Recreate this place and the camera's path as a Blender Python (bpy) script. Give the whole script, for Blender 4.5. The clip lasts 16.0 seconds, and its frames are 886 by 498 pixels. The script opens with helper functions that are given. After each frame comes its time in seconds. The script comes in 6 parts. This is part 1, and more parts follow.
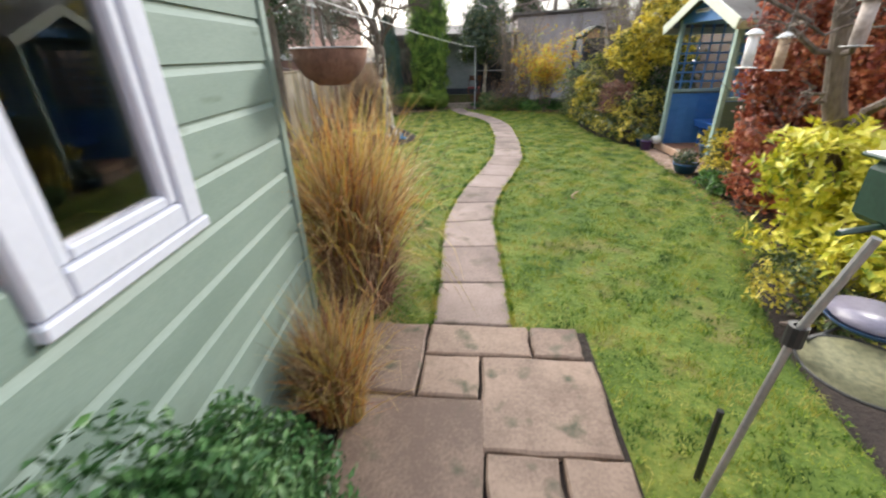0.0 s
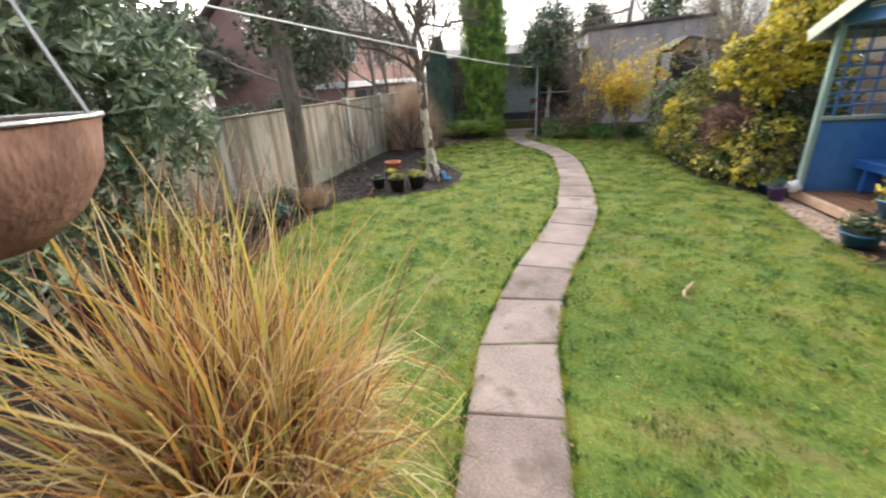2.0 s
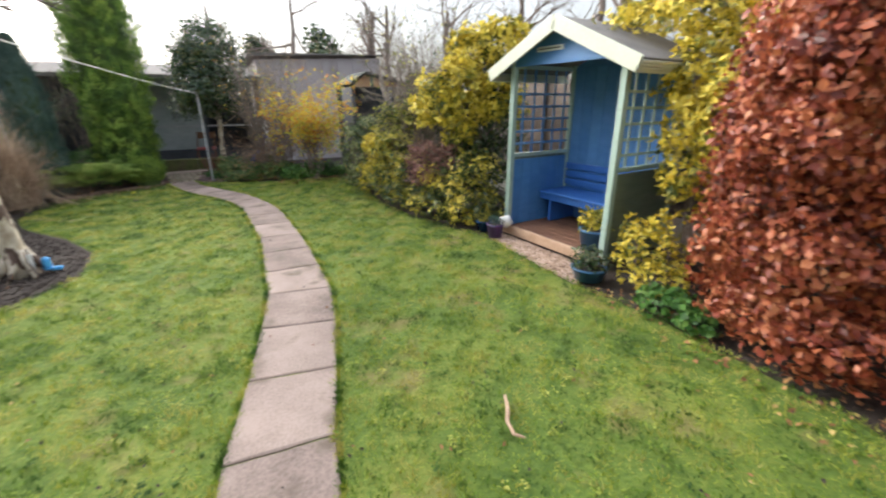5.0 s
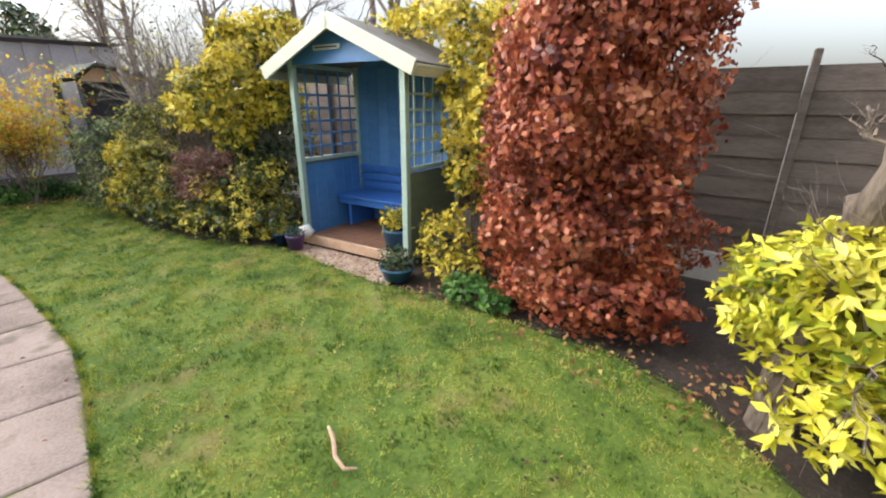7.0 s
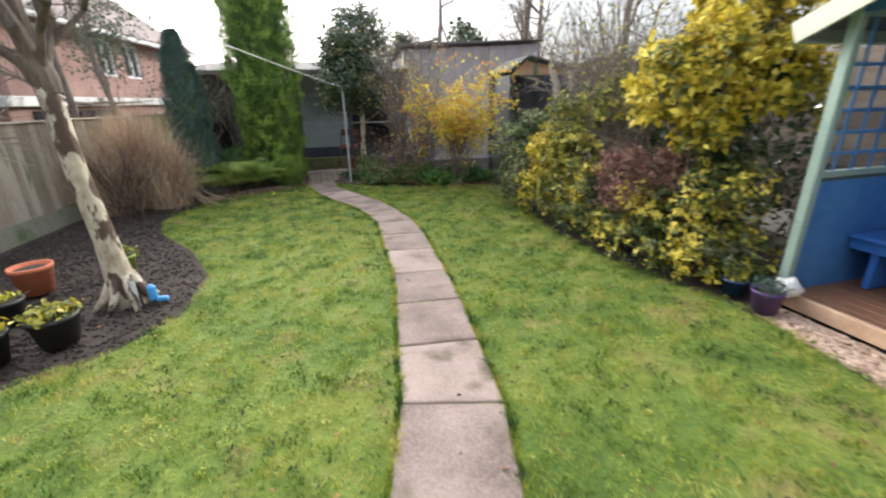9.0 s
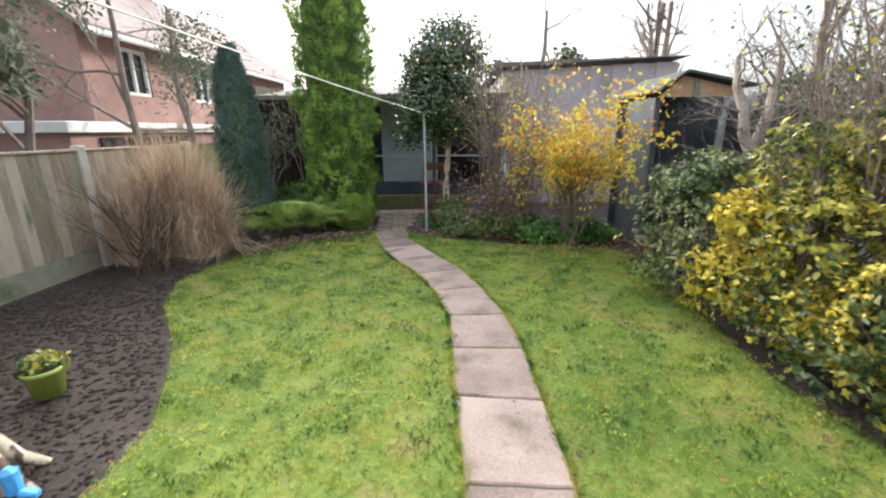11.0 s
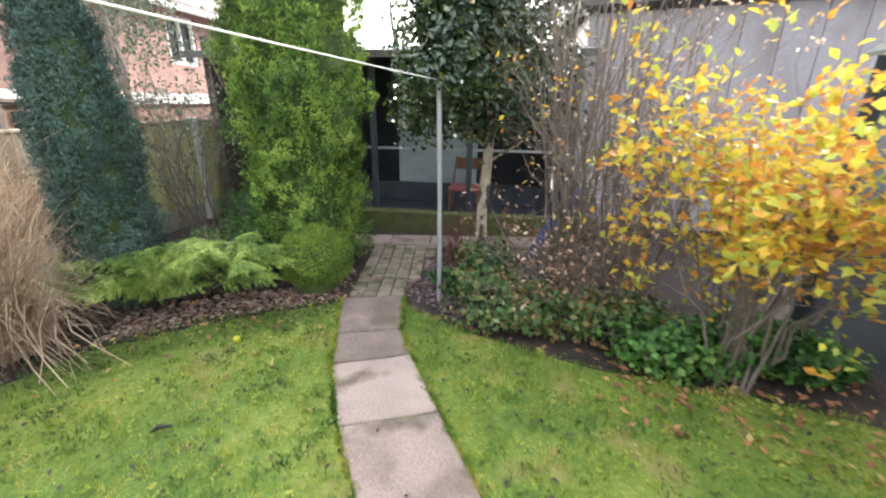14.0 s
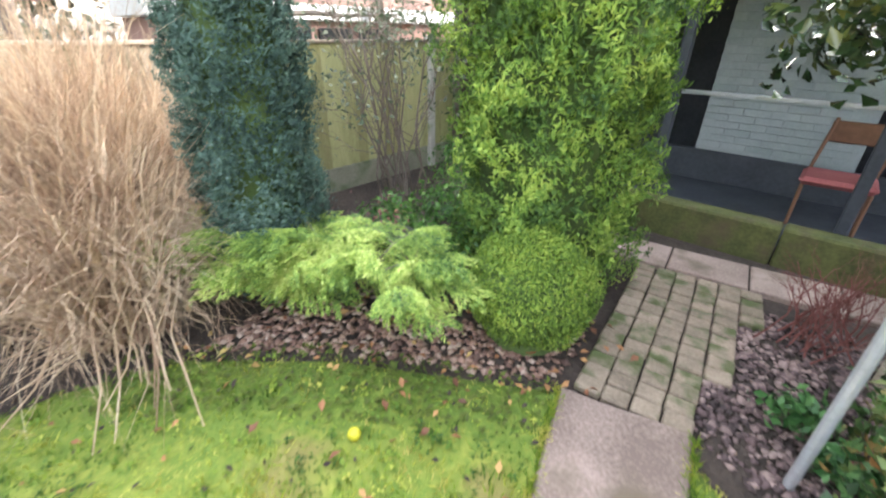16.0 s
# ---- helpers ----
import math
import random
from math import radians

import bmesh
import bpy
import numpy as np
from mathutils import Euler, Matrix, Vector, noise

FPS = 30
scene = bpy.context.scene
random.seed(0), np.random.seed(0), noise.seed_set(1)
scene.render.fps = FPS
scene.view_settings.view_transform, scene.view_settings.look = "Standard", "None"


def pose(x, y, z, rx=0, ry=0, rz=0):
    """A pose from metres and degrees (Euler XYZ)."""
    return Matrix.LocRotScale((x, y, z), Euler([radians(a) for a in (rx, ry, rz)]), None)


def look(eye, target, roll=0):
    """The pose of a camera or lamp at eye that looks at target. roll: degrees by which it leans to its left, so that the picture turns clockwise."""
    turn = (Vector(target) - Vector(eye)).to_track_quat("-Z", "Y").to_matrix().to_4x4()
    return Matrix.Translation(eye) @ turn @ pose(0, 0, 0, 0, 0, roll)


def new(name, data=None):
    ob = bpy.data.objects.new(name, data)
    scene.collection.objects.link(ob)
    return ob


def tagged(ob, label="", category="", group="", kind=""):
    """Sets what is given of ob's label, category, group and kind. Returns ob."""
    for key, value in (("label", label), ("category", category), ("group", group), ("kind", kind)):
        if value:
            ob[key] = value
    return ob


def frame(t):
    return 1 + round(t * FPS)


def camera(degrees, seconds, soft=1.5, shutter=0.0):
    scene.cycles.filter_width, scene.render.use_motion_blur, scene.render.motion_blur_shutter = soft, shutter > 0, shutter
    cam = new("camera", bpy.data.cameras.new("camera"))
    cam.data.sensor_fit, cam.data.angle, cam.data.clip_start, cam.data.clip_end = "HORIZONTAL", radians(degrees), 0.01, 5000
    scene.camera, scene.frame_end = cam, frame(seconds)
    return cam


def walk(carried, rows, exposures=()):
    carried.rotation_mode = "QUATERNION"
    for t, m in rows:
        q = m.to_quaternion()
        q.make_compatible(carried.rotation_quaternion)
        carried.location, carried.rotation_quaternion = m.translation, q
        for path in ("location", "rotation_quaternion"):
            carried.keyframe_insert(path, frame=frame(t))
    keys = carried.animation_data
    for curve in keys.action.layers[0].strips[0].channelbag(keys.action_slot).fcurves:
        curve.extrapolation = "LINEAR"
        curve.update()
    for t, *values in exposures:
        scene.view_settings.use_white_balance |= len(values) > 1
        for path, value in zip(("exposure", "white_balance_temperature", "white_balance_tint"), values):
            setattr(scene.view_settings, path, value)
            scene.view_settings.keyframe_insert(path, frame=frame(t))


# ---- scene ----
cam = camera(93.9, 16.0, soft=2.1, shutter=0.28)
PATH = [
    (0, (0.298, 1.365, 1.54), (0.11, 3.163, 0.684), -1.5),
    (0.5, (0.371, 1.783, 1.547), (0.399, 3.61, 0.735), -1.2),
    (1, (0.418, 2.21, 1.585), (0.368, 4.057, 0.819), -1.2),
    (1.5, (0.353, 2.673, 1.565), (0.191, 4.525, 0.826), -1.2),
    (2, (0.295, 3.038, 1.592), (-0.174, 4.824, 0.824), -3.6),
    (2.5, (0.269, 3.415, 1.594), (-0.58, 5.047, 0.809), -3.0),
    (3, (0.13, 3.761, 1.551), (-0.89, 5.367, 0.933), -0.8),
    (3.5, (0.093, 4.156, 1.498), (-0.801, 5.784, 0.755), -2.4),
    (4, (0.17, 4.553, 1.475), (-0.273, 6.378, 0.787), -1.8),
    (4.5, (0.259, 4.703, 1.494), (0.556, 6.563, 0.82), -0.8),
    (5, (0.298, 4.761, 1.501), (1.162, 6.435, 0.831), -0.2),
    (5.2, (0.316, 4.749, 1.507), (1.34, 6.331, 0.837), -0.2),
    (7.3, (0.439, 4.94, 1.461), (1.988, 6.024, 0.809), 0.6),
    (7.5, (0.435, 5.09, 1.447), (1.849, 6.35, 0.804), 0.5),
    (8, (0.441, 5.481, 1.447), (1.426, 7.094, 0.793), 1.2),
    (8.5, (0.365, 5.986, 1.443), (1.017, 7.752, 0.768), -0.5),
    (9, (0.364, 6.486, 1.422), (0.683, 8.341, 0.745), -1.2),
    (9.5, (0.397, 6.97, 1.432), (0.401, 8.856, 0.764), 0.1),
    (9.7, (0.394, 7.185, 1.431), (0.359, 9.077, 0.783), 0.5),
    (11.8, (0.604, 9.195, 1.462), (0.498, 11.119, 0.927), -1.5),
    (12, (0.634, 9.4, 1.475), (0.486, 11.306, 0.888), -0.8),
    (12.5, (0.629, 9.898, 1.453), (0.554, 11.809, 0.868), 0.6),
    (13, (0.624, 10.416, 1.491), (0.545, 12.308, 0.846), -0.3),
    (13.5, (0.587, 10.927, 1.49), (0.376, 12.792, 0.798), 0.9),
    (14, (0.505, 11.446, 1.539), (0.215, 13.309, 0.87), 0.7),
    (14.5, (0.375, 11.926, 1.531), (-0.26, 13.687, 0.828), -0.4),
    (15, (0.21, 12.323, 1.447), (-0.849, 13.762, 0.55), -0.9),
    (15.5, (-0.056, 12.687, 1.325), (-1.23, 13.942, 0.302), 0.5),
    (16, (-0.292, 13.06, 1.346), (-1.479, 14.377, 0.419), 0.7),
]
EXPOSURES = [(0, 1.6), (0.6, 1.75), (3.5, 1.65), (5.2, 1.65), (9.0, 1.75), (9.7, 1.85), (12, 2.2), (13, 2.35), (14.5, 2.85), (15.2, 3.15), (16, 3.3)]
walk(cam, [(t, look(eye, target, roll)) for t, eye, target, roll in PATH], EXPOSURES)

# ---------- light ----------
world = bpy.data.worlds.new("world")
scene.world = world
world.use_nodes = True
wn, wl = world.node_tree.nodes, world.node_tree.links
wn.clear()
SUN_EL, SUN_ROT = radians(24), radians(-38)
sky = wn.new("ShaderNodeTexSky")
sky.sky_type, sky.sun_disc, sky.sun_elevation, sky.sun_rotation = "NISHITA", False, SUN_EL, SUN_ROT
sky.air_density, sky.dust_density, sky.ozone_density = 1.0, 4.0, 1.0
hs = wn.new("ShaderNodeHueSaturation")
hs.inputs["Saturation"].default_value = 0.35
bg, wo = wn.new("ShaderNodeBackground"), wn.new("ShaderNodeOutputWorld")
bg.inputs["Strength"].default_value = 0.15
wl.new(sky.outputs[0], hs.inputs["Color"])
# an overcast sky is brightest overhead and duller towards the horizon
wtc, wsep, wmr, wmul = wn.new("ShaderNodeTexCoord"), wn.new("ShaderNodeSeparateXYZ"), wn.new("ShaderNodeMapRange"), wn.new("ShaderNodeVectorMath")
wmr.inputs["From Min"].default_value, wmr.inputs["From Max"].default_value = 0.0, 0.9
wmr.inputs["To Min"].default_value, wmr.inputs["To Max"].default_value = 0.4, 1.95
wmul.operation = "MULTIPLY"
wl.new(wtc.outputs["Generated"], wsep.inputs[0])
wl.new(wsep.outputs["Z"], wmr.inputs["Value"])
wl.new(hs.outputs[0], wmul.inputs[0])
wl.new(wmr.outputs[0], wmul.inputs[1])
wl.new(wmul.outputs[0], bg.inputs["Color"])
wl.new(bg.outputs[0], wo.inputs["Surface"])
sun_data = bpy.data.lights.new("sun", "SUN")
sun_data.energy, sun_data.angle, sun_data.color = 1.3, radians(14), (1.0, 0.95, 0.87)
sun = new("sun", sun_data)
sun.matrix_world = look((0, 0, 30), (30 * math.cos(SUN_EL) * -math.sin(SUN_ROT) * -1, -30 * math.cos(SUN_EL) * math.cos(SUN_ROT), 30 - 30 * math.sin(SUN_EL)))
scene.view_settings.exposure = 1.6


# ---------- materials ----------
def rgb(c):
    return (*c, 1.0)


def surface(name, c1, c2, c3=None, scale=4.0, fine=60.0, rough=0.8, bump=0.3, dist=0.004, stretch=(1, 1, 1), objrand=0.0, metal=0.0, spots=None, spec=0.5):
    m = bpy.data.materials.new(name)
    m.use_nodes = True
    n, l = m.node_tree.nodes, m.node_tree.links
    b = n["Principled BSDF"]
    tc, mp = n.new("ShaderNodeTexCoord"), n.new("ShaderNodeMapping")
    mp.inputs["Scale"].default_value = stretch
    add = n.new("ShaderNodeVectorMath")
    oi = n.new("ShaderNodeObjectInfo")
    mul = n.new("ShaderNodeMath")
    mul.operation, mul.inputs[1].default_value = "MULTIPLY", 37.0
    l.new(oi.outputs["Random"], mul.inputs[0])
    l.new(tc.outputs["Object"], add.inputs[0])
    l.new(mul.outputs[0], add.inputs[1])
    l.new(add.outputs[0], mp.inputs["Vector"])
    big, small = n.new("ShaderNodeTexNoise"), n.new("ShaderNodeTexNoise")
    for t, s, d in ((big, scale, 4.0), (small, fine, 6.0)):
        t.inputs["Scale"].default_value, t.inputs["Detail"].default_value = s, d
        l.new(mp.outputs[0], t.inputs["Vector"])
    ramp = n.new("ShaderNodeValToRGB")
    e = ramp.color_ramp.elements
    e[0].position, e[0].color, e[1].position, e[1].color = 0.32, rgb(c1), 0.68, rgb(c2)
    if c3:
        x = e.new(0.5)
        x.color = rgb(c3)
    mixf = n.new("ShaderNodeMath")
    mixf.operation = "MULTIPLY_ADD"
    mixf.inputs[1].default_value, mixf.inputs[2].default_value = 0.45, 0.0
    l.new(small.outputs[0], mixf.inputs[0])
    addf = n.new("ShaderNodeMath")
    addf.operation = "MULTIPLY_ADD"
    addf.inputs[1].default_value = 0.55
    l.new(big.outputs[0], addf.inputs[0])
    l.new(mixf.outputs[0], addf.inputs[2])
    fac = addf
    if objrand:
        o2 = n.new("ShaderNodeMath")
        o2.operation, o2.inputs[1].default_value = "MULTIPLY_ADD", objrand
        sub = n.new("ShaderNodeMath")
        sub.operation, sub.inputs[1].default_value = "SUBTRACT", objrand * 0.5
        l.new(oi.outputs["Random"], o2.inputs[0])
        l.new(addf.outputs[0], o2.inputs[2])
        l.new(o2.outputs[0], sub.inputs[0])
        fac = sub
    l.new(fac.outputs[0], ramp.inputs[0])
    col = ramp.outputs[0]
    if spots:
        colour, sscale, lo, hi = spots
        sp, sr, mx = n.new("ShaderNodeTexNoise"), n.new("ShaderNodeValToRGB"), n.new("ShaderNodeMix")
        sp.inputs["Scale"].default_value, sp.inputs["Detail"].default_value = sscale, 5.0
        l.new(mp.outputs[0], sp.inputs["Vector"])
        sr.color_ramp.elements[0].position, sr.color_ramp.elements[1].position = lo, hi
        l.new(sp.outputs[0], sr.inputs[0])
        mx.data_type = "RGBA"
        l.new(sr.outputs[0], mx.inputs[0])
        l.new(col, mx.inputs[6])
        mx.inputs[7].default_value = rgb(colour)
        col = mx.outputs[2]
    l.new(col, b.inputs["Base Color"])
    b.inputs["Roughness"].default_value, b.inputs["Metallic"].default_value = rough, metal
    b.inputs["Specular IOR Level"].default_value = spec
    if bump:
        bp = n.new("ShaderNodeBump")
        bp.inputs["Strength"].default_value, bp.inputs["Distance"].default_value = bump, dist
        l.new(fac.outputs[0], bp.inputs["Height"])
        l.new(bp.outputs[0], b.inputs["Normal"])
    return m


def leafy(name, colours, rough=0.5, through_light=0.3, patch=1.2, spec=0.4, each=0.55, drift=0.9):
    """Leaves: a colour for each leaf, drifting over the plant in patches."""
    m = bpy.data.materials.new(name)
    m.use_nodes = True
    n, l = m.node_tree.nodes, m.node_tree.links
    b, out = n["Principled BSDF"], n["Material Output"]
    g, tc, no = n.new("ShaderNodeNewGeometry"), n.new("ShaderNodeTexCoord"), n.new("ShaderNodeTexNoise")
    no.inputs["Scale"].default_value = patch * 2
    l.new(tc.outputs["Object"], no.inputs["Vector"])
    a = n.new("ShaderNodeMath")
    a.operation, a.inputs[1].default_value = "MULTIPLY_ADD", each
    c = n.new("ShaderNodeMath")
    c.operation, c.inputs[1].default_value = "MULTIPLY", drift
    l.new(no.outputs[0], c.inputs[0])
    l.new(g.outputs["Random Per Island"], a.inputs[0])
    s = n.new("ShaderNodeMath")
    s.operation, s.inputs[1].default_value = "SUBTRACT", 0.22 + (drift - 0.9) * 0.5 + (each - 0.55) * 0.5
    l.new(c.outputs[0], a.inputs[2])
    l.new(a.outputs[0], s.inputs[0])
    r = n.new("ShaderNodeValToRGB")
    e = r.color_ramp.elements
    e[0].position, e[0].color = 0.15, rgb(colours[0])
    e[1].position, e[1].color = 0.85, rgb(colours[-1])
    for i, k in enumerate(colours[1:-1]):
        x = e.new(0.15 + 0.7 * (i + 1) / (len(colours) - 1))
        x.color = rgb(k)
    l.new(s.outputs[0], r.inputs[0])
    l.new(r.outputs[0], b.inputs["Base Color"])
    b.inputs["Roughness"].default_value, b.inputs["Specular IOR Level"].default_value = rough, spec
    t, mix = n.new("ShaderNodeBsdfTranslucent"), n.new("ShaderNodeMixShader")
    l.new(r.outputs[0], t.inputs["Color"])
    mix.inputs[0].default_value = through_light
    l.new(b.outputs[0], mix.inputs[1])
    l.new(t.outputs[0], mix.inputs[2])
    l.new(mix.outputs[0], out.inputs["Surface"])
    return m


soil = surface("soil", (0.018, 0.013, 0.011), (0.065, 0.048, 0.038), scale=3, fine=45, rough=0.95, bump=1.0, dist=0.03)
turf = surface("turf", (0.045, 0.095, 0.01), (0.22, 0.24, 0.04), (0.11, 0.165, 0.02), scale=1.6, fine=35, rough=0.9, bump=1.0, dist=0.03, spots=((0.19, 0.17, 0.05), 3.2, 0.57, 0.7))
far_green = surface("far_green", (0.05, 0.08, 0.03), (0.1, 0.12, 0.05), scale=0.3, fine=8, rough=1.0)
slab_mat = surface("concrete_slab", (0.15, 0.11, 0.092), (0.37, 0.285, 0.245), (0.27, 0.205, 0.175), scale=3.2, fine=70, rough=0.85, bump=0.5, dist=0.005, objrand=0.22, spots=((0.13, 0.1, 0.07), 4, 0.54, 0.7))
flag_mat = surface("sandstone_flag", (0.17, 0.115, 0.085), (0.38, 0.27, 0.2), (0.27, 0.19, 0.14), scale=5, fine=60, rough=0.7, bump=0.6, dist=0.008, objrand=0.3, spots=((0.09, 0.09, 0.05), 6, 0.6, 0.72))
block_mat = surface("paving_block", (0.14, 0.11, 0.08), (0.3, 0.24, 0.18), scale=8, fine=80, rough=0.85, bump=0.6, objrand=0.16, spots=((0.07, 0.09, 0.03), 7, 0.5, 0.64))
sage_wall = surface("sage_paint", (0.17, 0.235, 0.2), (0.22, 0.29, 0.25), scale=2.5, fine=40, rough=0.55, bump=0.25, dist=0.002, stretch=(1, 1, 5), objrand=0.2, spots=((0.1, 0.14, 0.1), 3, 0.64, 0.8))
white_pvc = surface("white_pvc", (0.52, 0.54, 0.62), (0.6, 0.62, 0.7), scale=3, fine=50, rough=0.3, bump=0.03)
blue_paint = surface("blue_paint", (0.06, 0.19, 0.45), (0.1, 0.27, 0.56), scale=3, fine=30, rough=0.45, bump=0.2, dist=0.002, stretch=(1, 1, 4), objrand=0.3)
bench_blue = surface("royal_blue_paint", (0.03, 0.12, 0.42), (0.05, 0.18, 0.52), scale=3, fine=30, rough=0.4, bump=0.2, dist=0.002, stretch=(1, 4, 1), objrand=0.3)
green_paint = surface("pale_green_paint", (0.3, 0.42, 0.37), (0.4, 0.52, 0.46), scale=3, fine=40, rough=0.5, bump=0.2, dist=0.002, stretch=(1, 1, 4), spots=((0.18, 0.24, 0.18), 3, 0.62, 0.8))
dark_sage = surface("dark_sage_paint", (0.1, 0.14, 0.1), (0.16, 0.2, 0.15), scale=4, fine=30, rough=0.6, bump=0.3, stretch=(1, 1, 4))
cream_paint = surface("cream_paint", (0.48, 0.52, 0.41), (0.6, 0.63, 0.52), scale=3, fine=40, rough=0.5, bump=0.15, dist=0.002)
# darker copy of the roof felt, underside shade put into the colour
shaded_felt = surface("shaded_felt", (0.03, 0.035, 0.03), (0.07, 0.08, 0.065), scale=4, fine=90, rough=0.95, bump=0.4)
felt = surface("roof_felt", (0.09, 0.085, 0.08), (0.18, 0.17, 0.16), scale=4, fine=90, rough=0.95, bump=0.4)
deck_wood = surface("red_brown_deck", (0.13, 0.06, 0.035), (0.24, 0.12, 0.07), scale=4, fine=25, rough=0.65, bump=0.4, stretch=(1, 8, 1), objrand=0.3)
pale_wood = surface("pale_deck_edge", (0.38, 0.24, 0.15), (0.55, 0.38, 0.27), scale=4, fine=25, rough=0.7, bump=0.4, stretch=(8, 1, 1))
fence_wood = surface("weathered_fence_wood", (0.24, 0.19, 0.14), (0.46, 0.4, 0.32), (0.36, 0.3, 0.23), scale=3, fine=20, rough=0.85, bump=0.5, stretch=(6, 6, 1), objrand=0.5, spots=((0.15, 0.19, 0.09), 2, 0.55, 0.75))
fence_dark = surface("dark_fence_wood", (0.07, 0.055, 0.045), (0.16, 0.13, 0.11), scale=3, fine=20, rough=0.9, bump=0.5, stretch=(1, 1, 6), objrand=0.3)
concrete = surface("cast_concrete", (0.42, 0.4, 0.36), (0.6, 0.58, 0.53), scale=4, fine=70, rough=0.9, bump=0.3, spots=((0.25, 0.28, 0.17), 4, 0.55, 0.75))
mossy_concrete = surface("mossy_concrete", (0.2, 0.2, 0.14), (0.36, 0.35, 0.28), scale=4, fine=70, rough=0.9, bump=0.3, spots=((0.12, 0.15, 0.07), 4, 0.5, 0.7))
bark = surface("bark", (0.06, 0.045, 0.035), (0.2, 0.16, 0.13), scale=12, fine=50, rough=0.95, bump=1.0, dist=0.02, stretch=(1, 1, 0.3))
twig = surface("twig_bark", (0.11, 0.085, 0.07), (0.26, 0.21, 0.18), scale=10, fine=50, rough=0.9, bump=0.3)
limb_bark = surface("pale_grey_bark", (0.16, 0.13, 0.11), (0.4, 0.35, 0.3), scale=10, fine=50, rough=0.95, bump=1.0, dist=0.02, stretch=(1, 1, 0.4))
birch_bark = surface("pale_peeling_bark", (0.3, 0.23, 0.16), (0.68, 0.62, 0.52), (0.52, 0.46, 0.36), scale=9, fine=30, rough=0.8, bump=0.9, dist=0.02, stretch=(1, 1, 0.5), spots=((0.09, 0.055, 0.04), 9, 0.5, 0.54))
render_grey = surface("grey_render", (0.32, 0.29, 0.3), (0.45, 0.42, 0.43), scale=2, fine=40, rough=0.9, bump=0.3, stretch=(1, 1, 0.5), spots=((0.24, 0.2, 0.19), 2, 0.5, 0.75))
# black stain, lifted to blue-grey: the lean-to's glass reflection in the colour
black_stain_sheen = surface("black_stain_sheen", (0.035, 0.042, 0.055), (0.075, 0.085, 0.105), scale=4, fine=30, rough=0.6, bump=0.3)
# red brick, desaturated so that the colour carries the house's haze
brick_mat = surface("hazed_red_brick", (0.26, 0.15, 0.125), (0.4, 0.25, 0.215), scale=3, fine=30, rough=0.9, bump=0.3)
roof_tile = surface("roof_tile", (0.16, 0.12, 0.11), (0.3, 0.24, 0.22), scale=3, fine=30, rough=0.85, bump=0.3)
white_brick = surface("white_painted_brick", (0.36, 0.42, 0.45), (0.5, 0.56, 0.58), scale=4, fine=50, rough=0.7, bump=0.3, objrand=0.15)
moss_wood = surface("mossy_sleeper", (0.05, 0.06, 0.02), (0.14, 0.15, 0.05), scale=6, fine=50, rough=0.95, bump=0.8, dist=0.01, spots=((0.1, 0.07, 0.05), 4, 0.5, 0.7))
black_plastic = surface("black_plastic", (0.012, 0.013, 0.014), (0.03, 0.03, 0.03), scale=5, fine=60, rough=0.5, bump=0.1)
navy_glaze = surface("navy_glaze", (0.01, 0.03, 0.09), (0.02, 0.07, 0.16), scale=5, fine=60, rough=0.25, bump=0.1)
blue_glaze = surface("blue_glaze", (0.02, 0.09, 0.2), (0.05, 0.16, 0.32), scale=5, fine=60, rough=0.3, bump=0.1)
purple_glaze = surface("purple_glaze", (0.07, 0.03, 0.14), (0.12, 0.06, 0.22), scale=5, fine=60, rough=0.35, bump=0.1)
violet_plastic = surface("violet_plastic", (0.1, 0.05, 0.42), (0.14, 0.08, 0.5), scale=5, fine=60, rough=0.4, bump=0.05)
terracotta = surface("terracotta", (0.5, 0.14, 0.07), (0.65, 0.22, 0.12), scale=5, fine=60, rough=0.8, bump=0.2)
terracotta_old = surface("old_brick", (0.16, 0.08, 0.055), (0.3, 0.17, 0.12), scale=12, fine=60, rough=0.9, bump=0.5)
split_wood = surface("split_wood", (0.13, 0.085, 0.055), (0.27, 0.18, 0.12), scale=6, fine=30, rough=0.9, bump=0.5)
lime_plastic = surface("lime_plastic", (0.25, 0.35, 0.06), (0.35, 0.42, 0.1), scale=5, fine=60, rough=0.45, bump=0.1)
cyan_plastic = surface("cyan_plastic", (0.05, 0.3, 0.7), (0.1, 0.42, 0.8), scale=5, fine=60, rough=0.4, bump=0.05)
white_mat = surface("off_white", (0.7, 0.7, 0.68), (0.82, 0.82, 0.8), scale=5, fine=60, rough=0.6, bump=0.1)
steel = surface("dull_steel", (0.3, 0.3, 0.3), (0.45, 0.45, 0.45), scale=5, fine=60, rough=0.5, bump=0.1, metal=0.7)
galv = surface("galvanised_steel", (0.42, 0.44, 0.48), (0.58, 0.6, 0.64), scale=8, fine=60, rough=0.45, bump=0.1, metal=0.5)
coir = surface("coir_liner", (0.1, 0.05, 0.035), (0.26, 0.14, 0.095), scale=20, fine=120, rough=1.0, bump=1.0, dist=0.01, stretch=(1, 1, 0.3))
cord = surface("white_cord", (0.6, 0.62, 0.6), (0.75, 0.76, 0.74), scale=10, fine=60, rough=0.6, bump=0.0)
glass = bpy.data.materials.new("glass")
glass.use_nodes = True
gb = glass.node_tree.nodes["Principled BSDF"]
gb.inputs["Transmission Weight"].default_value, gb.inputs["Roughness"].default_value, gb.inputs["IOR"].default_value = 1.0, 0.02, 1.45
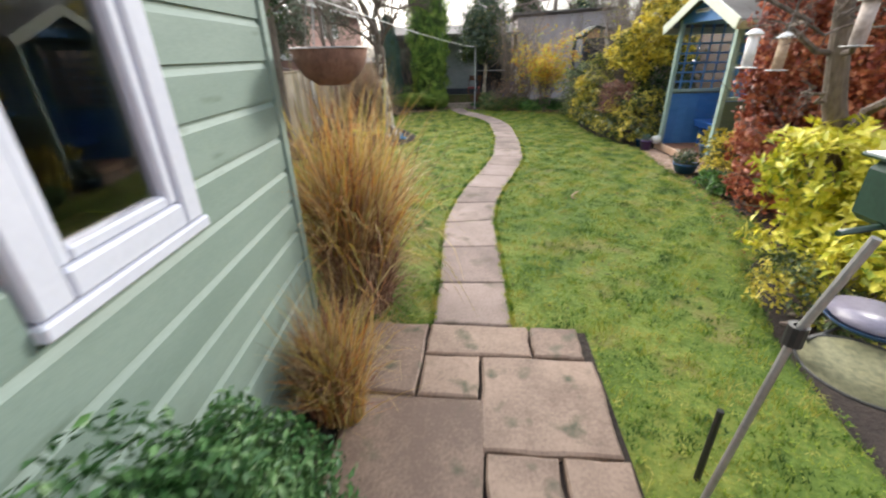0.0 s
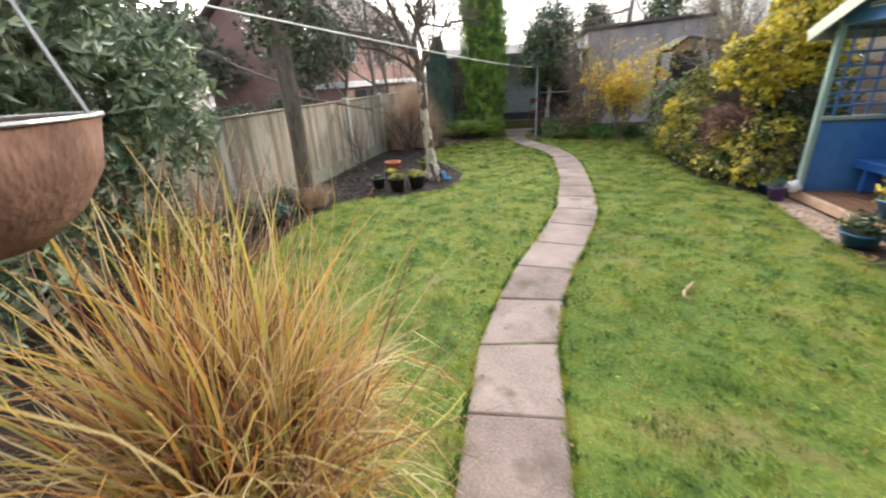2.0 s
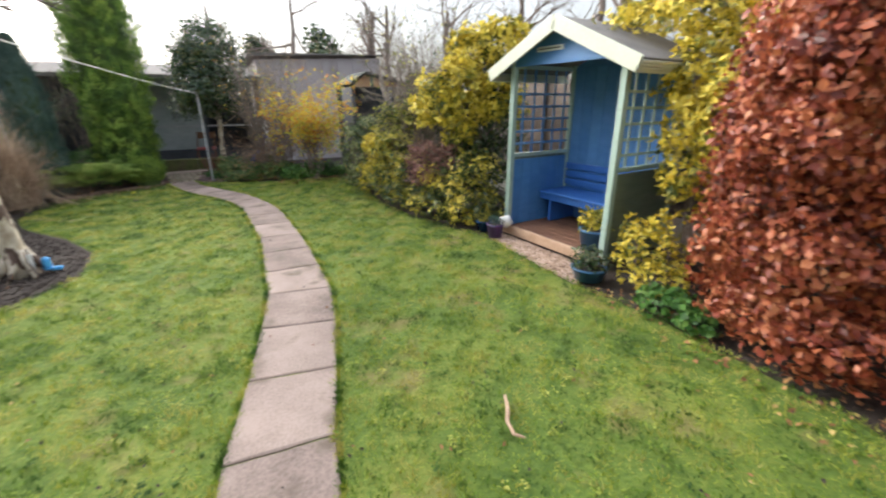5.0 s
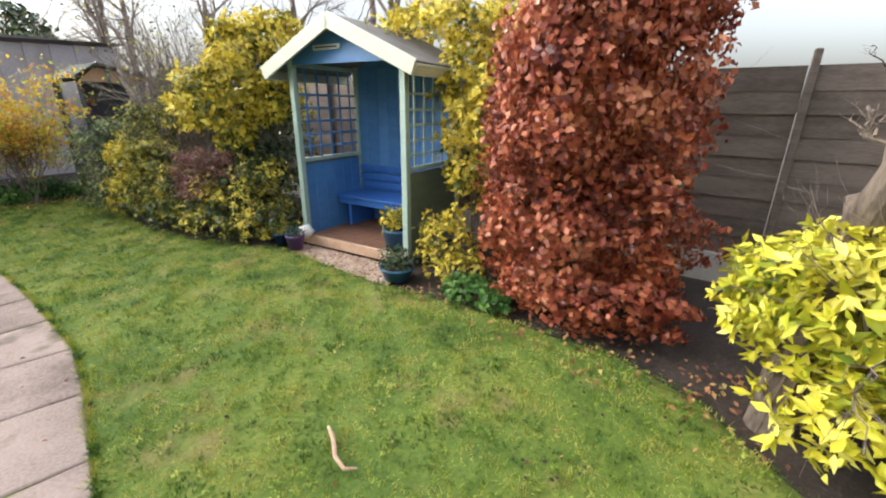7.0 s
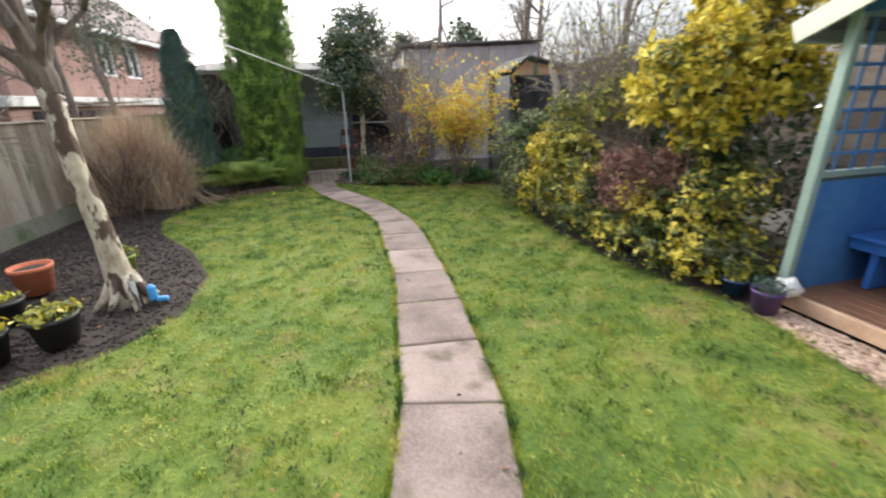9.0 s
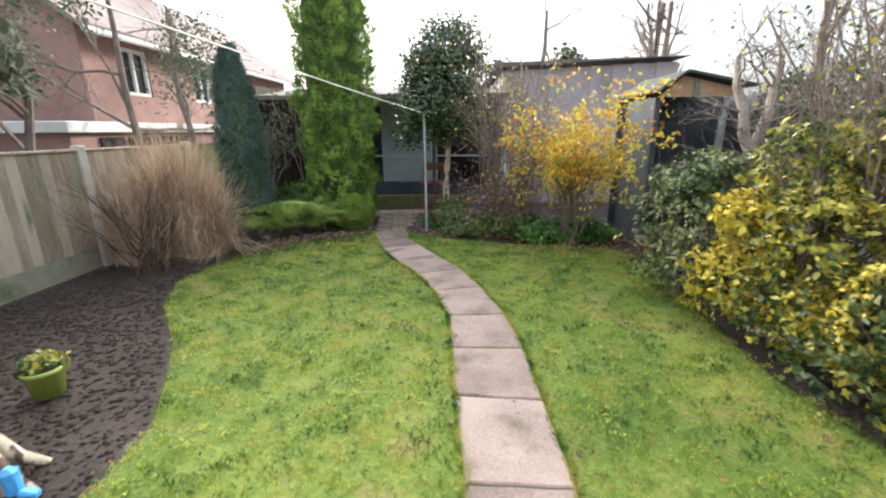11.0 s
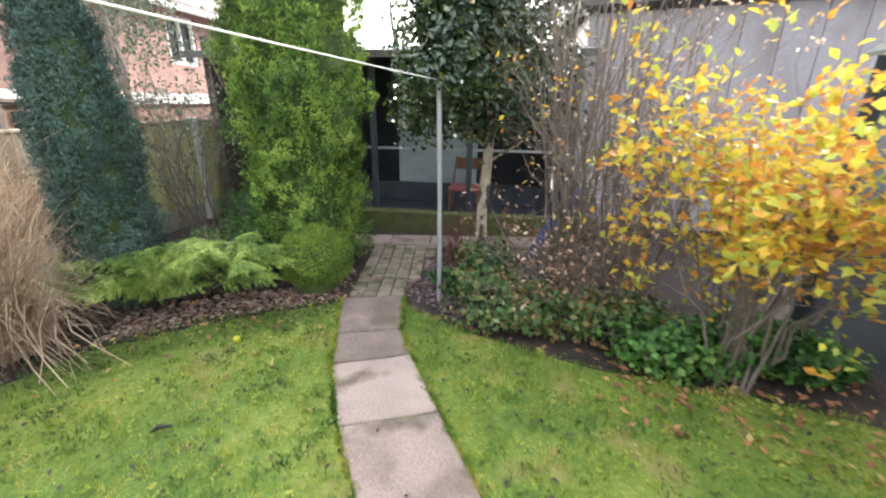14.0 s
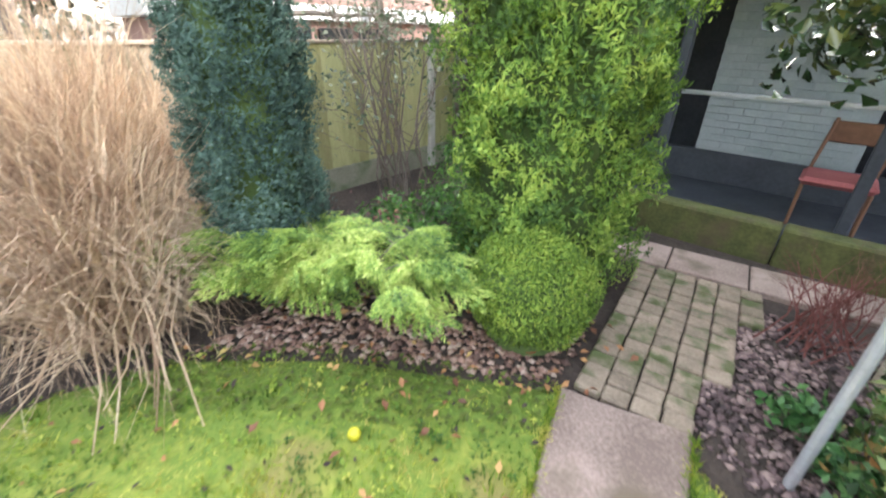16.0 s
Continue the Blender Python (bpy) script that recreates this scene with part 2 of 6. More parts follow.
pane_dark = surface("dark_pane", (0.02, 0.022, 0.025), (0.04, 0.042, 0.045), scale=1, fine=5, rough=0.08, bump=0.0)

L_beech = leafy("copper_beech_leaf", [(0.08, 0.015, 0.012), (0.26, 0.055, 0.03), (0.44, 0.13, 0.06), (0.6, 0.26, 0.13)], 0.4, 0.3, 0.9)
L_gold = leafy("gold_leaf", [(0.06, 0.09, 0.015), (0.2, 0.2, 0.03), (0.62, 0.49, 0.05), (0.76, 0.62, 0.08), (0.8, 0.7, 0.16)], 0.5, 0.3)
L_choisya = leafy("lemon_leaf", [(0.12, 0.2, 0.02), (0.5, 0.5, 0.03), (0.74, 0.67, 0.07), (0.8, 0.75, 0.2)], 0.45, 0.25)
L_varieg = leafy("variegated_leaf", [(0.03, 0.06, 0.015), (0.08, 0.13, 0.03), (0.45, 0.42, 0.08), (0.55, 0.45, 0.06)], 0.35, 0.2)
L_euonymus = leafy("green_gold_leaf", [(0.025, 0.05, 0.015), (0.06, 0.09, 0.025), (0.12, 0.16, 0.04), (0.55, 0.46, 0.06), (0.78, 0.64, 0.1)], 0.4, 0.2, 1.6, each=0.5, drift=2.0)
L_spot = leafy("yellow_spotted_leaf", [(0.05, 0.08, 0.02), (0.2, 0.22, 0.05), (0.55, 0.5, 0.14), (0.7, 0.62, 0.22)], 0.35, 0.2)
L_low = leafy("dull_low_leaf", [(0.015, 0.03, 0.015), (0.04, 0.06, 0.03), (0.08, 0.12, 0.05), (0.16, 0.12, 0.06)], 0.5, 0.2)
L_mixed = leafy("mixed_low_leaf", [(0.02, 0.045, 0.018), (0.06, 0.13, 0.04), (0.12, 0.22, 0.07), (0.2, 0.24, 0.08), (0.3, 0.16, 0.06)], 0.5, 0.25, 2.0)
L_cream = leafy("cream_edged_leaf", [(0.02, 0.045, 0.015), (0.05, 0.09, 0.025), (0.12, 0.17, 0.05), (0.42, 0.44, 0.2)], 0.35, 0.2)
L_ruddy = leafy("ruddy_leaf", [(0.11, 0.05, 0.05), (0.25, 0.1, 0.1), (0.36, 0.19, 0.16), (0.42, 0.3, 0.15)], 0.5, 0.25)
L_holly = leafy("dark_glossy_leaf", [(0.012, 0.03, 0.012), (0.03, 0.065, 0.025), (0.06, 0.1, 0.04), (0.14, 0.15, 0.04)], 0.22, 0.1, spec=0.7)
L_green = leafy("mid_green_leaf", [(0.02, 0.06, 0.015), (0.055, 0.15, 0.03), (0.1, 0.24, 0.045), (0.19, 0.31, 0.07)], 0.5, 0.25)
L_box = leafy("small_green_leaf", [(0.02, 0.07, 0.02), (0.05, 0.14, 0.04), (0.1, 0.22, 0.07), (0.2, 0.32, 0.12)], 0.4, 0.2)
L_lime = leafy("lime_conifer_leaf", [(0.08, 0.16, 0.05), (0.22, 0.36, 0.08), (0.42, 0.55, 0.12), (0.66, 0.72, 0.24)], 0.6, 0.25, 2.5, each=0.5, drift=1.2)
L_column = leafy("column_conifer_leaf", [(0.04, 0.09, 0.025), (0.1, 0.19, 0.04), (0.22, 0.36, 0.06), (0.4, 0.52, 0.1)], 0.7, 0.2, 2.2, each=0.4, drift=1.6)
L_bluegreen = leafy("blue_green_leaf", [(0.03, 0.06, 0.05), (0.055, 0.105, 0.085), (0.095, 0.165, 0.135), (0.16, 0.25, 0.2)], 0.7, 0.15)
L_straw = leafy("straw", [(0.24, 0.15, 0.1), (0.44, 0.31, 0.21), (0.6, 0.45, 0.31), (0.72, 0.59, 0.43)], 0.7, 0.2)
L_plume = leafy("autumn_grass_blade", [(0.2, 0.08, 0.05), (0.42, 0.24, 0.09), (0.54, 0.42, 0.2), (0.58, 0.37, 0.09), (0.6, 0.21, 0.06), (0.64, 0.49, 0.1), (0.3, 0.3, 0.08), (0.48, 0.36, 0.15), (0.62, 0.47, 0.25)], 0.5, 0.35, 2.0, each=0.95, drift=0.4)
L_plume_low = leafy("withered_blade", [(0.11, 0.055, 0.04), (0.25, 0.13, 0.085), (0.38, 0.22, 0.14), (0.55, 0.4, 0.26)], 0.7, 0.2, each=0.9)
L_yellow_maple = leafy("yellow_autumn_leaf", [(0.5, 0.2, 0.05), (0.66, 0.36, 0.05), (0.74, 0.52, 0.06), (0.66, 0.6, 0.08), (0.4, 0.45, 0.08)], 0.5, 0.4, each=0.8)
L_turf = leafy("lawn_blade", [(0.035, 0.09, 0.012), (0.095, 0.185, 0.018), (0.21, 0.3, 0.03), (0.42, 0.43, 0.07), (0.47, 0.42, 0.12)], 0.6, 0.35, 2.1, each=0.4, drift=2.6)
L_dead = leafy("fallen_leaf", [(0.1, 0.045, 0.03), (0.24, 0.1, 0.05), (0.38, 0.19, 0.08), (0.45, 0.34, 0.12)], 0.7, 0.1)
# distance haze put into the greyed greens; also the climbing shrub's pale leaves
L_haze = leafy("pale_hazed_leaf", [(0.07, 0.1, 0.06), (0.11, 0.14, 0.09), (0.16, 0.18, 0.13), (0.2, 0.21, 0.15)], 0.9, 0.1, 0.3)
L_moss = leafy("moss", [(0.05, 0.07, 0.015), (0.1, 0.13, 0.02)], 0.9, 0.1)

# ---------- helpers for building ----------
class Geo:
    """Gathers faces for one mesh."""

    def __init__(self):
        self.v, self.f, self.n = [], [], 0

    def add(self, verts, faces):
        verts = np.asarray(verts, dtype=float).reshape(-1, 3)
        k = self.n
        self.v.append(verts)
        if isinstance(faces, np.ndarray):
            self.f.append(faces + k)
        else:
            self.f.append([tuple(i + k for i in f) for f in faces])
        self.n += len(verts)

    def box(self, lo, hi, m=None, ch=0.0):
        """A box, its edges cut by ch."""
        lo, hi = np.minimum(lo, hi), np.maximum(lo, hi)
        if ch <= 0:
            vs = [(x, y, z) for x in (lo[0], hi[0]) for y in (lo[1], hi[1]) for z in (lo[2], hi[2])]
            fs = [(0, 1, 3, 2), (4, 6, 7, 5), (0, 4, 5, 1), (2, 3, 7, 6), (0, 2, 6, 4), (1, 5, 7, 3)]
        else:
            bm = bmesh.new()
            bmesh.ops.create_cube(bm, size=1)
            for v in bm.verts:
                v.co = Vector([lo[i] + (v.co[i] + 0.5) * (hi[i] - lo[i]) for i in range(3)])
            bmesh.ops.bevel(bm, geom=bm.edges[:], offset=min(ch, 0.45 * min(hi - lo)), segments=1, affect="EDGES")
            bm.verts.index_update()
            vs, fs = [tuple(v.co) for v in bm.verts], [tuple(v.index for v in f.verts) for f in bm.faces]
            bm.free()
        if m is not None:
            vs = [tuple(m @ Vector(v)) for v in vs]
        self.add(vs, fs)
        return self

    def tube(self, pts, radii, n=7, cap=True):
        pts = [Vector(p) for p in pts]
        if not hasattr(radii, "__len__"):
            radii = [radii] * len(pts)
        vs, fs = [], []
        ref = Vector((0.31, 0.17, 0.93))
        for i, p in enumerate(pts):
            d = (pts[min(i + 1, len(pts) - 1)] - pts[max(i - 1, 0)]).normalized()
            a = d.cross(ref if abs(d.dot(ref)) < 0.9 else Vector((1, 0, 0))).normalized()
            b = d.cross(a)
            for j in range(n):
                t = 2 * math.pi * j / n
                vs.append(p + (a * math.cos(t) + b * math.sin(t)) * radii[i])
        for i in range(len(pts) - 1):
            for j in range(n):
                k = (j + 1) % n
                fs.append((i * n + j, i * n + k, (i + 1) * n + k, (i + 1) * n + j))
        if cap:
            fs += [tuple(range(n))[::-1], tuple((len(pts) - 1) * n + j for j in range(n))]
        self.add([tuple(v) for v in vs], fs)
        return self

    def lathe(self, profile, n=20, at=(0, 0, 0)):
        """Turns a profile of (radius, z) round the upright at `at`."""
        vs = [(at[0] + r * math.cos(2 * math.pi * j / n), at[1] + r * math.sin(2 * math.pi * j / n), at[2] + z) for r, z in profile for j in range(n)]
        fs = [(i * n + j, i * n + (j + 1) % n, (i + 1) * n + (j + 1) % n, (i + 1) * n + j) for i in range(len(profile) - 1) for j in range(n)]
        self.add(vs, fs)
        return self

    def leaves(self, c, nrm, size, aspect=0.6, rng=None, fold=0.15, along=None):
        """Folded leaves at the points c, facing nrm."""
        c, nrm = np.asarray(c), np.asarray(nrm)
        k = len(c)
        nrm = nrm / (np.linalg.norm(nrm, axis=1)[:, None] + 1e-9)
        r = rng.normal(size=(k, 3)) if along is None else along
        a = np.cross(nrm, r)
        a /= np.linalg.norm(a, axis=1)[:, None] + 1e-9
        if along is not None:
            a, b = np.cross(a, nrm), a
        else:
            b = np.cross(nrm, a)
        s = (size * rng.uniform(0.65, 1.3, k))[:, None]
        v = np.stack([c - a * s * 0.5, c + b * s * aspect * 0.5 + nrm * s * fold - a * s * 0.05, c + a * s * 0.55, c - b * s * aspect * 0.5 + nrm * s * fold - a * s * 0.05], 1).reshape(-1, 3)
        i = np.arange(k)[:, None] * 4
        self.add(v, np.concatenate([i + [[0, 1, 2]], i + [[0, 2, 3]]], 0))
        return self

    def mesh(self, name, smooth=False):
        me = bpy.data.meshes.new(name)
        v = np.concatenate(self.v) if self.v else np.zeros((0, 3))
        tris = [f for f in self.f if isinstance(f, np.ndarray)]
        polys = [p for f in self.f if not isinstance(f, np.ndarray) for p in f]
        if tris and not polys:
            t = np.concatenate(tris)
            me.vertices.add(len(v))
            me.vertices.foreach_set("co", v.ravel())
            me.loops.add(t.size)
            me.loops.foreach_set("vertex_index", t.ravel().astype(np.int32))
            me.polygons.add(len(t))
            me.polygons.foreach_set("loop_start", np.arange(0, t.size, t.shape[1], dtype=np.int32))
            me.update(calc_edges=True)
        else:
            polys += [tuple(int(i) for i in r) for f in tris for r in f]
            me.from_pydata([tuple(p) for p in v], [], polys)
        if smooth:
            me.polygons.foreach_set("use_smooth", [True] * len(me.polygons))
        return me


def thing(name, at, label, category, group="", kind=""):
    """A thing's empty at its base."""
    ob = new(name)
    ob.empty_display_size = 0.1
    ob.location = at
    return tagged(ob, label, category, group, kind)


def part(name, geo, material, parent=None, label="", smooth=False, kind="", m=None):
    """Links a geometry, given in world places, as one mesh under a thing."""
    me = geo if isinstance(geo, bpy.types.Mesh) else geo.mesh(name, smooth)
    if not me.materials:
        me.materials.append(material)
    ob = new(name, me)
    if parent is not None:
        ob.parent = parent
        root = parent if parent.parent is None else parent.parent
        if parent.parent is None:
            ob.matrix_parent_inverse = Matrix.Translation(-Vector(parent.location))

    if m is not None:
        ob.matrix_basis = m
    return tagged(ob, label, kind=kind)


def solo(name, geo, material, label, category="", group="", kind="", smooth=False):
    me = geo.mesh(name, smooth)
    me.materials.append(material)
    return tagged(new(name, me), label, category, group, kind)


def blob_points(blobs, count, rng, inner=0.72, lump=0.18, down=-0.6):
    """Points in the outer skin of lumpy ellipsoids (x, y, z, rx, ry, rz), with outward directions; what lies deep in another is left out."""
    B = np.array(blobs, float)
    w = (B[:, 3] * B[:, 4] + B[:, 4] * B[:, 5] + B[:, 3] * B[:, 5])
    pick = rng.choice(len(B), count, p=w / w.sum())
    d = rng.normal(size=(count, 3))
    d /= np.linalg.norm(d, axis=1)[:, None]
    d[:, 2] = np.where(d[:, 2] < down, -d[:, 2], d[:, 2])
    b = B[pick]
    ph = pick[:, None] * 1.7
    l = 1 + lump * (np.sin(d[:, :1] * 5 + ph) * np.cos(d[:, 1:2] * 6 + ph * 2) + 0.6 * np.sin(d[:, 2:3] * 9 + d[:, :1] * 7 + ph))
    r = rng.uniform(inner, 1.04, (count, 1)) * l
    p = b[:, :3] + d * r * b[:, 3:]
    nrm = d / b[:, 3:]
    keep = np.ones(count, bool)
    for q in B:
        keep &= (((p - q[:3]) / q[3:]) ** 2).sum(1) > (inner - 0.1) ** 2
    keep &= p[:, 2] > 0.02
    return p[keep], nrm[keep] / np.linalg.norm(nrm[keep], axis=1)[:, None]


def grow(geo, base, tip, r0, rng, depth=3, n=7, spread=0.6, kids=3, wob=0.06, lo=0.35, ends=None, shrink=0.62):
    """A limb with its twigs."""
    base, tip = Vector(base), Vector(tip)
    L = (tip - base).length
    pts = []
    for i in range(6):
        t = i / 5
        o = Vector(rng.normal(size=3)) * wob * L * (t * (1 - t) * 4) * 0.6
        pts.append(base.lerp(tip, t) + o)
    geo.tube(pts, [r0 * (1 - 0.65 * i / 5) for i in range(6)], max(3, n), cap=False)
    if ends is not None and depth <= 1:
        ends.append(tuple(tip))
    if depth <= 0:
        return
    for k in range(kids):
        t = rng.uniform(lo, 0.98)
        p = pts[int(t * 5)].lerp(pts[min(5, int(t * 5) + 1)], t * 5 % 1)
        d = (tip - base).normalized() + Vector(rng.normal(size=3)) * spread
        grow(geo, p, p + d.normalized() * L * shrink * rng.uniform(0.7, 1.1), r0 * (1 - 0.65 * t) * 0.6, rng, depth - 1, n - 2, spread, kids, wob, 0.3, ends, shrink)


def shrub(name, label, category, at, blobs, leaf, count, size, aspect=0.6, seed=1, stems=6, wood=None, face=0.7, inner=0.65, group="", kind="", lump=0.2, whorl=1):
    """A shrub: stems, and leaves over lumpy masses, in whorls at the shoots' tips."""
    rng = np.random.default_rng(seed)
    t = thing(name, at, label, category, group, kind)
    p, nr = blob_points(blobs, int(count / whorl * 1.15), rng, inner=inner, lump=lump)
    g = Geo()
    if whorl > 1:
        axis = nr + rng.normal(size=p.shape) * face * 0.8 + [0, 0, 0.35]
        axis /= np.linalg.norm(axis, axis=1)[:, None]
        p, axis = np.repeat(p, whorl, 0), np.repeat(axis, whorl, 0)
        out = np.cross(axis, rng.normal(size=p.shape))
        out /= np.linalg.norm(out, axis=1)[:, None] + 1e-9
        p = p + out * size * 0.5 + rng.normal(size=p.shape) * size * 0.18
        g.leaves(p, axis - out * 0.35 + rng.normal(size=p.shape) * 0.25, size, aspect, rng, along=out)
    else:
        g.leaves(p, nr + rng.normal(size=p.shape) * face, size, aspect, rng)
    part("foliage", g, leaf, t)
    s = Geo()
    for i in range(stems):
        b = blobs[i % len(blobs)]
        a = (at[0] + rng.normal() * 0.05, at[1] + rng.normal() * 0.05, -0.03)
        grow(s, a, (b[0] + rng.normal() * b[3] * 0.3, b[1] + rng.normal() * b[4] * 0.3, b[2] + b[5] * 0.5), 0.014, rng, 2, 5, 0.5, 4)
    part("stem", s, wood or twig, t, kind="stuff")
    return t


def tuft(geo, c, n, height, spread, width, rng, segs=4, base=0.06, droop=0.5, lo=0.5, towards=(0, 2 * math.pi)):
    """Long arching blades from one root."""
    ang = rng.uniform(*towards, n)
    h = height * rng.uniform(lo, 1.05, n)
    out = spread * rng.uniform(0.1, 1.0, n) ** 0.8
    r0 = base * np.sqrt(rng.uniform(0, 1, n))
    a0 = rng.uniform(0, 2 * math.pi, n)
    bx, by = c[0] + r0 * np.cos(a0), c[1] + r0 * np.sin(a0)
    side = np.stack([-np.sin(ang + rng.normal(size=n)), np.cos(ang + rng.normal(size=n)), np.zeros(n)], 1)
    V = []
    curl, bend, fall = rng.normal(size=n) * 0.7, rng.uniform(1.1, 2.6, n), droop * rng.uniform(0.2, 1.7, n)
    for s in range(segs + 1):
        t = s / segs
        x = bx + np.cos(ang + curl * t * t) * out * t ** bend
        y = by + np.sin(ang + curl * t * t) * out * t ** bend
        z = np.maximum(c[2] + h * (t - fall * (out / (spread + 1e-6)) * t ** 3.2), 0.01)
        w = width * (1 - t) ** 0.7 * 0.5 + 0.0004
        p = np.stack([x, y, z], 1)
        V += [p - side * w, p + side * w]
    V = np.stack(V, 1).reshape(-1, 3)
    k = 2 * (segs + 1)
    i = np.arange(n)[:, None] * k
    F = []
    for s in range(segs):
        F.append(i + [[2 * s, 2 * s + 1, 2 * s + 3]])
        F.append(i + [[2 * s, 2 * s + 3, 2 * s + 2]])
    geo.add(V, np.concatenate(F, 0))


def inside(poly, x, y):
    """Which of the points lie in the outline."""
    px, py = np.array(poly).T
    res = np.zeros(x.shape, bool)
    j = len(px) - 1
    for i in range(len(px)):
        c = ((py[i] > y) != (py[j] > y)) & (x < (px[j] - px[i]) * (y - py[i]) / (py[j] - py[i] + 1e-12) + px[i])
        res ^= c
        j = i
    return res


# ---------- ground ----------
JOINTS = [
    (0.0, 3.50, 0.49, 3.50), (-0.01, 4.01, 0.47, 4.04), (-0.05, 4.63, 0.44, 4.67), (-0.08, 5.21, 0.41, 5.30), (-0.02, 5.82, 0.46, 5.85),
    (0.07, 6.43, 0.56, 6.39), (0.21, 7.02, 0.70, 6.93), (0.33, 7.61, 0.83, 7.50), (0.43, 8.18, 0.935, 8.09), (0.45, 8.69, 0.95, 8.68),
    (0.48, 9.26, 0.97, 9.26), (0.50, 9.84, 0.96, 9.83), (0.46, 10.45, 0.94, 10.42), (0.43, 10.99, 0.92, 10.98), (0.40, 11.50, 0.85, 11.54),
    (0.25, 12.04, 0.69, 12.15), (0.05, 12.51, 0.50, 12.69), (-0.26, 13.0, 0.22, 13.19), (-0.50, 13.49, -0.05, 13.68), (-0.61, 13.83, -0.19, 13.98), (-0.79, 14.38, -0.30, 14.5),
]
LAWN = [
    (-0.17, 3.5), (-0.75, 3.62), (-1.1, 4.1), (-1.5, 4.75), (-2.15, 5.2), (-2.45, 5.85), (-2.6, 6.65), (-2.72, 7.56), (-2.6, 8.35), (-2.2, 8.62), (-1.8, 8.72), (-1.35, 9.0),
    (-1.08, 9.5), (-1.12, 10.2), (-1.55, 11.0), (-2.15, 11.75), (-2.37, 12.3), (-2.34, 12.9), (-2.16, 13.35), (-1.65, 13.83), (-0.8, 14.36), (-0.32, 14.42), (0.3, 14.06), (1.13, 13.76),
    (1.93, 13.66), (2.5, 13.5), (2.66, 12.9), (2.53, 12.32), (2.45, 11.55), (2.4, 10.7), (2.5, 10.0), (2.72, 9.3), (2.9, 8.85), (2.93, 8.4), (2.86, 7.33), (2.98, 6.4), (2.93, 5.8),
    (2.95, 5.3), (2.75, 4.8), (2.35, 4.4), (2.02, 3.5), (1.9, 2.5), (1.85, 1.4), (0.95, 1.4), (0.93, 3.5),
]
g = Geo()
g.add([(-300, -300, -0.03), (300, -300, -0.03), (300, 300, -0.03), (-300, 300, -0.03)], [(0, 1, 2, 3)])
solo("ground", g, soil, "dark bare garden soil of the beds, running on past the fences", kind="structure")

step = 0.05
xs, ys = np.arange(-3.0, 3.3, step), np.arange(1.3, 14.7, step)
X, Y = np.meshgrid(xs, ys, indexing="ij")
inn = inside(LAWN, X + step / 2, Y + step / 2)
P = np.array(LAWN)
E0, E1 = P, np.roll(P, -1, 0)


def snap(x, y):
    """The nearest point of the lawn's outline."""
    q = np.array([x, y])
    d = E1 - E0
    t = np.clip(((q - E0) * d).sum(1) / (d * d).sum(1), 0, 1)
    c = E0 + d * t[:, None]
    return c[np.argmin(((c - q) ** 2).sum(1))]


def lawn_height(x, y):
    return 0.006 * np.sin(x * 5.1 + 1) * np.cos(y * 3.7) + 0.004 * np.sin(x * 11 + y * 13)


idx, vs, fs = {}, [], []
for i, j in zip(*np.nonzero(inn)):
    q = []
    for a, b in ((i, j), (i + 1, j), (i + 1, j + 1), (i, j + 1)):
        if (a, b) not in idx:
            x, y = xs[0] + a * step, ys[0] + b * step
            near = [inn[u, v] if 0 <= u < inn.shape[0] and 0 <= v < inn.shape[1] else False for u, v in ((a, b), (a - 1, b), (a, b - 1), (a - 1, b - 1))]
            edge = not all(near)
            if edge:
                x, y = snap(x, y)
            idx[a, b] = len(vs)
            vs.append((x, y, -0.031 if edge else -0.006 + float(lawn_height(x, y))))
        q.append(idx[a, b])
    fs.append(tuple(q))
g = Geo()
g.add(vs, fs)
solo("lawn", g, turf, "mossy short lawn, patchy green and yellow, wet in winter", "lawn", kind="structure", smooth=True)

rng = np.random.default_rng(5)
N = 330000
lx, ly = rng.uniform(-2.8, 3.0, N), rng.uniform(1.4, 14.5, N)
k = inside(LAWN, lx, ly)
path_poly = [(a, b) for a, b, _, _ in JOINTS] + [(c, d) for _, _, c, d in JOINTS[::-1]]
thin = inside([(-2.4, 13.0), (-2.1, 12.75), (-1.5, 13.35), (-0.75, 13.95), (-0.8, 14.4), (-1.7, 13.9)], lx, ly)
k &= ~(thin & (rng.uniform(0, 1, N) < 0.55))
k &= ~inside([(a + (0.012 if n < len(JOINTS) else -0.012), b) for n, (a, b) in enumerate(path_poly)], lx, ly)
lx, ly = lx[k], ly[k]
N = len(lx)
clump = np.zeros(N)
for q in range(14):
    f_, a_, p_ = rng.uniform(8, 60), rng.uniform(0, 6.28), rng.uniform(0, 6.28)
    clump += np.sin(f_ * (lx * math.cos(a_) + ly * math.sin(a_)) + p_ + 1.5 * np.sin(lx * 3 + q)) / 14 ** 0.5
clump = np.clip(0.5 + 0.5 * clump, 0, 1.4)
hh = rng.uniform(0.01, 0.03, N) * (0.3 + 1.25 * clump)
an = rng.uniform(0, 2 * math.pi, N)
ca, sa = np.cos(an), np.sin(an)
lz = -0.008 + lawn_height(lx, ly)
w = 0.0035
tx, ty = rng.normal(size=N) * 0.014, rng.normal(size=N) * 0.014
V = np.stack([np.stack([lx - ca * w, ly - sa * w, lz], 1), np.stack([lx + ca * w, ly + sa * w, lz], 1), np.stack([lx + tx, ly + ty, lz + hh], 1)], 1).reshape(-1, 3)
g = Geo()
g.add(V, np.arange(N * 3).reshape(-1, 3))
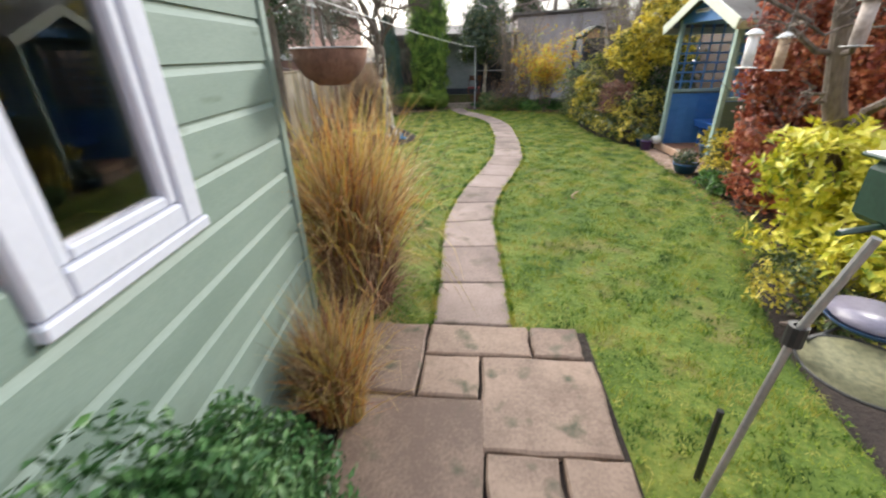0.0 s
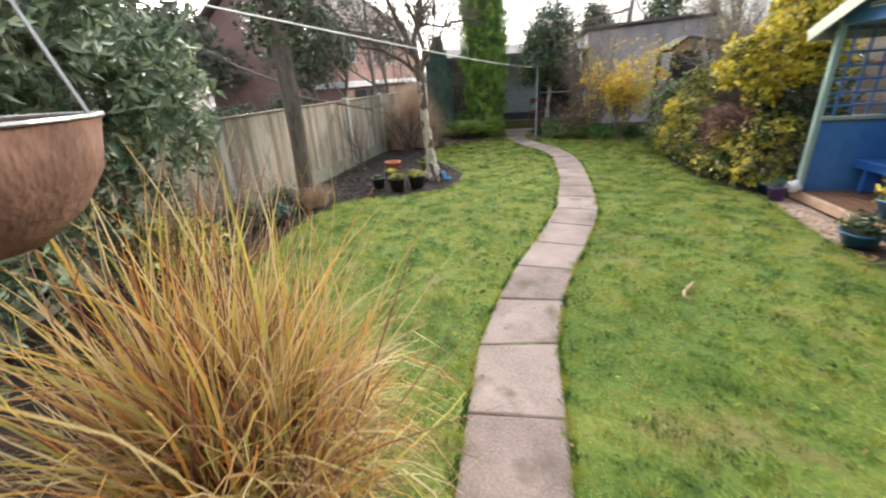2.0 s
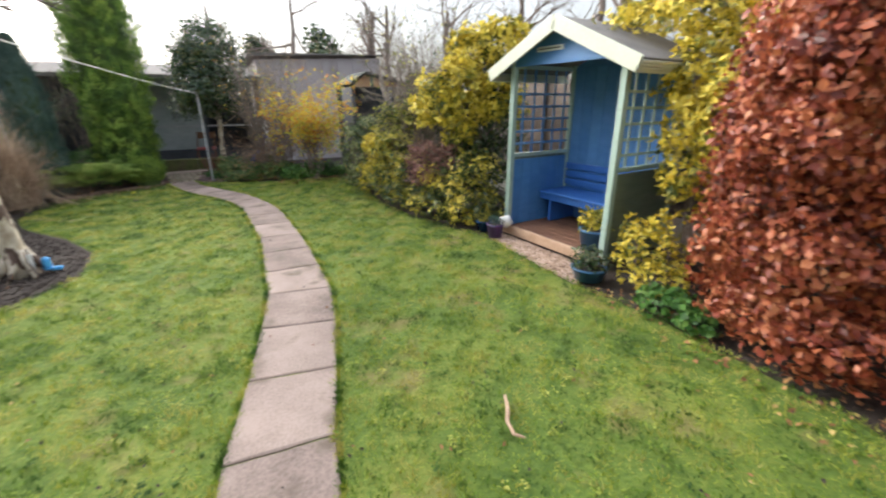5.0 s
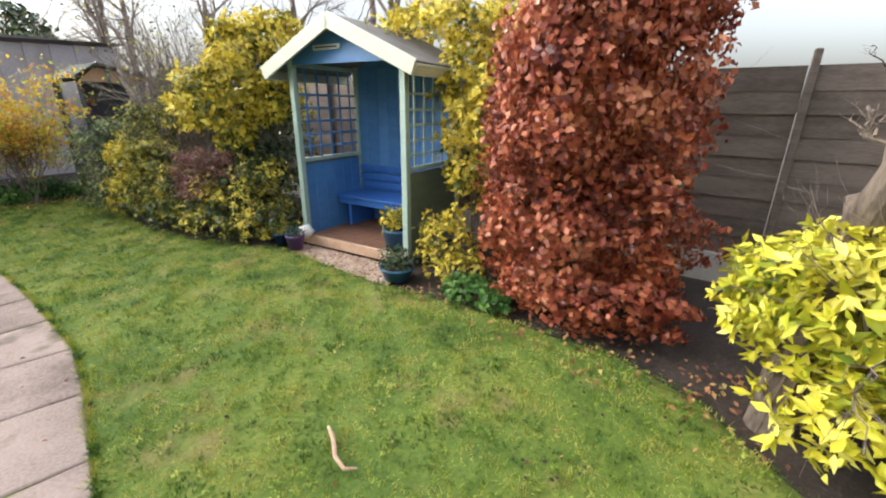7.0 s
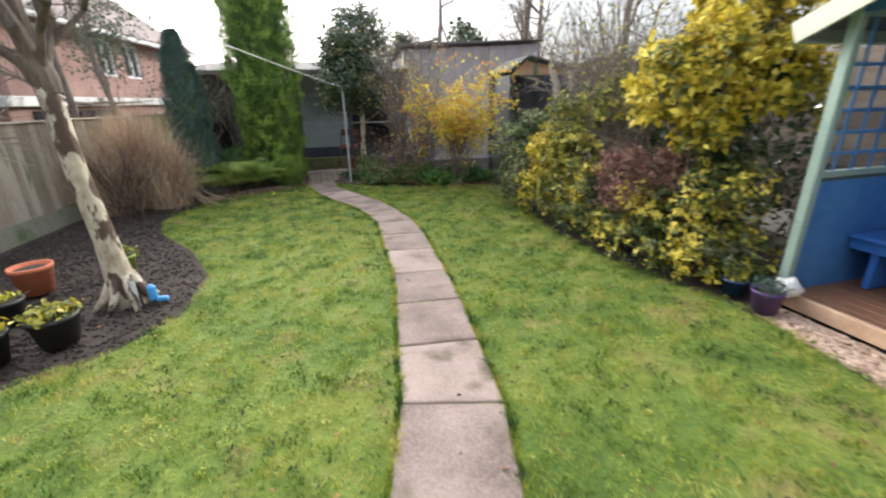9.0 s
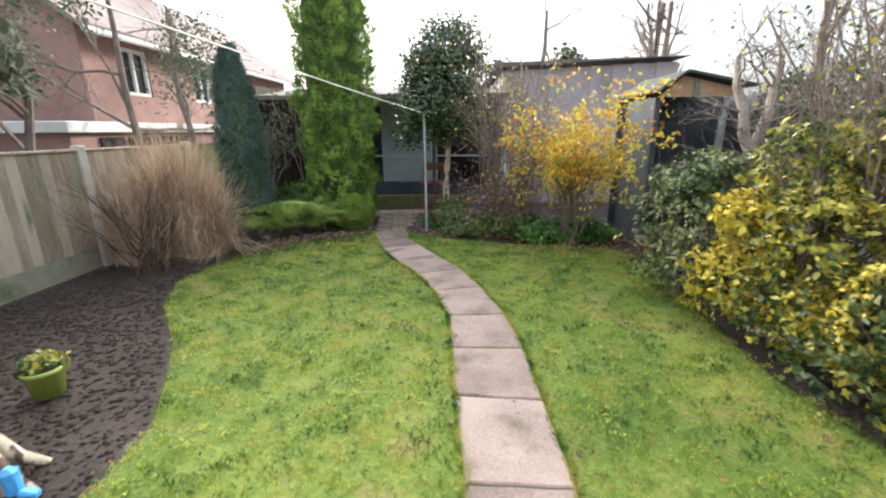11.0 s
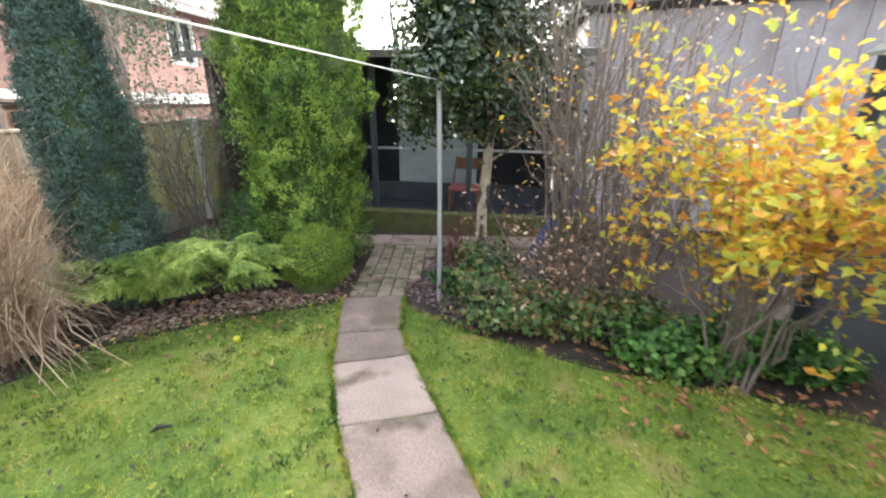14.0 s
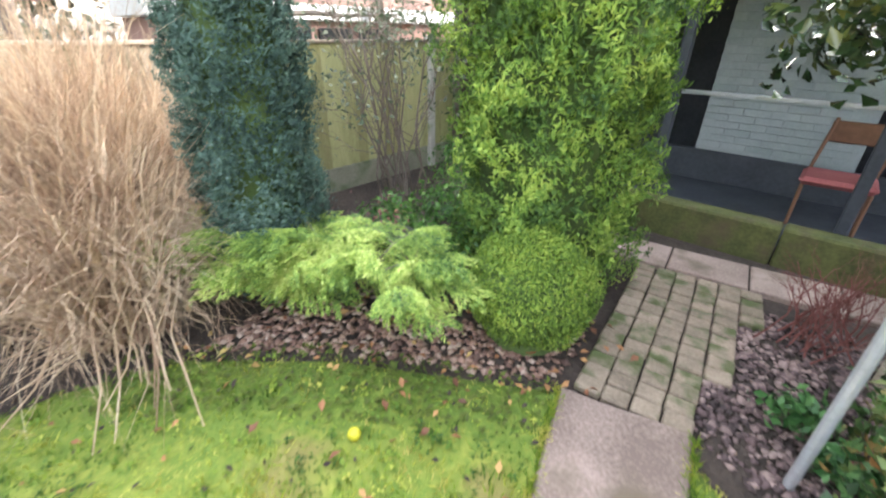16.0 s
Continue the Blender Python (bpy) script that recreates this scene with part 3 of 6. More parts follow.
# longer grass creeping over the slabs' edges
for n, (ja, jb) in enumerate(zip(JOINTS[:-1], JOINTS[1:])):
    for k in (0, 2):
        m = 420
        u = rng.uniform(0, 1, m)
        a, b = np.array(ja[k:k + 2]), np.array(jb[k:k + 2])
        out = np.array([-1.0, 0.0]) if k == 0 else np.array([1.0, 0.0])
        creep = 0.012 * np.sin(u * 9 + n * 2.3 + k) + 0.008 * np.sin(u * 31 + n)
        base = a + (b - a) * u[:, None] + out * (rng.uniform(-0.004, 0.03, m) - np.clip(creep, 0, 1))[:, None]
        an = rng.uniform(0, 2 * math.pi, m)
        dx, dy = np.cos(an) * 0.0035, np.sin(an) * 0.0035
        tip = base - out * rng.uniform(-0.01, 0.028, m)[:, None] + rng.normal(size=(m, 2)) * 0.012
        zt = rng.uniform(0.012, 0.034, m)
        z0 = np.full(m, -0.005)
        V = np.stack([np.stack([base[:, 0] - dx, base[:, 1] - dy, z0], 1), np.stack([base[:, 0] + dx, base[:, 1] + dy, z0], 1), np.stack([tip[:, 0], tip[:, 1], zt], 1)], 1).reshape(-1, 3)
        g.add(V, np.arange(m * 3).reshape(-1, 3))
solo("grass", g, L_turf, "short soft grass blades and moss of the lawn", "grass", kind="stuff")

rng = np.random.default_rng(8)
K = 5200
cx, cy = rng.uniform(-2.8, 3.0, K), rng.uniform(1.4, 14.5, K)
k = inside(LAWN, cx, cy) & ~inside(path_poly, cx, cy)
cx, cy = cx[k], cy[k]
K, per = len(cx), 12
r_ = rng.uniform(0.01, 0.045, (K, 1)) * np.sqrt(rng.uniform(0, 1, (K, per)))
a_ = rng.uniform(0, 6.28, (K, per))
p = np.stack([cx[:, None] + r_ * np.cos(a_), cy[:, None] + r_ * np.sin(a_), rng.uniform(0.004, 0.024, (K, per))], 2).reshape(-1, 3)
g = Geo()
g.leaves(p, np.array([0, 0, 1.0]) + rng.normal(size=p.shape) * 0.6, 0.017, 0.6, rng)
solo("lawn_weeds", g, leafy("lawn_weed_leaf", [(0.03, 0.08, 0.012), (0.1, 0.19, 0.018), (0.25, 0.33, 0.04), (0.46, 0.45, 0.1)], 0.6, 0.2, 1.5, each=0.3, drift=2.0), "small clumps of moss and clover in the lawn", "weeds", kind="stuff")

# ---------- garden hut ----------
hut_m = Matrix.Translation((-0.60, 3.20, 0)) @ Matrix.Rotation(radians(6.0), 4, "Z")
# local: y runs back along the wall (negative), x to the inside (negative)


def hb(g, x0, x1, y0, y1, z0, z1, ch=0.0):
    g.box((x0, y0, z0), (x1, y1, z1), hut_m, ch)


hut = thing("garden_hut", (-0.6, 3.2, 0), "sage-green painted timber hut of horizontal boards with a white window", "shed")
WY0, WY1, WZ0, WZ1 = -1.27, -0.85, 1.17, 2.0
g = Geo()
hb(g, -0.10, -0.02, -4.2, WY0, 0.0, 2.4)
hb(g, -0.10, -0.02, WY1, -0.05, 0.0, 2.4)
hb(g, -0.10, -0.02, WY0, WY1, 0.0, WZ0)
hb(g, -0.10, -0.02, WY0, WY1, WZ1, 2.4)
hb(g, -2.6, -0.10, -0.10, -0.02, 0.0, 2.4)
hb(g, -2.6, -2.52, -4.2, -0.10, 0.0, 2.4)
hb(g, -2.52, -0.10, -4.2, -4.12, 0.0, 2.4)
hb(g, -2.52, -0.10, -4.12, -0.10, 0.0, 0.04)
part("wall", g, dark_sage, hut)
g = Geo()
g.box((-2.85, -4.4, 2.4), (0.22, 0.22, 2.47), hut_m, 0.01)
part("roof", g, felt, hut, "flat roof in dark felt")
bh = 0.148


def board(L):
    """A shiplap board with its shadow groove, running along y from 0 to L."""
    prof = [(-0.02, 0.0), (0.0, 0.0), (0.0, bh - 0.03), (-0.010, bh - 0.012), (-0.010, bh), (-0.02, bh)]
    gg = Geo()
    vs = [(x, y, z) for y in (0, L) for x, z in prof]
    n = len(prof)
    gg.add(vs, [(i, (i + 1) % n, n + (i + 1) % n, n + i) for i in range(n)] + [tuple(range(n))[::-1], tuple(range(n, 2 * n))])
    return gg


b_long, b_a, b_b = board(4.13), board(4.13 + WY0 + 0.0), board(-0.07 - WY1)
meshes = {}
for i in range(16):
    z = 0.05 + i * bh
    if z + bh > 2.41:
        break
    if z + bh > WZ0 - 0.02 and z < WZ1 + 0.02:
        for nm, bg_, y0, L in (("a", b_a, -4.2, 4.2 + WY0 - 0.07), ("b", b_b, WY1 + 0.07, -0.07 - WY1 - 0.05)):
            if nm not in meshes:
                meshes[nm] = board(L).mesh("board")
            part("board", meshes[nm], sage_wall, hut, m=Matrix.Translation(hut.location) @ Matrix.Translation(-hut.location) @ hut_m @ Matrix.Translation((0, y0, z)))
    else:
        if "l" not in meshes:
            meshes["l"] = board(4.15).mesh("board")
        part("board", meshes["l"], sage_wall, hut, m=hut_m @ Matrix.Translation((0, -4.2, z)))
g = Geo()
hb(g, -0.055, 0.012, -0.052, 0.004, 0.03, 2.4, 0.003)
part("corner_post", g, sage_wall, hut)
win = part("window", Geo().box((-0.06, WY0 - 0.07, WZ0 - 0.07), (0.025, WY1 + 0.07, WZ0 - 0.035), hut_m, 0.006), white_pvc, hut, "white plastic window sill and frame")
g = Geo()
for y0, y1, z0, z1 in ((WY0 - 0.06, WY0 + 0.02, WZ0 - 0.034, WZ1 + 0.06), (WY1 - 0.02, WY1 + 0.06, WZ0 - 0.034, WZ1 + 0.06), (WY0 + 0.021, WY1 - 0.021, WZ0 - 0.034, WZ0 + 0.03), (WY0 + 0.021, WY1 - 0.021, WZ1 - 0.02, WZ1 + 0.06)):
    hb(g, -0.05, 0.018, y0, y1, z0, z1, 0.008)
for y0, y1, z0, z1 in ((WY0 + 0.021, WY0 + 0.055, WZ0 + 0.031, WZ1 - 0.021), (WY1 - 0.055, WY1 - 0.021, WZ0 + 0.031, WZ1 - 0.021), (WY0 + 0.056, WY1 - 0.056, WZ0 + 0.031, WZ0 + 0.06), (WY0 + 0.056, WY1 - 0.056, WZ1 - 0.05, WZ1 - 0.021)):
    hb(g, -0.04, 0.006, y0, y1, z0, z1, 0.006)
part("frame", g, white_pvc, win)
g = Geo()
hb(g, -0.024, -0.018, WY0 + 0.05, WY1 - 0.05, WZ0 + 0.055, WZ1 - 0.045)
part("pane", g, glass, win)
g = Geo()
hb(g, -0.7, -0.12, -1.9, -0.4, 0.98, 1.02, 0.01)
for y in (-1.85, -0.45):
    for x in (-0.66, -0.16):
        hb(g, x - 0.02, x + 0.02, y - 0.02, y + 0.02, 0.04, 0.98)
tab = solo("work_table", g, fence_wood, "plain wooden work table inside the hut behind the window", "table")

# ---------- arbour ----------
ar_m = Matrix.Translation((3.31, 8.06, 0)) @ Matrix.Rotation(radians(5.0), 4, "Z")
# local: x goes in (depth), y runs along the front from -0.69 to 0.69
arb = thing("garden_arbour", (3.31, 8.06, 0), "timber garden arbour, pale green outside and bright blue inside", "arbour")


def ab(x0, x1, y0, y1, z0, z1, ch=0.004, g=None):
    g = g or Geo()
    return g.box((x0, y0, z0), (x1, y1, z1), ar_m, ch)


W, D = 0.69, 0.95
EZ, AZ = 1.88, 2.22
for y in (-W, W):
    for x in (0.0, D):
        part("post", ab(x - 0.032, x + 0.032, y - 0.032, y + 0.032, 0.0, EZ + 0.02, 0.006), green_paint, arb, "pale green square post" if x == 0 else "")
for i in range(9):
    y = -W + 0.03 + i * (2 * W - 0.06) / 9
    part("back_board", ab(D - 0.012, D + 0.012, y, y + (2 * W - 0.06) / 9 - 0.0015, 0.06, EZ, 0.003), blue_paint, arb)
for s in (-1, 1):
    y0, y1 = sorted((s * (W - 0.008), s * (W + 0.008)))
    for i in range(6):
        part("side_board", ab(0.035 + i * 0.147, 0.035 + i * 0.147 + 0.1455, y0, y1, 0.03, 0.86, 0.003), blue_paint, arb)
    g = Geo()
    yo = s * (W + 0.016)
    a, b = sorted((yo - 0.006, yo + 0.006))
    ab(0.035, D - 0.035, a, b, 0.03, 0.88, 0.002, g)
    part("side_skin", g, dark_sage, arb, "dark sage outer side panel")
    for z in (0.89, EZ - 0.04):
        part("rail", ab(0.033, D - 0.033, s * W - 0.02, s * W + 0.02, z, z + 0.04, 0.003), green_paint, arb)
    for i in range(5):
        x = 0.14 + i * 0.165
        part("lattice_slat", ab(x - 0.012, x + 0.012, s * W - 0.012, s * W - 0.001, 0.93, EZ - 0.04, 0.002), blue_paint if s > 0 else green_paint, arb)
    for i in range(5):
        z = 1.04 + i * 0.135
        part("lattice_slat", ab(0.034, D - 0.034, s * W + 0.0, s * W + 0.011, z - 0.012, z + 0.012, 0.002), blue_paint if s > 0 else green_paint, arb)
# bench
bench = part("seat", ab(D - 0.50, D - 0.02, -W + 0.035, W - 0.035, 0.44, 0.465, 0.005), bench_blue, arb, "blue bench seat of wide boards")
part("front_board", ab(D - 0.47, D - 0.45, -W + 0.035, W - 0.035, 0.36, 0.437, 0.004), bench_blue, bench)
for z in (0.50, 0.60, 0.70):
    part("backrest_slat", ab(D - 0.055, D - 0.035, -W + 0.04, W - 0.04, z, z + 0.078, 0.005), bench_blue, bench)
for y in (-0.5, 0.5):
    part("bracket", ab(D - 0.45, D - 0.03, y - 0.02, y + 0.02, 0.1, 0.438, 0.003), bench_blue, bench)
# floor of the arbour
for i in range(9):
    part("floor_board", ab(-0.03 + i * 0.11, -0.03 + i * 0.11 + 0.104, -W + 0.036, W - 0.036, 0.06, 0.085, 0.003), deck_wood, arb, "wet red-brown decking board")
part("plinth", ab(-0.075, -0.034, -W - 0.03, W + 0.03, 0.0, 0.105, 0.006), pale_wood, arb, "pale ribbed decking board along the front edge")
# roof: two slopes falling to the sides, ridge runs in depth
WR = W + 0.24
slope = math.atan2(AZ - (EZ - 0.08), WR)
for s in (-1, 1):
    rm = ar_m @ Matrix.Translation((0, 0, AZ)) @ Matrix.Rotation(-s * slope, 4, "X")
    ln = WR / math.cos(slope)
    g = Geo()
    y0, y1 = sorted((0.0, s * ln))
    g.box((-0.16, y0, 0.0), (D + 0.12, y1, 0.018), rm, 0.003)
    roof = part("roof", g, felt, arb, "felted roof slope")
    g = Geo()
    g.box((-0.185, y0 - (0 if s > 0 else 0), -0.10), (-0.162, y1, 0.03), rm, 0.004)
    part("bargeboard", g, cream_paint, roof, "cream painted bargeboard")
    for i in range(4):
        yy0, yy1 = sorted((s * (ln - 0.02 + 0.004 * i), s * (ln + 0.0 + 0.004 * i)))
        part("eaves_board", Geo().box((-0.16, yy0, -0.10 + i * 0.026), (D + 0.12, yy1, -0.078 + i * 0.026), rm, 0.002), cream_paint, roof, "thin cream eaves board")
g = Geo()
gx = -0.02
vs = [(gx + dx, y, z) for dx in (0, 0.018) for y, z in ((-W - 0.06, EZ - 0.03), (W + 0.06, EZ - 0.03), (W + 0.06, EZ - 0.0), (0, AZ - 0.045), (-W - 0.06, EZ - 0.0))]
g.add([tuple(ar_m @ Vector(v)) for v in vs], [(4, 3, 2, 1, 0), (5, 6, 7, 8, 9), (0, 1, 6, 5), (1, 2, 7, 6), (2, 3, 8, 7), (3, 4, 9, 8), (4, 0, 5, 9)])
part("gable_panel", g, blue_paint, arb, "blue gable board")
g = Geo()
vs = [(D + 0.013 + dx, y, z) for dx in (0, 0.018) for y, z in ((-W, EZ), (W, EZ), (0, AZ - 0.02))]
g.add([tuple(ar_m @ Vector(v)) for v in vs], [(2, 1, 0), (3, 4, 5), (0, 1, 4, 3), (1, 2, 5, 4), (2, 0, 3, 5)])
part("gable_panel", g, blue_paint, arb)
sign = part("plaque", ab(-0.036, -0.022, 0.0, 0.34, 1.965, 2.01, 0.003), white_mat, arb, "small pale plaque with a line of worn writing")
part("text_bar", ab(-0.038, -0.0365, 0.03, 0.31, 1.982, 1.993, 0.0), black_plastic, sign)

# ---------- side fence ----------
FX = -3.62
F_TOP = 1.27


side_fence = thing("side_fence", (FX, 11, 0), "weathered grey-brown featheredge garden fence with pale concrete posts", "fence")


def fence_panel(x, y0, y1, h, mat_b):
    f = part("gravel_board", Geo().box((x - 0.02, y0, -0.05), (x + 0.02, y1, 0.2), None, 0.005), mossy_concrete, side_fence, "mossy pale gravel board")
    part("capping", Geo().box((x - 0.035, y0, h - 0.01), (x + 0.04, y1, h + 0.015), None, 0.004), fence_wood, f)
    part("back_rail", Geo().box((x - 0.05, y0, h * 0.5), (x - 0.012, y1, h * 0.5 + 0.07), None, 0.004), fence_wood, f)
    n = int((y1 - y0) / 0.105)
    w = (y1 - y0) / n
    bm_ = Geo()
    bm_.add([(0, 0, 0), (0.03, w + 0.008, 0), (0, w + 0.008, 0), (0, 0, h - 0.21), (0.03, w + 0.008, h - 0.21), (0, w + 0.008, h - 0.21), (0.006, 0, 0), (0.006, 0, h - 0.21)],
            [(0, 2, 1, 6), (3, 7, 4, 5), (6, 1, 4, 7), (1, 2, 5, 4), (2, 0, 3, 5), (0, 6, 7, 3)])
    me = bm_.mesh("fence_board")
    me.materials.append(mat_b)
    for i in range(n):
        part("fence_board", me, mat_b, f, m=Matrix.Translation((x - 0.010 + 0.002 * (i % 2), y0 + i * w, 0.201)))
    return f


fence_green = surface("algae_green_fence_wood", (0.26, 0.24, 0.11), (0.46, 0.44, 0.22), (0.36, 0.35, 0.16), scale=3, fine=20, rough=0.85, bump=0.5, stretch=(6, 6, 1), objrand=0.4)
posts_y = [3.83, 5.65, 7.45, 9.25, 11.05, 12.87, 14.69, 16.5, 18.3]
for y in posts_y:
    g = Geo()
    g.box((FX - 0.05, y - 0.05, -0.05), (FX + 0.055, y + 0.05, F_TOP + 0.05), None, 0.012)
    part("post", g, concrete, side_fence, "square pale concrete post")
for a, b in zip(posts_y[:-1], posts_y[1:]):
    fence_panel(FX, a + 0.052, b - 0.052, F_TOP, fence_green if a > 14 else fence_wood)

# back wall of the house behind the start, side fence on the right
g = Geo()
g.box((-3.6, -3.0, -0.05), (5.2, -2.7, 2.9))
solo("house_wall", g, brick_mat, "plain red brick wall of the house behind the patio", kind="structure")


dark_fence = thing("dark_fence", (4.75, 5, 0), "dark stained fence of horizontal overlapping boards", "fence")


def right_panel(x, y0, y1, h):
    f = part("gravel_board", Geo().box((x - 0.02, y0, -0.05), (x + 0.03, y1, 0.25), None, 0.005), concrete, dark_fence, "pale concrete gravel board")
    n = int((h - 0.25) / 0.17)
    me = Geo()
    me.add([(0, 0, 0), (0, y1 - y0, 0), (0.012, 0, 0.18), (0.012, y1 - y0, 0.18), (0.02, 0, 0), (0.02, y1 - y0, 0), (0.02, 0, 0.18), (0.02, y1 - y0, 0.18)], [(0, 2, 3, 1), (4, 5, 7, 6), (0, 1, 5, 4), (2, 6, 7, 3), (0, 4, 6, 2), (1, 3, 7, 5)])
    me = me.mesh("fence_board")
    me.materials.append(fence_dark)
    for i in range(n):
        part("fence_board", me, fence_dark, f, m=Matrix.Translation((x - 0.005 * (i % 2), y0, 0.251 + i * 0.17)))
    part("edge_post", Geo().box((x - 0.06, y1 + 0.001, -0.05), (x + 0.04, y1 + 0.05, h + 0.05), None, 0.008), fence_dark, f)


for y in (-2.6, -0.8, 1.0, 2.8, 4.6, 6.4, 8.2, 10.0, 11.8):
    right_panel(4.75, y, y + 1.74, 1.85)

# ---------- big planting, right side ----------
FK = (3.24, 12.55, 1.2)
shrub("copper_beech_hedge", "tall copper beech hedge holding its rust-red winter leaves", "hedge", (3.6, 5.9, 0),
      [(3.5, 5.75, 0.6, 0.6, 0.75, 0.65), (3.6, 5.7, 1.5, 0.6, 0.68, 0.8), (3.75, 5.65, 2.15, 0.55, 0.6, 0.55), (3.55, 6.2, 1.1, 0.42, 0.38, 1.0), (3.25, 5.65, 0.22, 0.38, 0.7, 0.25), (3.16, 5.85, 1.35, 0.4, 0.4, 0.6), (3.2, 5.8, 1.85, 0.42, 0.42, 0.42), (3.26, 5.95, 0.8, 0.36, 0.36, 0.5)], L_beech, 46000, 0.054, 0.72, 3, 9, bark, 0.55, 0.7)
shrub("golden_privet", "golden privet with yellow leaves beside the arbour", "shrub", (4.0, 7.0, 0),
      [(3.95, 7.0, 1.15, 0.4, 0.33, 0.5), (4.1, 7.1, 1.7, 0.5, 0.4, 0.35), (4.3, 7.6, 2.2, 0.7, 0.75, 0.25), (3.75, 6.85, 0.75, 0.25, 0.2, 0.35), (4.6, 6.7, 2.2, 0.5, 0.7, 0.3), (3.78, 6.72, 1.35, 0.33, 0.26, 0.42), (3.7, 6.6, 0.95, 0.25, 0.2, 0.3)], L_gold, 9000, 0.07, 0.62, 4, 6, None, 0.6, 0.6, whorl=5)
shrub("low_euonymus", "low pale yellow and green shrub at the foot of the hedge", "shrub", (3.35, 6.85, 0),
      [(3.35, 6.9, 0.28, 0.25, 0.3, 0.3), (3.2, 6.65, 0.15, 0.2, 0.25, 0.17)], L_gold, 1500, 0.045, 0.6, 5, 4, whorl=5)
shrub("green_herb", "fresh green leafy plant at the lawn's edge", "plant", (3.05, 6.55, 0), [(3.05, 6.45, 0.08, 0.2, 0.25, 0.12), (2.98, 6.2, 0.06, 0.12, 0.15, 0.1)], L_green, 700, 0.05, 0.8, 6, 2)
shrub("golden_choisya", "bright lemon-yellow choisya bush", "shrub", (2.75, 4.1, 0),
      [(2.62, 4.3, 0.75, 0.42, 0.45, 0.33), (2.7, 3.95, 0.48, 0.44, 0.42, 0.32), (2.95, 3.6, 0.75, 0.45, 0.5, 0.35), (2.45, 3.55, 0.32, 0.24, 0.32, 0.24), (2.95, 4.5, 0.55, 0.4, 0.35, 0.35), (2.6, 4.1, 0.25, 0.35, 0.5, 0.24)], L_choisya, 8500, 0.075, 0.45, 7, 7, None, 0.5, 0.6, whorl=6)
shrub("low_fuchsia", "small half-bare shrub with muted green leaves", "shrub", (2.25, 3.7, 0), [(2.2, 3.75, 0.2, 0.22, 0.3, 0.2), (2.3, 3.3, 0.18, 0.2, 0.25, 0.16)], L_euonymus, 3000, 0.03, 0.6, 8, 4)
shrub("tall_gold_elaeagnus", "tall evergreen shrub with bright gold leaves over dark green ones", "shrub", (3.25, 9.6, 0),
      [(3.0, 9.45, 1.55, 0.3, 0.3, 0.45), (3.25, 9.6, 2.05, 0.35, 0.35, 0.3), (2.9, 9.35, 1.15, 0.2, 0.22, 0.2), (3.4, 9.3, 1.5, 0.3, 0.3, 0.4), (2.72, 9.6, 1.45, 0.3, 0.3, 0.36), (3.45, 9.25, 2.15, 0.34, 0.3, 0.26)], L_gold, 6200, 0.075, 0.55, 9, 6, None, 0.6, 0.65, whorl=5)
shrub("dark_laurel", "dark evergreen laurel behind the gold shrubs", "shrub", (3.6, 9.9, 0),
      [(3.55, 9.7, 1.0, 0.42, 0.6, 1.0), (3.7, 10.4, 1.1, 0.5, 0.5, 1.0), (3.2, 9.6, 0.6, 0.35, 0.4, 0.6)], L_holly, 6000, 0.07, 0.5, 10, 6, None, 0.6, 0.65)
shrub("euonymus_bank", "low bank of green and gold variegated euonymus along the lawn", "shrub", (2.95, 9.9, 0),
      [(3.05, 9.35, 0.35, 0.32, 0.35, 0.38), (2.85, 9.9, 0.35, 0.33, 0.4, 0.36), (2.72, 10.5, 0.4, 0.33, 0.4, 0.4), (3.15, 9.05, 0.22, 0.25, 0.25, 0.24), (2.64, 9.8, 0.2, 0.24, 0.5, 0.22), (2.5, 10.5, 0.2, 0.22, 0.45, 0.2), (2.85, 9.25, 0.16, 0.2, 0.3, 0.18), (3.05, 9.2, 0.7, 0.28, 0.26, 0.28)], L_euonymus, 10500, 0.046, 0.6, 11, 8, None, 0.6, 0.65, whorl=4)
shrub("ruddy_spiraea", "spiraea with faded pink-red leaves", "shrub", (2.95, 10.1, 0), [(2.8, 10.1, 0.72, 0.3, 0.32, 0.26), (3.0, 9.75, 0.75, 0.26, 0.25, 0.23), (2.66, 9.95, 0.52, 0.18, 0.22, 0.17)], L_ruddy, 3600, 0.036, 0.5, 12, 7)
shrub("gold_euonymus", "bushy euonymus with gold-edged green leaves", "shrub", (2.7, 11.1, 0), [(2.68, 10.95, 0.75, 0.32, 0.35, 0.36), (2.8, 11.3, 1.1, 0.35, 0.35, 0.35), (3.1, 10.8, 1.35, 0.4, 0.4, 0.3), (2.5, 11.1, 0.3, 0.25, 0.4, 0.3)], L_varieg, 5600, 0.05, 0.6, 13, 7, None, 0.6, 0.65, whorl=4)
shrub("variegated_bush", "rounded holly-like bush with cream-edged green leaves", "shrub", (2.55, 12.1, 0), [(2.55, 12.05, 0.62, 0.46, 0.46, 0.6), (2.75, 12.0, 0.95, 0.36, 0.36, 0.3), (2.55, 11.9, 0.28, 0.42, 0.45, 0.3)], L_cream, 9500, 0.042, 0.6, 14, 7, None, 0.5, 0.75, whorl=4)
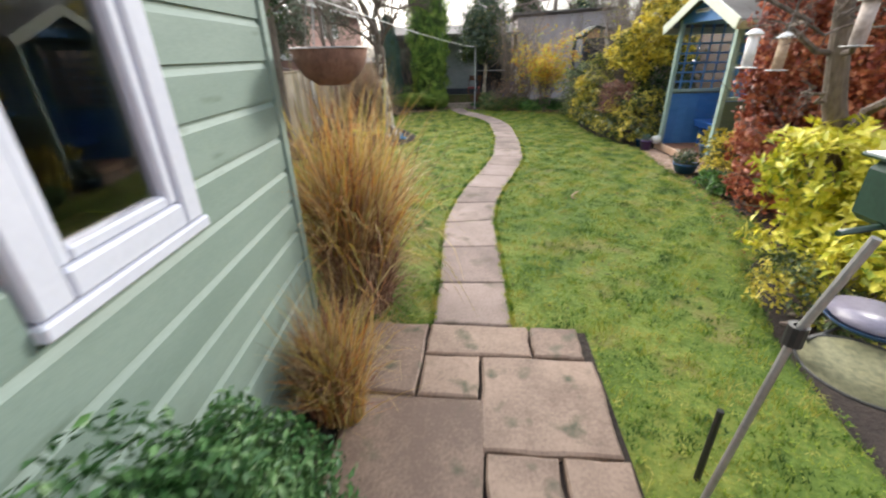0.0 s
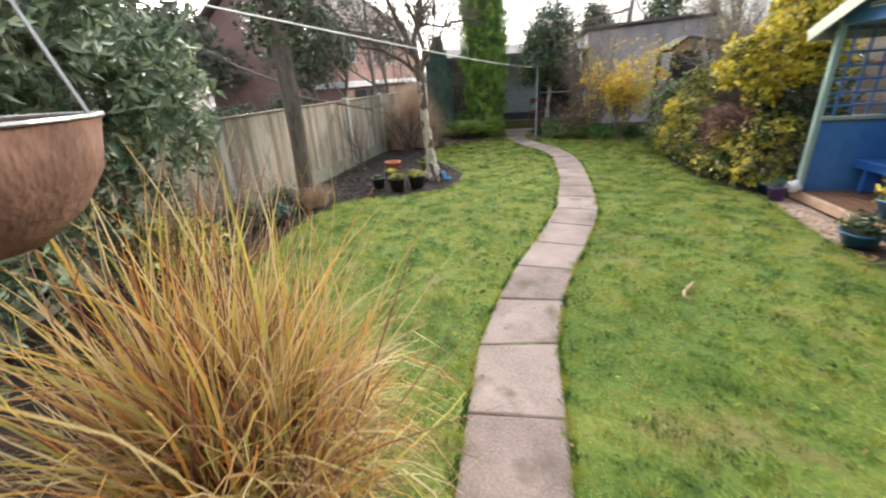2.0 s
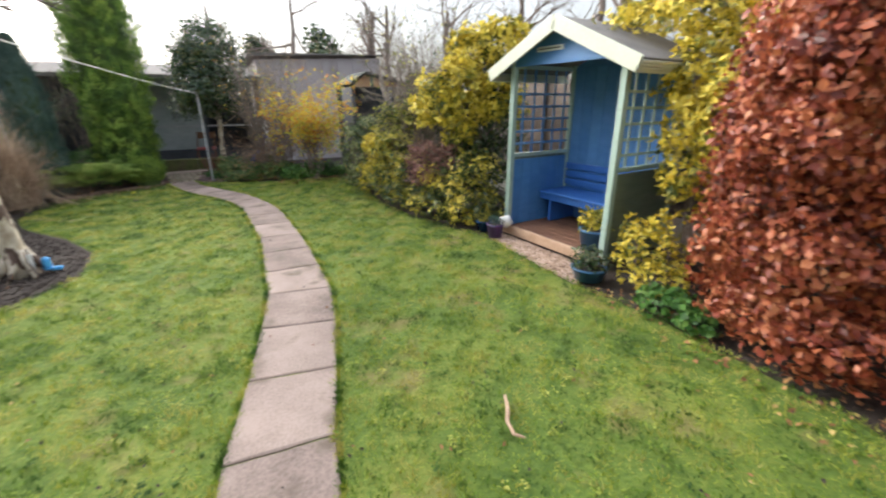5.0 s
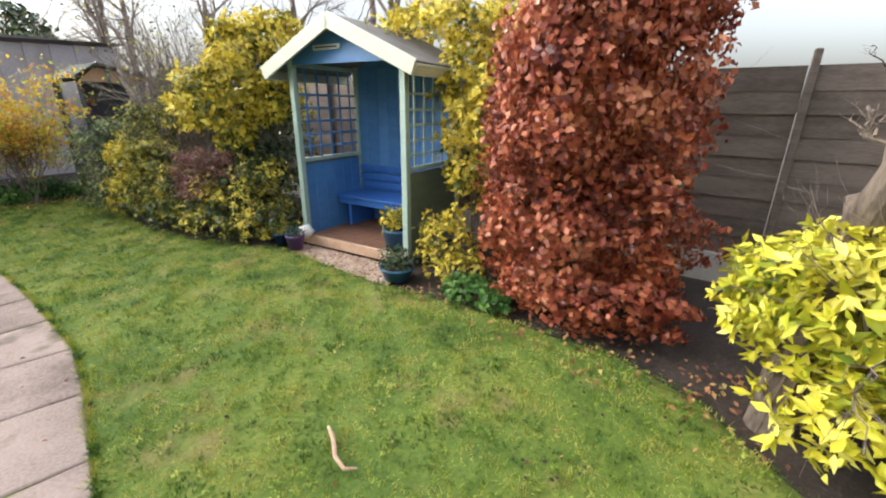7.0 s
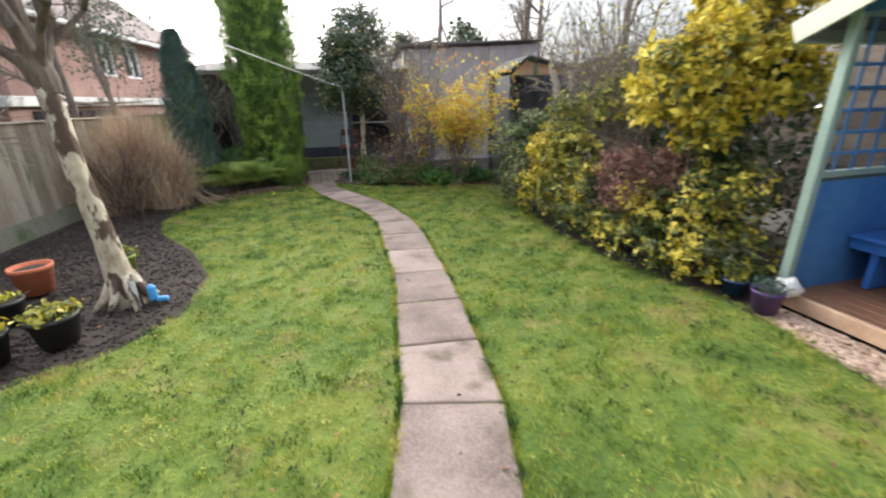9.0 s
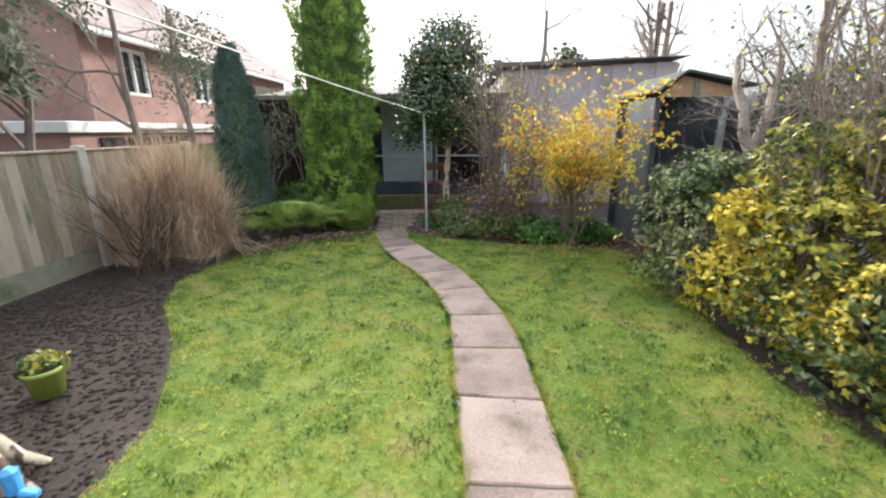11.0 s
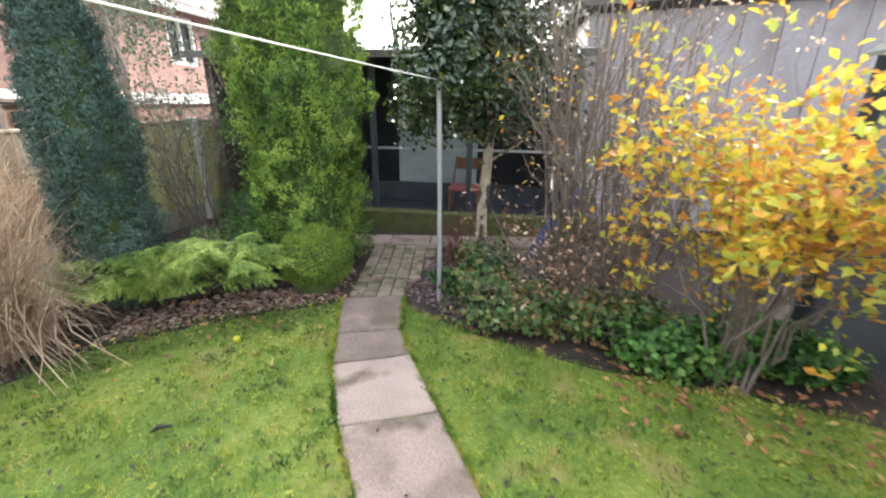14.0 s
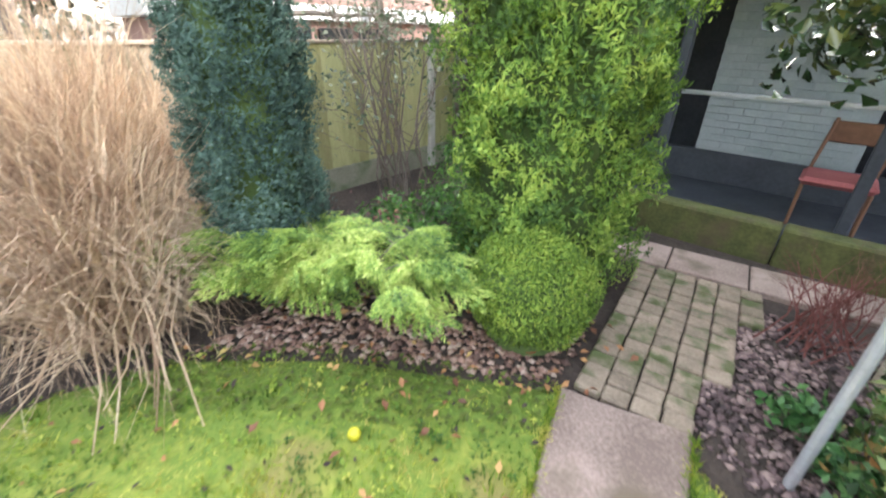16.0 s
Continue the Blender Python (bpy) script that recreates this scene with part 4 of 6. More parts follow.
shrub("gold_sprigs", "low sprigs of gold-yellow leaves spilling on to the lawn", "shrub", (2.65, 11.3, 0), [(2.6, 11.35, 0.5, 0.25, 0.3, 0.3), (2.62, 11.2, 0.2, 0.22, 0.35, 0.2), (2.6, 10.8, 0.25, 0.2, 0.3, 0.22), (2.42, 11.45, 0.3, 0.2, 0.2, 0.28), (2.5, 11.3, 0.85, 0.25, 0.22, 0.16)], L_gold, 3900, 0.06, 0.6, 15, 5, whorl=5)


def bare_shrub(name, label, at, n, h, spread, seed, r=0.012, leaf=None, nleaf=0, size=0.03, wood=None, depth=2, category="shrub", jit=0.06):
    rng = np.random.default_rng(seed)
    t = thing(name, at, label, category)
    g, ends = Geo(), []
    for i in range(n):
        a = rng.uniform(0, 2 * math.pi)
        o = spread * rng.uniform(0.15, 1)
        grow(g, (at[0] + 0.08 * rng.normal(), at[1] + 0.08 * rng.normal(), -0.03), (at[0] + o * math.cos(a), at[1] + o * math.sin(a), h * rng.uniform(0.6, 1.0)), r, rng, depth, 5, 0.45, 4, 0.05, 0.3, ends, 0.45)
    part("branch", g, wood or twig, t, kind="stuff")
    if nleaf:
        e = np.array(ends)
        p = e[rng.choice(len(e), nleaf)] + rng.normal(size=(nleaf, 3)) * jit
        g = Geo()
        g.leaves(p, rng.normal(size=p.shape) + [0, 0, 0.6], size, 0.6, rng)
        part("leaves", g, leaf, t)
    return t


bare_shrub("bare_lilac", "tall bare grey-brown shrub behind the evergreens", (3.3, 11.0, 0), 34, 2.5, 1.0, 21, 0.014, L_varieg, 900, 0.04)
bare_shrub("bare_lilac", "tall bare grey-brown shrub, thick with fine twigs", (3.8, 12.2, 0), 30, 2.8, 1.0, 22, 0.014, L_holly, 600, 0.04)
bare_shrub("bare_buddleia", "bare arching shrub beside the holly tree with a few yellow leaves", (1.0, 14.6, 0), 22, 2.6, 0.75, 23, 0.012, L_yellow_maple, 160, 0.04)
bare_shrub("bare_buddleia", "bare upright shrub of pale stems with dead seed heads", (1.45, 15.0, 0), 14, 2.7, 0.5, 24, 0.012, L_straw, 500, 0.035)
bare_shrub("golden_currant", "open shrub with large yellow and orange autumn leaves on bare stems", (1.95, 13.85, 0), 28, 1.42, 0.66, 25, 0.011, L_yellow_maple, 4600, 0.06, depth=2, jit=0.06)
shrub("ivy_mound", "low mound of dark ivy and fallen stems beside the path", "shrub", (0.7, 14.3, 0), [(0.45, 14.35, 0.15, 0.35, 0.22, 0.22), (0.95, 14.2, 0.13, 0.5, 0.25, 0.22), (0.35, 14.7, 0.2, 0.3, 0.3, 0.25), (1.35, 14.1, 0.13, 0.4, 0.2, 0.2), (0.55, 14.1, 0.08, 0.4, 0.12, 0.12)], L_mixed, 4600, 0.05, 0.6, 26, 10, None, 0.6, 0.5)
shrub("campanula_patch", "low patch of fresh green ground cover", "plant", (1.8, 13.85, 0), [(1.55, 13.85, 0.1, 0.4, 0.22, 0.18), (2.05, 13.95, 0.12, 0.45, 0.28, 0.2), (2.4, 13.9, 0.07, 0.25, 0.2, 0.12)], L_green, 4200, 0.045, 0.85, 27, 2, None, 0.5, 0.4)
bare_shrub("red_stem_shrub", "small dense tuft of dark red bare twigs", (0.02, 15.5, 0), 30, 0.42, 0.25, 28, 0.005, wood=surface("red_twig", (0.1, 0.03, 0.025), (0.2, 0.07, 0.06)))

shrub("hellebore", "small leafy green plant beside the brick path", "plant", (0.0, 14.75, 0), [(-0.02, 14.78, 0.07, 0.14, 0.1, 0.1), (0.12, 14.62, 0.06, 0.12, 0.1, 0.09)], L_box, 420, 0.045, 0.6, 94, 1, None, 0.6, 0.3)
shrub("hellebore", "small pale leafy plant beside the brick path", "plant", (0.3, 14.85, 0), [(0.3, 14.9, 0.08, 0.16, 0.14, 0.1)], L_green, 350, 0.05, 0.6, 95, 1, None, 0.6, 0.3)

bare_shrub("dead_stem_shrub", "dense brown dead stems in front of the garage", (1.35, 14.35, 0), 34, 1.5, 0.6, 96, 0.008, L_straw, 700, 0.03)
bare_shrub("dead_stem_shrub", "low dense tangle of brown dead stems", (0.85, 14.3, 0), 34, 0.8, 0.55, 97, 0.006, L_plume_low, 900, 0.035)

t = thing("gnarled_tree", (FK[0], FK[1], 0), "small old tree forking low into two pale grey knobbly limbs", "tree")
rng = np.random.default_rng(150)
g = Geo()
g.tube([(FK[0] + 0.04, FK[1], -0.05), (FK[0], FK[1], 0.5), (FK[0] + 0.02, FK[1], FK[2])], [0.09, 0.07, 0.075], 12)
part("trunk", g, limb_bark, t)
for side, pts in enumerate((((0.0, 0.0), (-0.06, 0.2), (-0.04, 0.38), (-0.1, 0.62), (-0.08, 0.9)), ((0.0, 0.0), (0.1, 0.2), (0.2, 0.4), (0.24, 0.6), (0.34, 0.9)))):
    g = Geo()
    q = [(FK[0] + x, FK[1] + 0.35 * z, FK[2] + z) for x, z in pts]
    g.tube(q, [0.052, 0.046, 0.05, 0.038, 0.02], 10)
    for k in range(9):
        b = Vector(q[1 + k % 4])
        a = rng.uniform(0, 6.28)
        grow(g, b, b + Vector((math.cos(a) * 0.55, math.sin(a) * 0.55, rng.uniform(-0.05, 0.45))), 0.012, rng, 2, 5, 0.6, 4)
    part("limb", g, limb_bark, t)

# holly tree, trunk and crown
t = thing("holly_tree", (0.28, 15.4, 0), "small evergreen tree with a pale trunk and dark glossy crown", "tree")
g = Geo()
rng = np.random.default_rng(31)
g.tube([(0.28, 15.4, -0.05), (0.27, 15.4, 0.5), (0.3, 15.42, 1.0), (0.33, 15.4, 1.7), (0.3, 15.4, 2.6)], [0.06, 0.05, 0.045, 0.04, 0.02], 8)
for i in range(14):
    z = 1.0 + i * 0.13
    a = i * 2.4
    grow(g, (0.3, 15.4, z), (0.3 + 0.6 * math.cos(a), 15.4 + 0.6 * math.sin(a), z + 0.35), 0.015, rng, 1, 5)
part("trunk", g, birch_bark, t, "pale trunk")
blobs = [(0.25, 15.4, 1.75, 0.75, 0.65, 0.75), (-0.1, 15.3, 1.45, 0.48, 0.45, 0.5), (0.6, 15.4, 1.5, 0.5, 0.45, 0.55), (0.3, 15.4, 2.6, 0.6, 0.55, 0.55), (0.05, 15.35, 2.15, 0.6, 0.5, 0.55), (0.55, 15.4, 2.3, 0.5, 0.5, 0.5), (0.05, 14.85, 1.75, 0.5, 0.45, 0.5), (0.1, 14.9, 2.3, 0.45, 0.4, 0.4), (0.03, 14.5, 1.68, 0.28, 0.24, 0.2)]
p, nr = blob_points(blobs, 22000, rng, 0.5)
g = Geo()
g.leaves(p, nr + rng.normal(size=p.shape) * 0.6, 0.06, 0.55, rng)
part("crown", g, L_holly, t, "dark glossy crown with yellower top")

# ---------- conifers on the left at the path's end ----------


def column(name, label, at, r, h, leaf, n, size, seed, lean=(0, 0), taper=0.25, plume=1.0):
    rng = np.random.default_rng(seed)
    t = thing(name, at, label, "conifer")
    k, per = n // 34, 34
    z = rng.uniform(0, 1, k) ** 0.9
    a = rng.uniform(0, 2 * math.pi, k)
    lump = 1 + 0.10 * np.sin(a * 4 + z * 22) + 0.08 * np.sin(a * 7 - z * 35) + 0.05 * np.sin(z * 70 + a * 3)
    prof = (1 - np.clip(z, 0, 1) ** 5) * (0.72 + 0.28 * np.sin(np.clip(z * 2.2, 0, 1.57))) * (1 - taper * z)
    # separate upright plumes, with darker gaps between them
    mz, ma = rng.uniform(0, 1, 260), rng.uniform(0, 2 * math.pi, 260)
    gap = np.full(k, 9.0)
    for zc, ac in zip(mz, ma):
        da = (a - ac + math.pi) % (2 * math.pi) - math.pi
        gap = np.minimum(gap, np.hypot(da * r, (z - zc) * h * 0.45))
    rr = r * prof * lump * rng.uniform(0.86, 1.03, k) + np.clip(0.07 - gap * 0.75, -0.05, 0.07) * plume
    out = np.stack([np.cos(a), np.sin(a), np.full(k, 0.9)], 1)
    out /= np.linalg.norm(out, axis=1)[:, None]
    c = np.stack([at[0] + rr * np.cos(a) + lean[0] * z, at[1] + rr * np.sin(a) + lean[1] * z, 0.05 + z * h], 1)
    u = rng.uniform(-0.5, 1.0, (k, per, 1))
    p = c[:, None] + out[:, None] * u * 0.075 + rng.normal(size=(k, per, 3)) * (0.022 * (1.25 - u))
    al = out[:, None] + rng.normal(size=(k, per, 3)) * 0.55
    p, al = p.reshape(-1, 3), al.reshape(-1, 3)
    nr = np.repeat(np.stack([np.cos(a), np.sin(a), np.full(k, 0.2)], 1), per, 0) + rng.normal(size=p.shape) * 0.6
    g = Geo()
    g.leaves(p, nr, size, 0.3, rng, 0.1, along=al)
    part("foliage", g, leaf, t)
    g = Geo()
    g.tube([(at[0], at[1], -0.05), (at[0] + lean[0] * 0.5, at[1] + lean[1] * 0.5, h * 0.5), (at[0] + lean[0], at[1] + lean[1], h * 0.95)], [0.07, 0.05, 0.01], 7)
    # solid core behind the leaf gaps, inner shade put into its dark green
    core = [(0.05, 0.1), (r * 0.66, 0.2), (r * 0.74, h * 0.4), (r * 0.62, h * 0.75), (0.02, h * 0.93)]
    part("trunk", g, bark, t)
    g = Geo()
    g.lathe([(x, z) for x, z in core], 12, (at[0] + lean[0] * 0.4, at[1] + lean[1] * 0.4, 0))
    part("core", g, surface("shaded_core", (0.05, 0.085, 0.025), (0.1, 0.15, 0.045), rough=1.0), t, "solid dark green core standing in for the shaded inner foliage", smooth=True)


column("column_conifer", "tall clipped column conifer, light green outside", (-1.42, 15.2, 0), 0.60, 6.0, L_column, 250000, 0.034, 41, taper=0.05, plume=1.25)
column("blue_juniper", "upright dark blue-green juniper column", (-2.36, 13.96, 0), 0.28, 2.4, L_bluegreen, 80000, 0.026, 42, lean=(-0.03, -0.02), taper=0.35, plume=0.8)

t = thing("dome_conifer", (-1.12, 14.55, 0), "small dense dome-shaped conifer, lime green", "conifer")
rng = np.random.default_rng(43)
p, nr = blob_points([(-1.12, 14.62, 0.24, 0.32, 0.3, 0.29)], 24000, rng, 0.84, 0.04)
g = Geo()
g.leaves(p, nr + rng.normal(size=p.shape) * 0.8, 0.018, 0.4, rng)
part("foliage", g, leafy("dome_conifer_leaf", [(0.05, 0.1, 0.02), (0.12, 0.21, 0.03), (0.22, 0.34, 0.05), (0.36, 0.46, 0.08)], 0.7, 0.2, 3.0), t)
# same dark filling core, coloured as the foliage's shaded inside
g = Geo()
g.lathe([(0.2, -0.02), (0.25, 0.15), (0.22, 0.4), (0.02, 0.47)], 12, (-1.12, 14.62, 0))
part("core", g, bpy.data.materials["shaded_core"], t, "solid dark green core standing in for the shaded inner foliage", smooth=True)

# spreading juniper: flat fans of sprays
t = thing("spreading_juniper", (-1.98, 13.7, 0), "wide spreading juniper with feathery yellow-green sprays", "conifer")
rng = np.random.default_rng(44)
g, s = Geo(), Geo()
for i in range(60):
    # flat fans in tiers, the lower ones reaching further out
    tier = i % 3
    a = rng.uniform(0, 2 * math.pi) if i > 14 else rng.uniform(-2.9, -0.2)
    L = rng.uniform(0.42, 0.78) * (1.0, 0.85, 0.62)[tier]
    off = float(np.clip(rng.normal() * 0.3, -0.5, 0.5))
    b = Vector((-2.05 + 0.89 * off, 13.98 + 0.46 * off + rng.normal() * 0.05, 0.13 + 0.09 * tier))
    ca_, sa_ = math.cos(a) * 1.0, math.sin(a) * 0.55
    d = Vector((0.89 * ca_ - 0.46 * sa_, 0.46 * ca_ + 0.89 * sa_, 0))
    dn = d.normalized()
    sd = Vector((-dn.y, dn.x, 0))
    rise = rng.uniform(0.14, 0.24)

    def spine(u):
        q = b + d * L * u
        q.z += rise * math.sin(u * 1.9) - 0.03 * u * u
        return q

    s.tube([spine(k / 6) for k in range(7)], [0.007 * (1 - 0.8 * k / 6) for k in range(7)], 4)
    for k in range(26):
        u = 0.15 + 0.85 * k / 25
        for sg in (-1, 1):
            ln = (0.06 + 0.15 * math.sin(min(1, (1 - u) * 1.4 + 0.15) * 1.57)) * rng.uniform(0.7, 1.15)
            q0 = spine(u)
            dr = (dn * rng.uniform(0.75, 1.1) + sd * sg * rng.uniform(0.5, 0.8)).normalized()
            m = int(ln * 300)
            v = np.linspace(0.05, 1.0, m)
            c = np.array(tuple(q0)) + np.array(tuple(dr)) * (v * ln)[:, None]
            c[:, 2] += 0.015 * np.sin(v * 2.5) - 0.03 * v * v
            c += rng.normal(size=(m, 3)) * 0.004
            al = np.array(tuple(dr)) + np.array(tuple(sd)) * (np.where(np.arange(m) % 2, 1, -1) * 0.6)[:, None] + rng.normal(size=(m, 3)) * 0.15
            g.leaves(c, np.array([0, 0, 1.0]) + rng.normal(size=(m, 3)) * 0.35, 0.024, 0.24, rng, 0.05, along=al)
part("branch", s, twig, t, kind="stuff")
part("foliage", g, L_lime, t)
shrub("ferny_groundcover", "mixed low greenery under the conifers", "plant", (-2.0, 15.2, 0), [(-2.0, 15.1, 0.2, 0.4, 0.3, 0.25), (-1.6, 15.0, 0.2, 0.3, 0.25, 0.25), (-2.3, 15.6, 0.35, 0.4, 0.3, 0.3), (-1.85, 14.65, 0.12, 0.35, 0.25, 0.2), (-2.3, 14.8, 0.15, 0.3, 0.3, 0.22)], L_green, 4600, 0.04, 0.5, 45, 4, None, 0.6, 0.4)
bare_shrub("climbing_shrub", "thin open shrub with small pale green leaves against the fence", (-2.75, 15.2, 0), 16, 2.0, 0.5, 146, 0.01, L_haze, 1500, 0.04, jit=0.07)
bare_shrub("red_barberry", "small tangle of dark red stems and leaves", (-2.05, 14.35, 0), 16, 0.42, 0.22, 147, 0.005, L_ruddy, 220, 0.025)
bare_shrub("bare_shrub", "thin bare shrub in front of the end fence", (-2.2, 16.0, 0), 9, 2.2, 0.6, 46, 0.014)

# dry brown grass clump
t = thing("dry_grass_clump", (-2.95, 13.4, 0), "large clump of dry straw-brown pampas-like grass, leaning and drooping", "ornamental grass")
rng = np.random.default_rng(47)
for c, n, h, sp in (((-3.0, 13.35, 0), 3200, 1.8, 0.8), ((-2.65, 13.25, 0), 1700, 1.3, 0.75), ((-3.2, 12.95, 0), 700, 1.3, 0.6), ((-3.1, 13.8, 0), 900, 1.7, 0.6)):
    g = Geo()
    tuft(g, c, n, h, sp, 0.008, rng, base=0.25, droop=0.7, lo=0.45, segs=6)
    tuft(g, c, n // 3, h * 0.55, sp * 0.9, 0.007, rng, base=0.3, droop=1.1, lo=0.3, segs=5)
    part("tuft", g, L_straw, t, kind="stuff")
bare_shrub("bare_currant", "bare twiggy brown shrub below the dry grass", (-2.95, 12.7, 0), 34, 0.9, 0.55, 48, 0.009, wood=surface("brown_twig", (0.05, 0.03, 0.025), (0.13, 0.085, 0.07)))
t = thing("drooping_dry_stems", (-2.25, 13.3, 0), "broken pale dry stems lying over on to the lawn", "plant")
g = Geo()
for i in range(26):
    a = rng.uniform(-2.4, -0.2)
    L = rng.uniform(0.3, 0.75)
    b = Vector((-2.35 + rng.normal() * 0.06, 13.3 + rng.normal() * 0.06, 0.0))
    top = rng.uniform(0.2, 0.75)
    g.tube([b + Vector((0, 0.1, top)), b + Vector((math.cos(a) * L * 0.3, math.sin(a) * L * 0.3, top * 0.5)), b + Vector((math.cos(a) * L * 0.6, math.sin(a) * L * 0.5, 0.08)), b + Vector((math.cos(a) * L, math.sin(a) * L * 0.8, 0.01))], [0.003, 0.004, 0.004, 0.002], 4)
part("stem", g, L_straw, t, kind="stuff")

# ---------- left bed ----------
t = thing("birch_tree", (-1.56, 9.78, 0), "old tree with pale peeling flaky bark and dark upper limbs", "tree")
g = Geo()
rng = np.random.default_rng(51)
tp = [(-1.56, 9.78, -0.05), (-1.57, 9.78, 0.12), (-1.60, 9.78, 0.5), (-1.64, 9.77, 1.0), (-1.64, 9.76, 1.4), (-1.66, 9.78, 1.65)]
tr = [0.12, 0.09, 0.075, 0.068, 0.062, 0.065]
g.tube(tp, tr, 14)
for i in range(7):
    a = i * 0.9
    g.tube([(-1.56 + 0.06 * math.cos(a), 9.78 + 0.06 * math.sin(a), 0.22), (-1.56 + 0.13 * math.cos(a), 9.78 + 0.13 * math.sin(a), 0.06), (-1.56 + 0.22 * math.cos(a), 9.78 + 0.22 * math.sin(a), -0.03)], [0.03, 0.035, 0.02], 7)
me = g.mesh("trunk", True)
for v in me.vertices:
    n_ = noise.noise(Vector(v.co) * 14) * 0.018
    v.co.x += n_
    v.co.y += n_ * 0.7
part("trunk", me, birch_bark, t, "pale flaking trunk")
g, ends = Geo(), []
for tip_, r in (((-2.1, 9.5, 3.3), 0.055), ((-1.45, 10.0, 3.5), 0.05), ((-1.7, 10.4, 3.0), 0.04), ((-1.2, 9.4, 2.9), 0.03), ((-2.2, 10.1, 2.8), 0.03), ((-2.9, 9.2, 2.7), 0.03), ((-2.7, 10.6, 2.8), 0.03), ((-1.1, 10.3, 2.9), 0.025), ((-2.0, 9.0, 2.5), 0.025), ((-2.5, 9.8, 2.2), 0.02)):
    grow(g, (-1.66, 9.78, 1.6), tip_, r, rng, 3, 8, 0.7, 7, 0.08, 0.25, ends, 0.5)
g.tube([(-1.63, 9.77, 1.5), (-1.66, 9.78, 1.6), (-1.7, 9.78, 1.72), (-1.66, 9.8, 1.82)], [0.06, 0.085, 0.09, 0.05], 10)
part("limb", g, bark, t, "dark twiggy limbs")

t = thing("old_trunk_tree", (-3.02, 8.22, 0), "tall dark tree trunk, its top wrapped in ivy", "tree")
g = Geo()
g.tube([(-3.02, 8.22, -0.05), (-3.02, 8.2, 0.2), (-3.0, 8.2, 0.8), (-3.0, 8.2, 1.8), (-3.0, 8.2, 3.2), (-3.0, 8.2, 5.0)], [0.15, 0.115, 0.105, 0.11, 0.12, 0.1], 12)
rng = np.random.default_rng(52)
for i in range(9):
    a = i * 2.1
    grow(g, (-3.0, 8.2, 2.0 + i * 0.3), (-3.0 + math.cos(a), 8.2 + math.sin(a), 3.0 + i * 0.3), 0.035, rng, 2, 6, 0.6, 4)
part("trunk", g, bark, t)
p, nr = blob_points([(-3.15, 8.35, 2.5, 0.42, 0.5, 0.9), (-3.2, 8.6, 3.5, 0.7, 0.7, 0.9)], 4200, rng, 0.55)
g = Geo()
g.leaves(p, nr + rng.normal(size=p.shape) * 0.6, 0.07, 0.7, rng)
part("ivy", g, L_holly, t, "dark ivy leaves")

shrub("rhododendron", "big leafy evergreen shrub with long glossy grey-green leaves by the fence", "shrub", (-2.75, 5.3, 0),
      [(-2.75, 5.3, 1.55, 0.7, 0.8, 0.8), (-2.45, 5.0, 1.9, 0.65, 0.7, 0.65), (-2.9, 5.9, 1.2, 0.55, 0.5, 0.6), (-2.9, 4.6, 1.0, 0.7, 0.7, 0.9), (-2.4, 5.5, 1.5, 0.45, 0.4, 0.45), (-2.3, 4.5, 2.2, 0.8, 0.7, 0.6), (-3.0, 5.2, 0.6, 0.5, 0.9, 0.6), (-3.0, 4.3, 0.5, 0.6, 0.7, 0.5)],
      leafy("grey_green_leaf", [(0.04, 0.07, 0.04), (0.1, 0.15, 0.09), (0.2, 0.25, 0.15), (0.42, 0.45, 0.3)], 0.35, 0.2), 12500, 0.095, 0.38, 53, 9, bark, 0.8, 0.4, whorl=7)
shrub("gold_spotted_laurel", "small bush with yellow-variegated leaves", "shrub", (-2.62, 5.7, 0), [(-2.58, 5.65, 0.38, 0.3, 0.3, 0.28), (-2.72, 5.4, 0.42, 0.28, 0.3, 0.28)], L_spot, 3000, 0.05, 0.6, 54, 6, None, 0.6, 0.6, whorl=5)
shrub("dark_groundcover", "dark green low growth at the edge of the lawn", "plant", (-2.3, 5.1, 0), [(-2.5, 5.4, 0.12, 0.35, 0.35, 0.2), (-2.2, 4.9, 0.1, 0.4, 0.4, 0.18), (-1.7, 4.4, 0.08, 0.4, 0.3, 0.14)], L_low, 4200, 0.045, 0.6, 55, 3, None, 0.6, 0.4)
bare_shrub("dry_perennial", "dry brown flower stems with pale seed heads against the fence", (-3.15, 6.75, 0), 22, 0.8, 0.4, 56, 0.005, L_straw, 260, 0.03)
bare_shrub("dry_perennial", "dry brown flower stems with pale seed heads in the bed", (-3.1, 7.6, 0), 14, 0.6, 0.3, 57, 0.005, L_straw, 130, 0.03)
bare_shrub("bare_rose", "bare young shrub trained against the fence", (-3.25, 10.6, 0), 14, 1.1, 0.4, 58, 0.008)
shrub("silver_plant", "low rosette of pale grey-green leaves", "plant", (-2.95, 7.45, 0), [(-2.95, 7.45, 0.1, 0.16, 0.18, 0.12)], L_bluegreen, 160, 0.1, 0.6, 59, 2, None, 0.5, 0.2)
shrub("low_green_plant", "tufts of low green leaves along the fence", "plant", (-3.2, 7.0, 0), [(-3.2, 6.9, 0.15, 0.25, 0.5, 0.2), (-3.3, 8.0, 0.12, 0.2, 0.4, 0.16), (-3.1, 6.2, 0.2, 0.3, 0.4, 0.25)], L_low, 2600, 0.045, 0.5, 60, 3, None, 0.6, 0.3)
t = thing("tawny_grass", (-2.85, 8.15, 0), "small tuft of tawny dead grass at the foot of the trunk", "ornamental grass")
g = Geo()
tuft(g, (-2.85, 8.1, 0), 700, 0.42, 0.42, 0.005, np.random.default_rng(61), base=0.15)
part("blades", g, L_straw, t, kind="stuff")

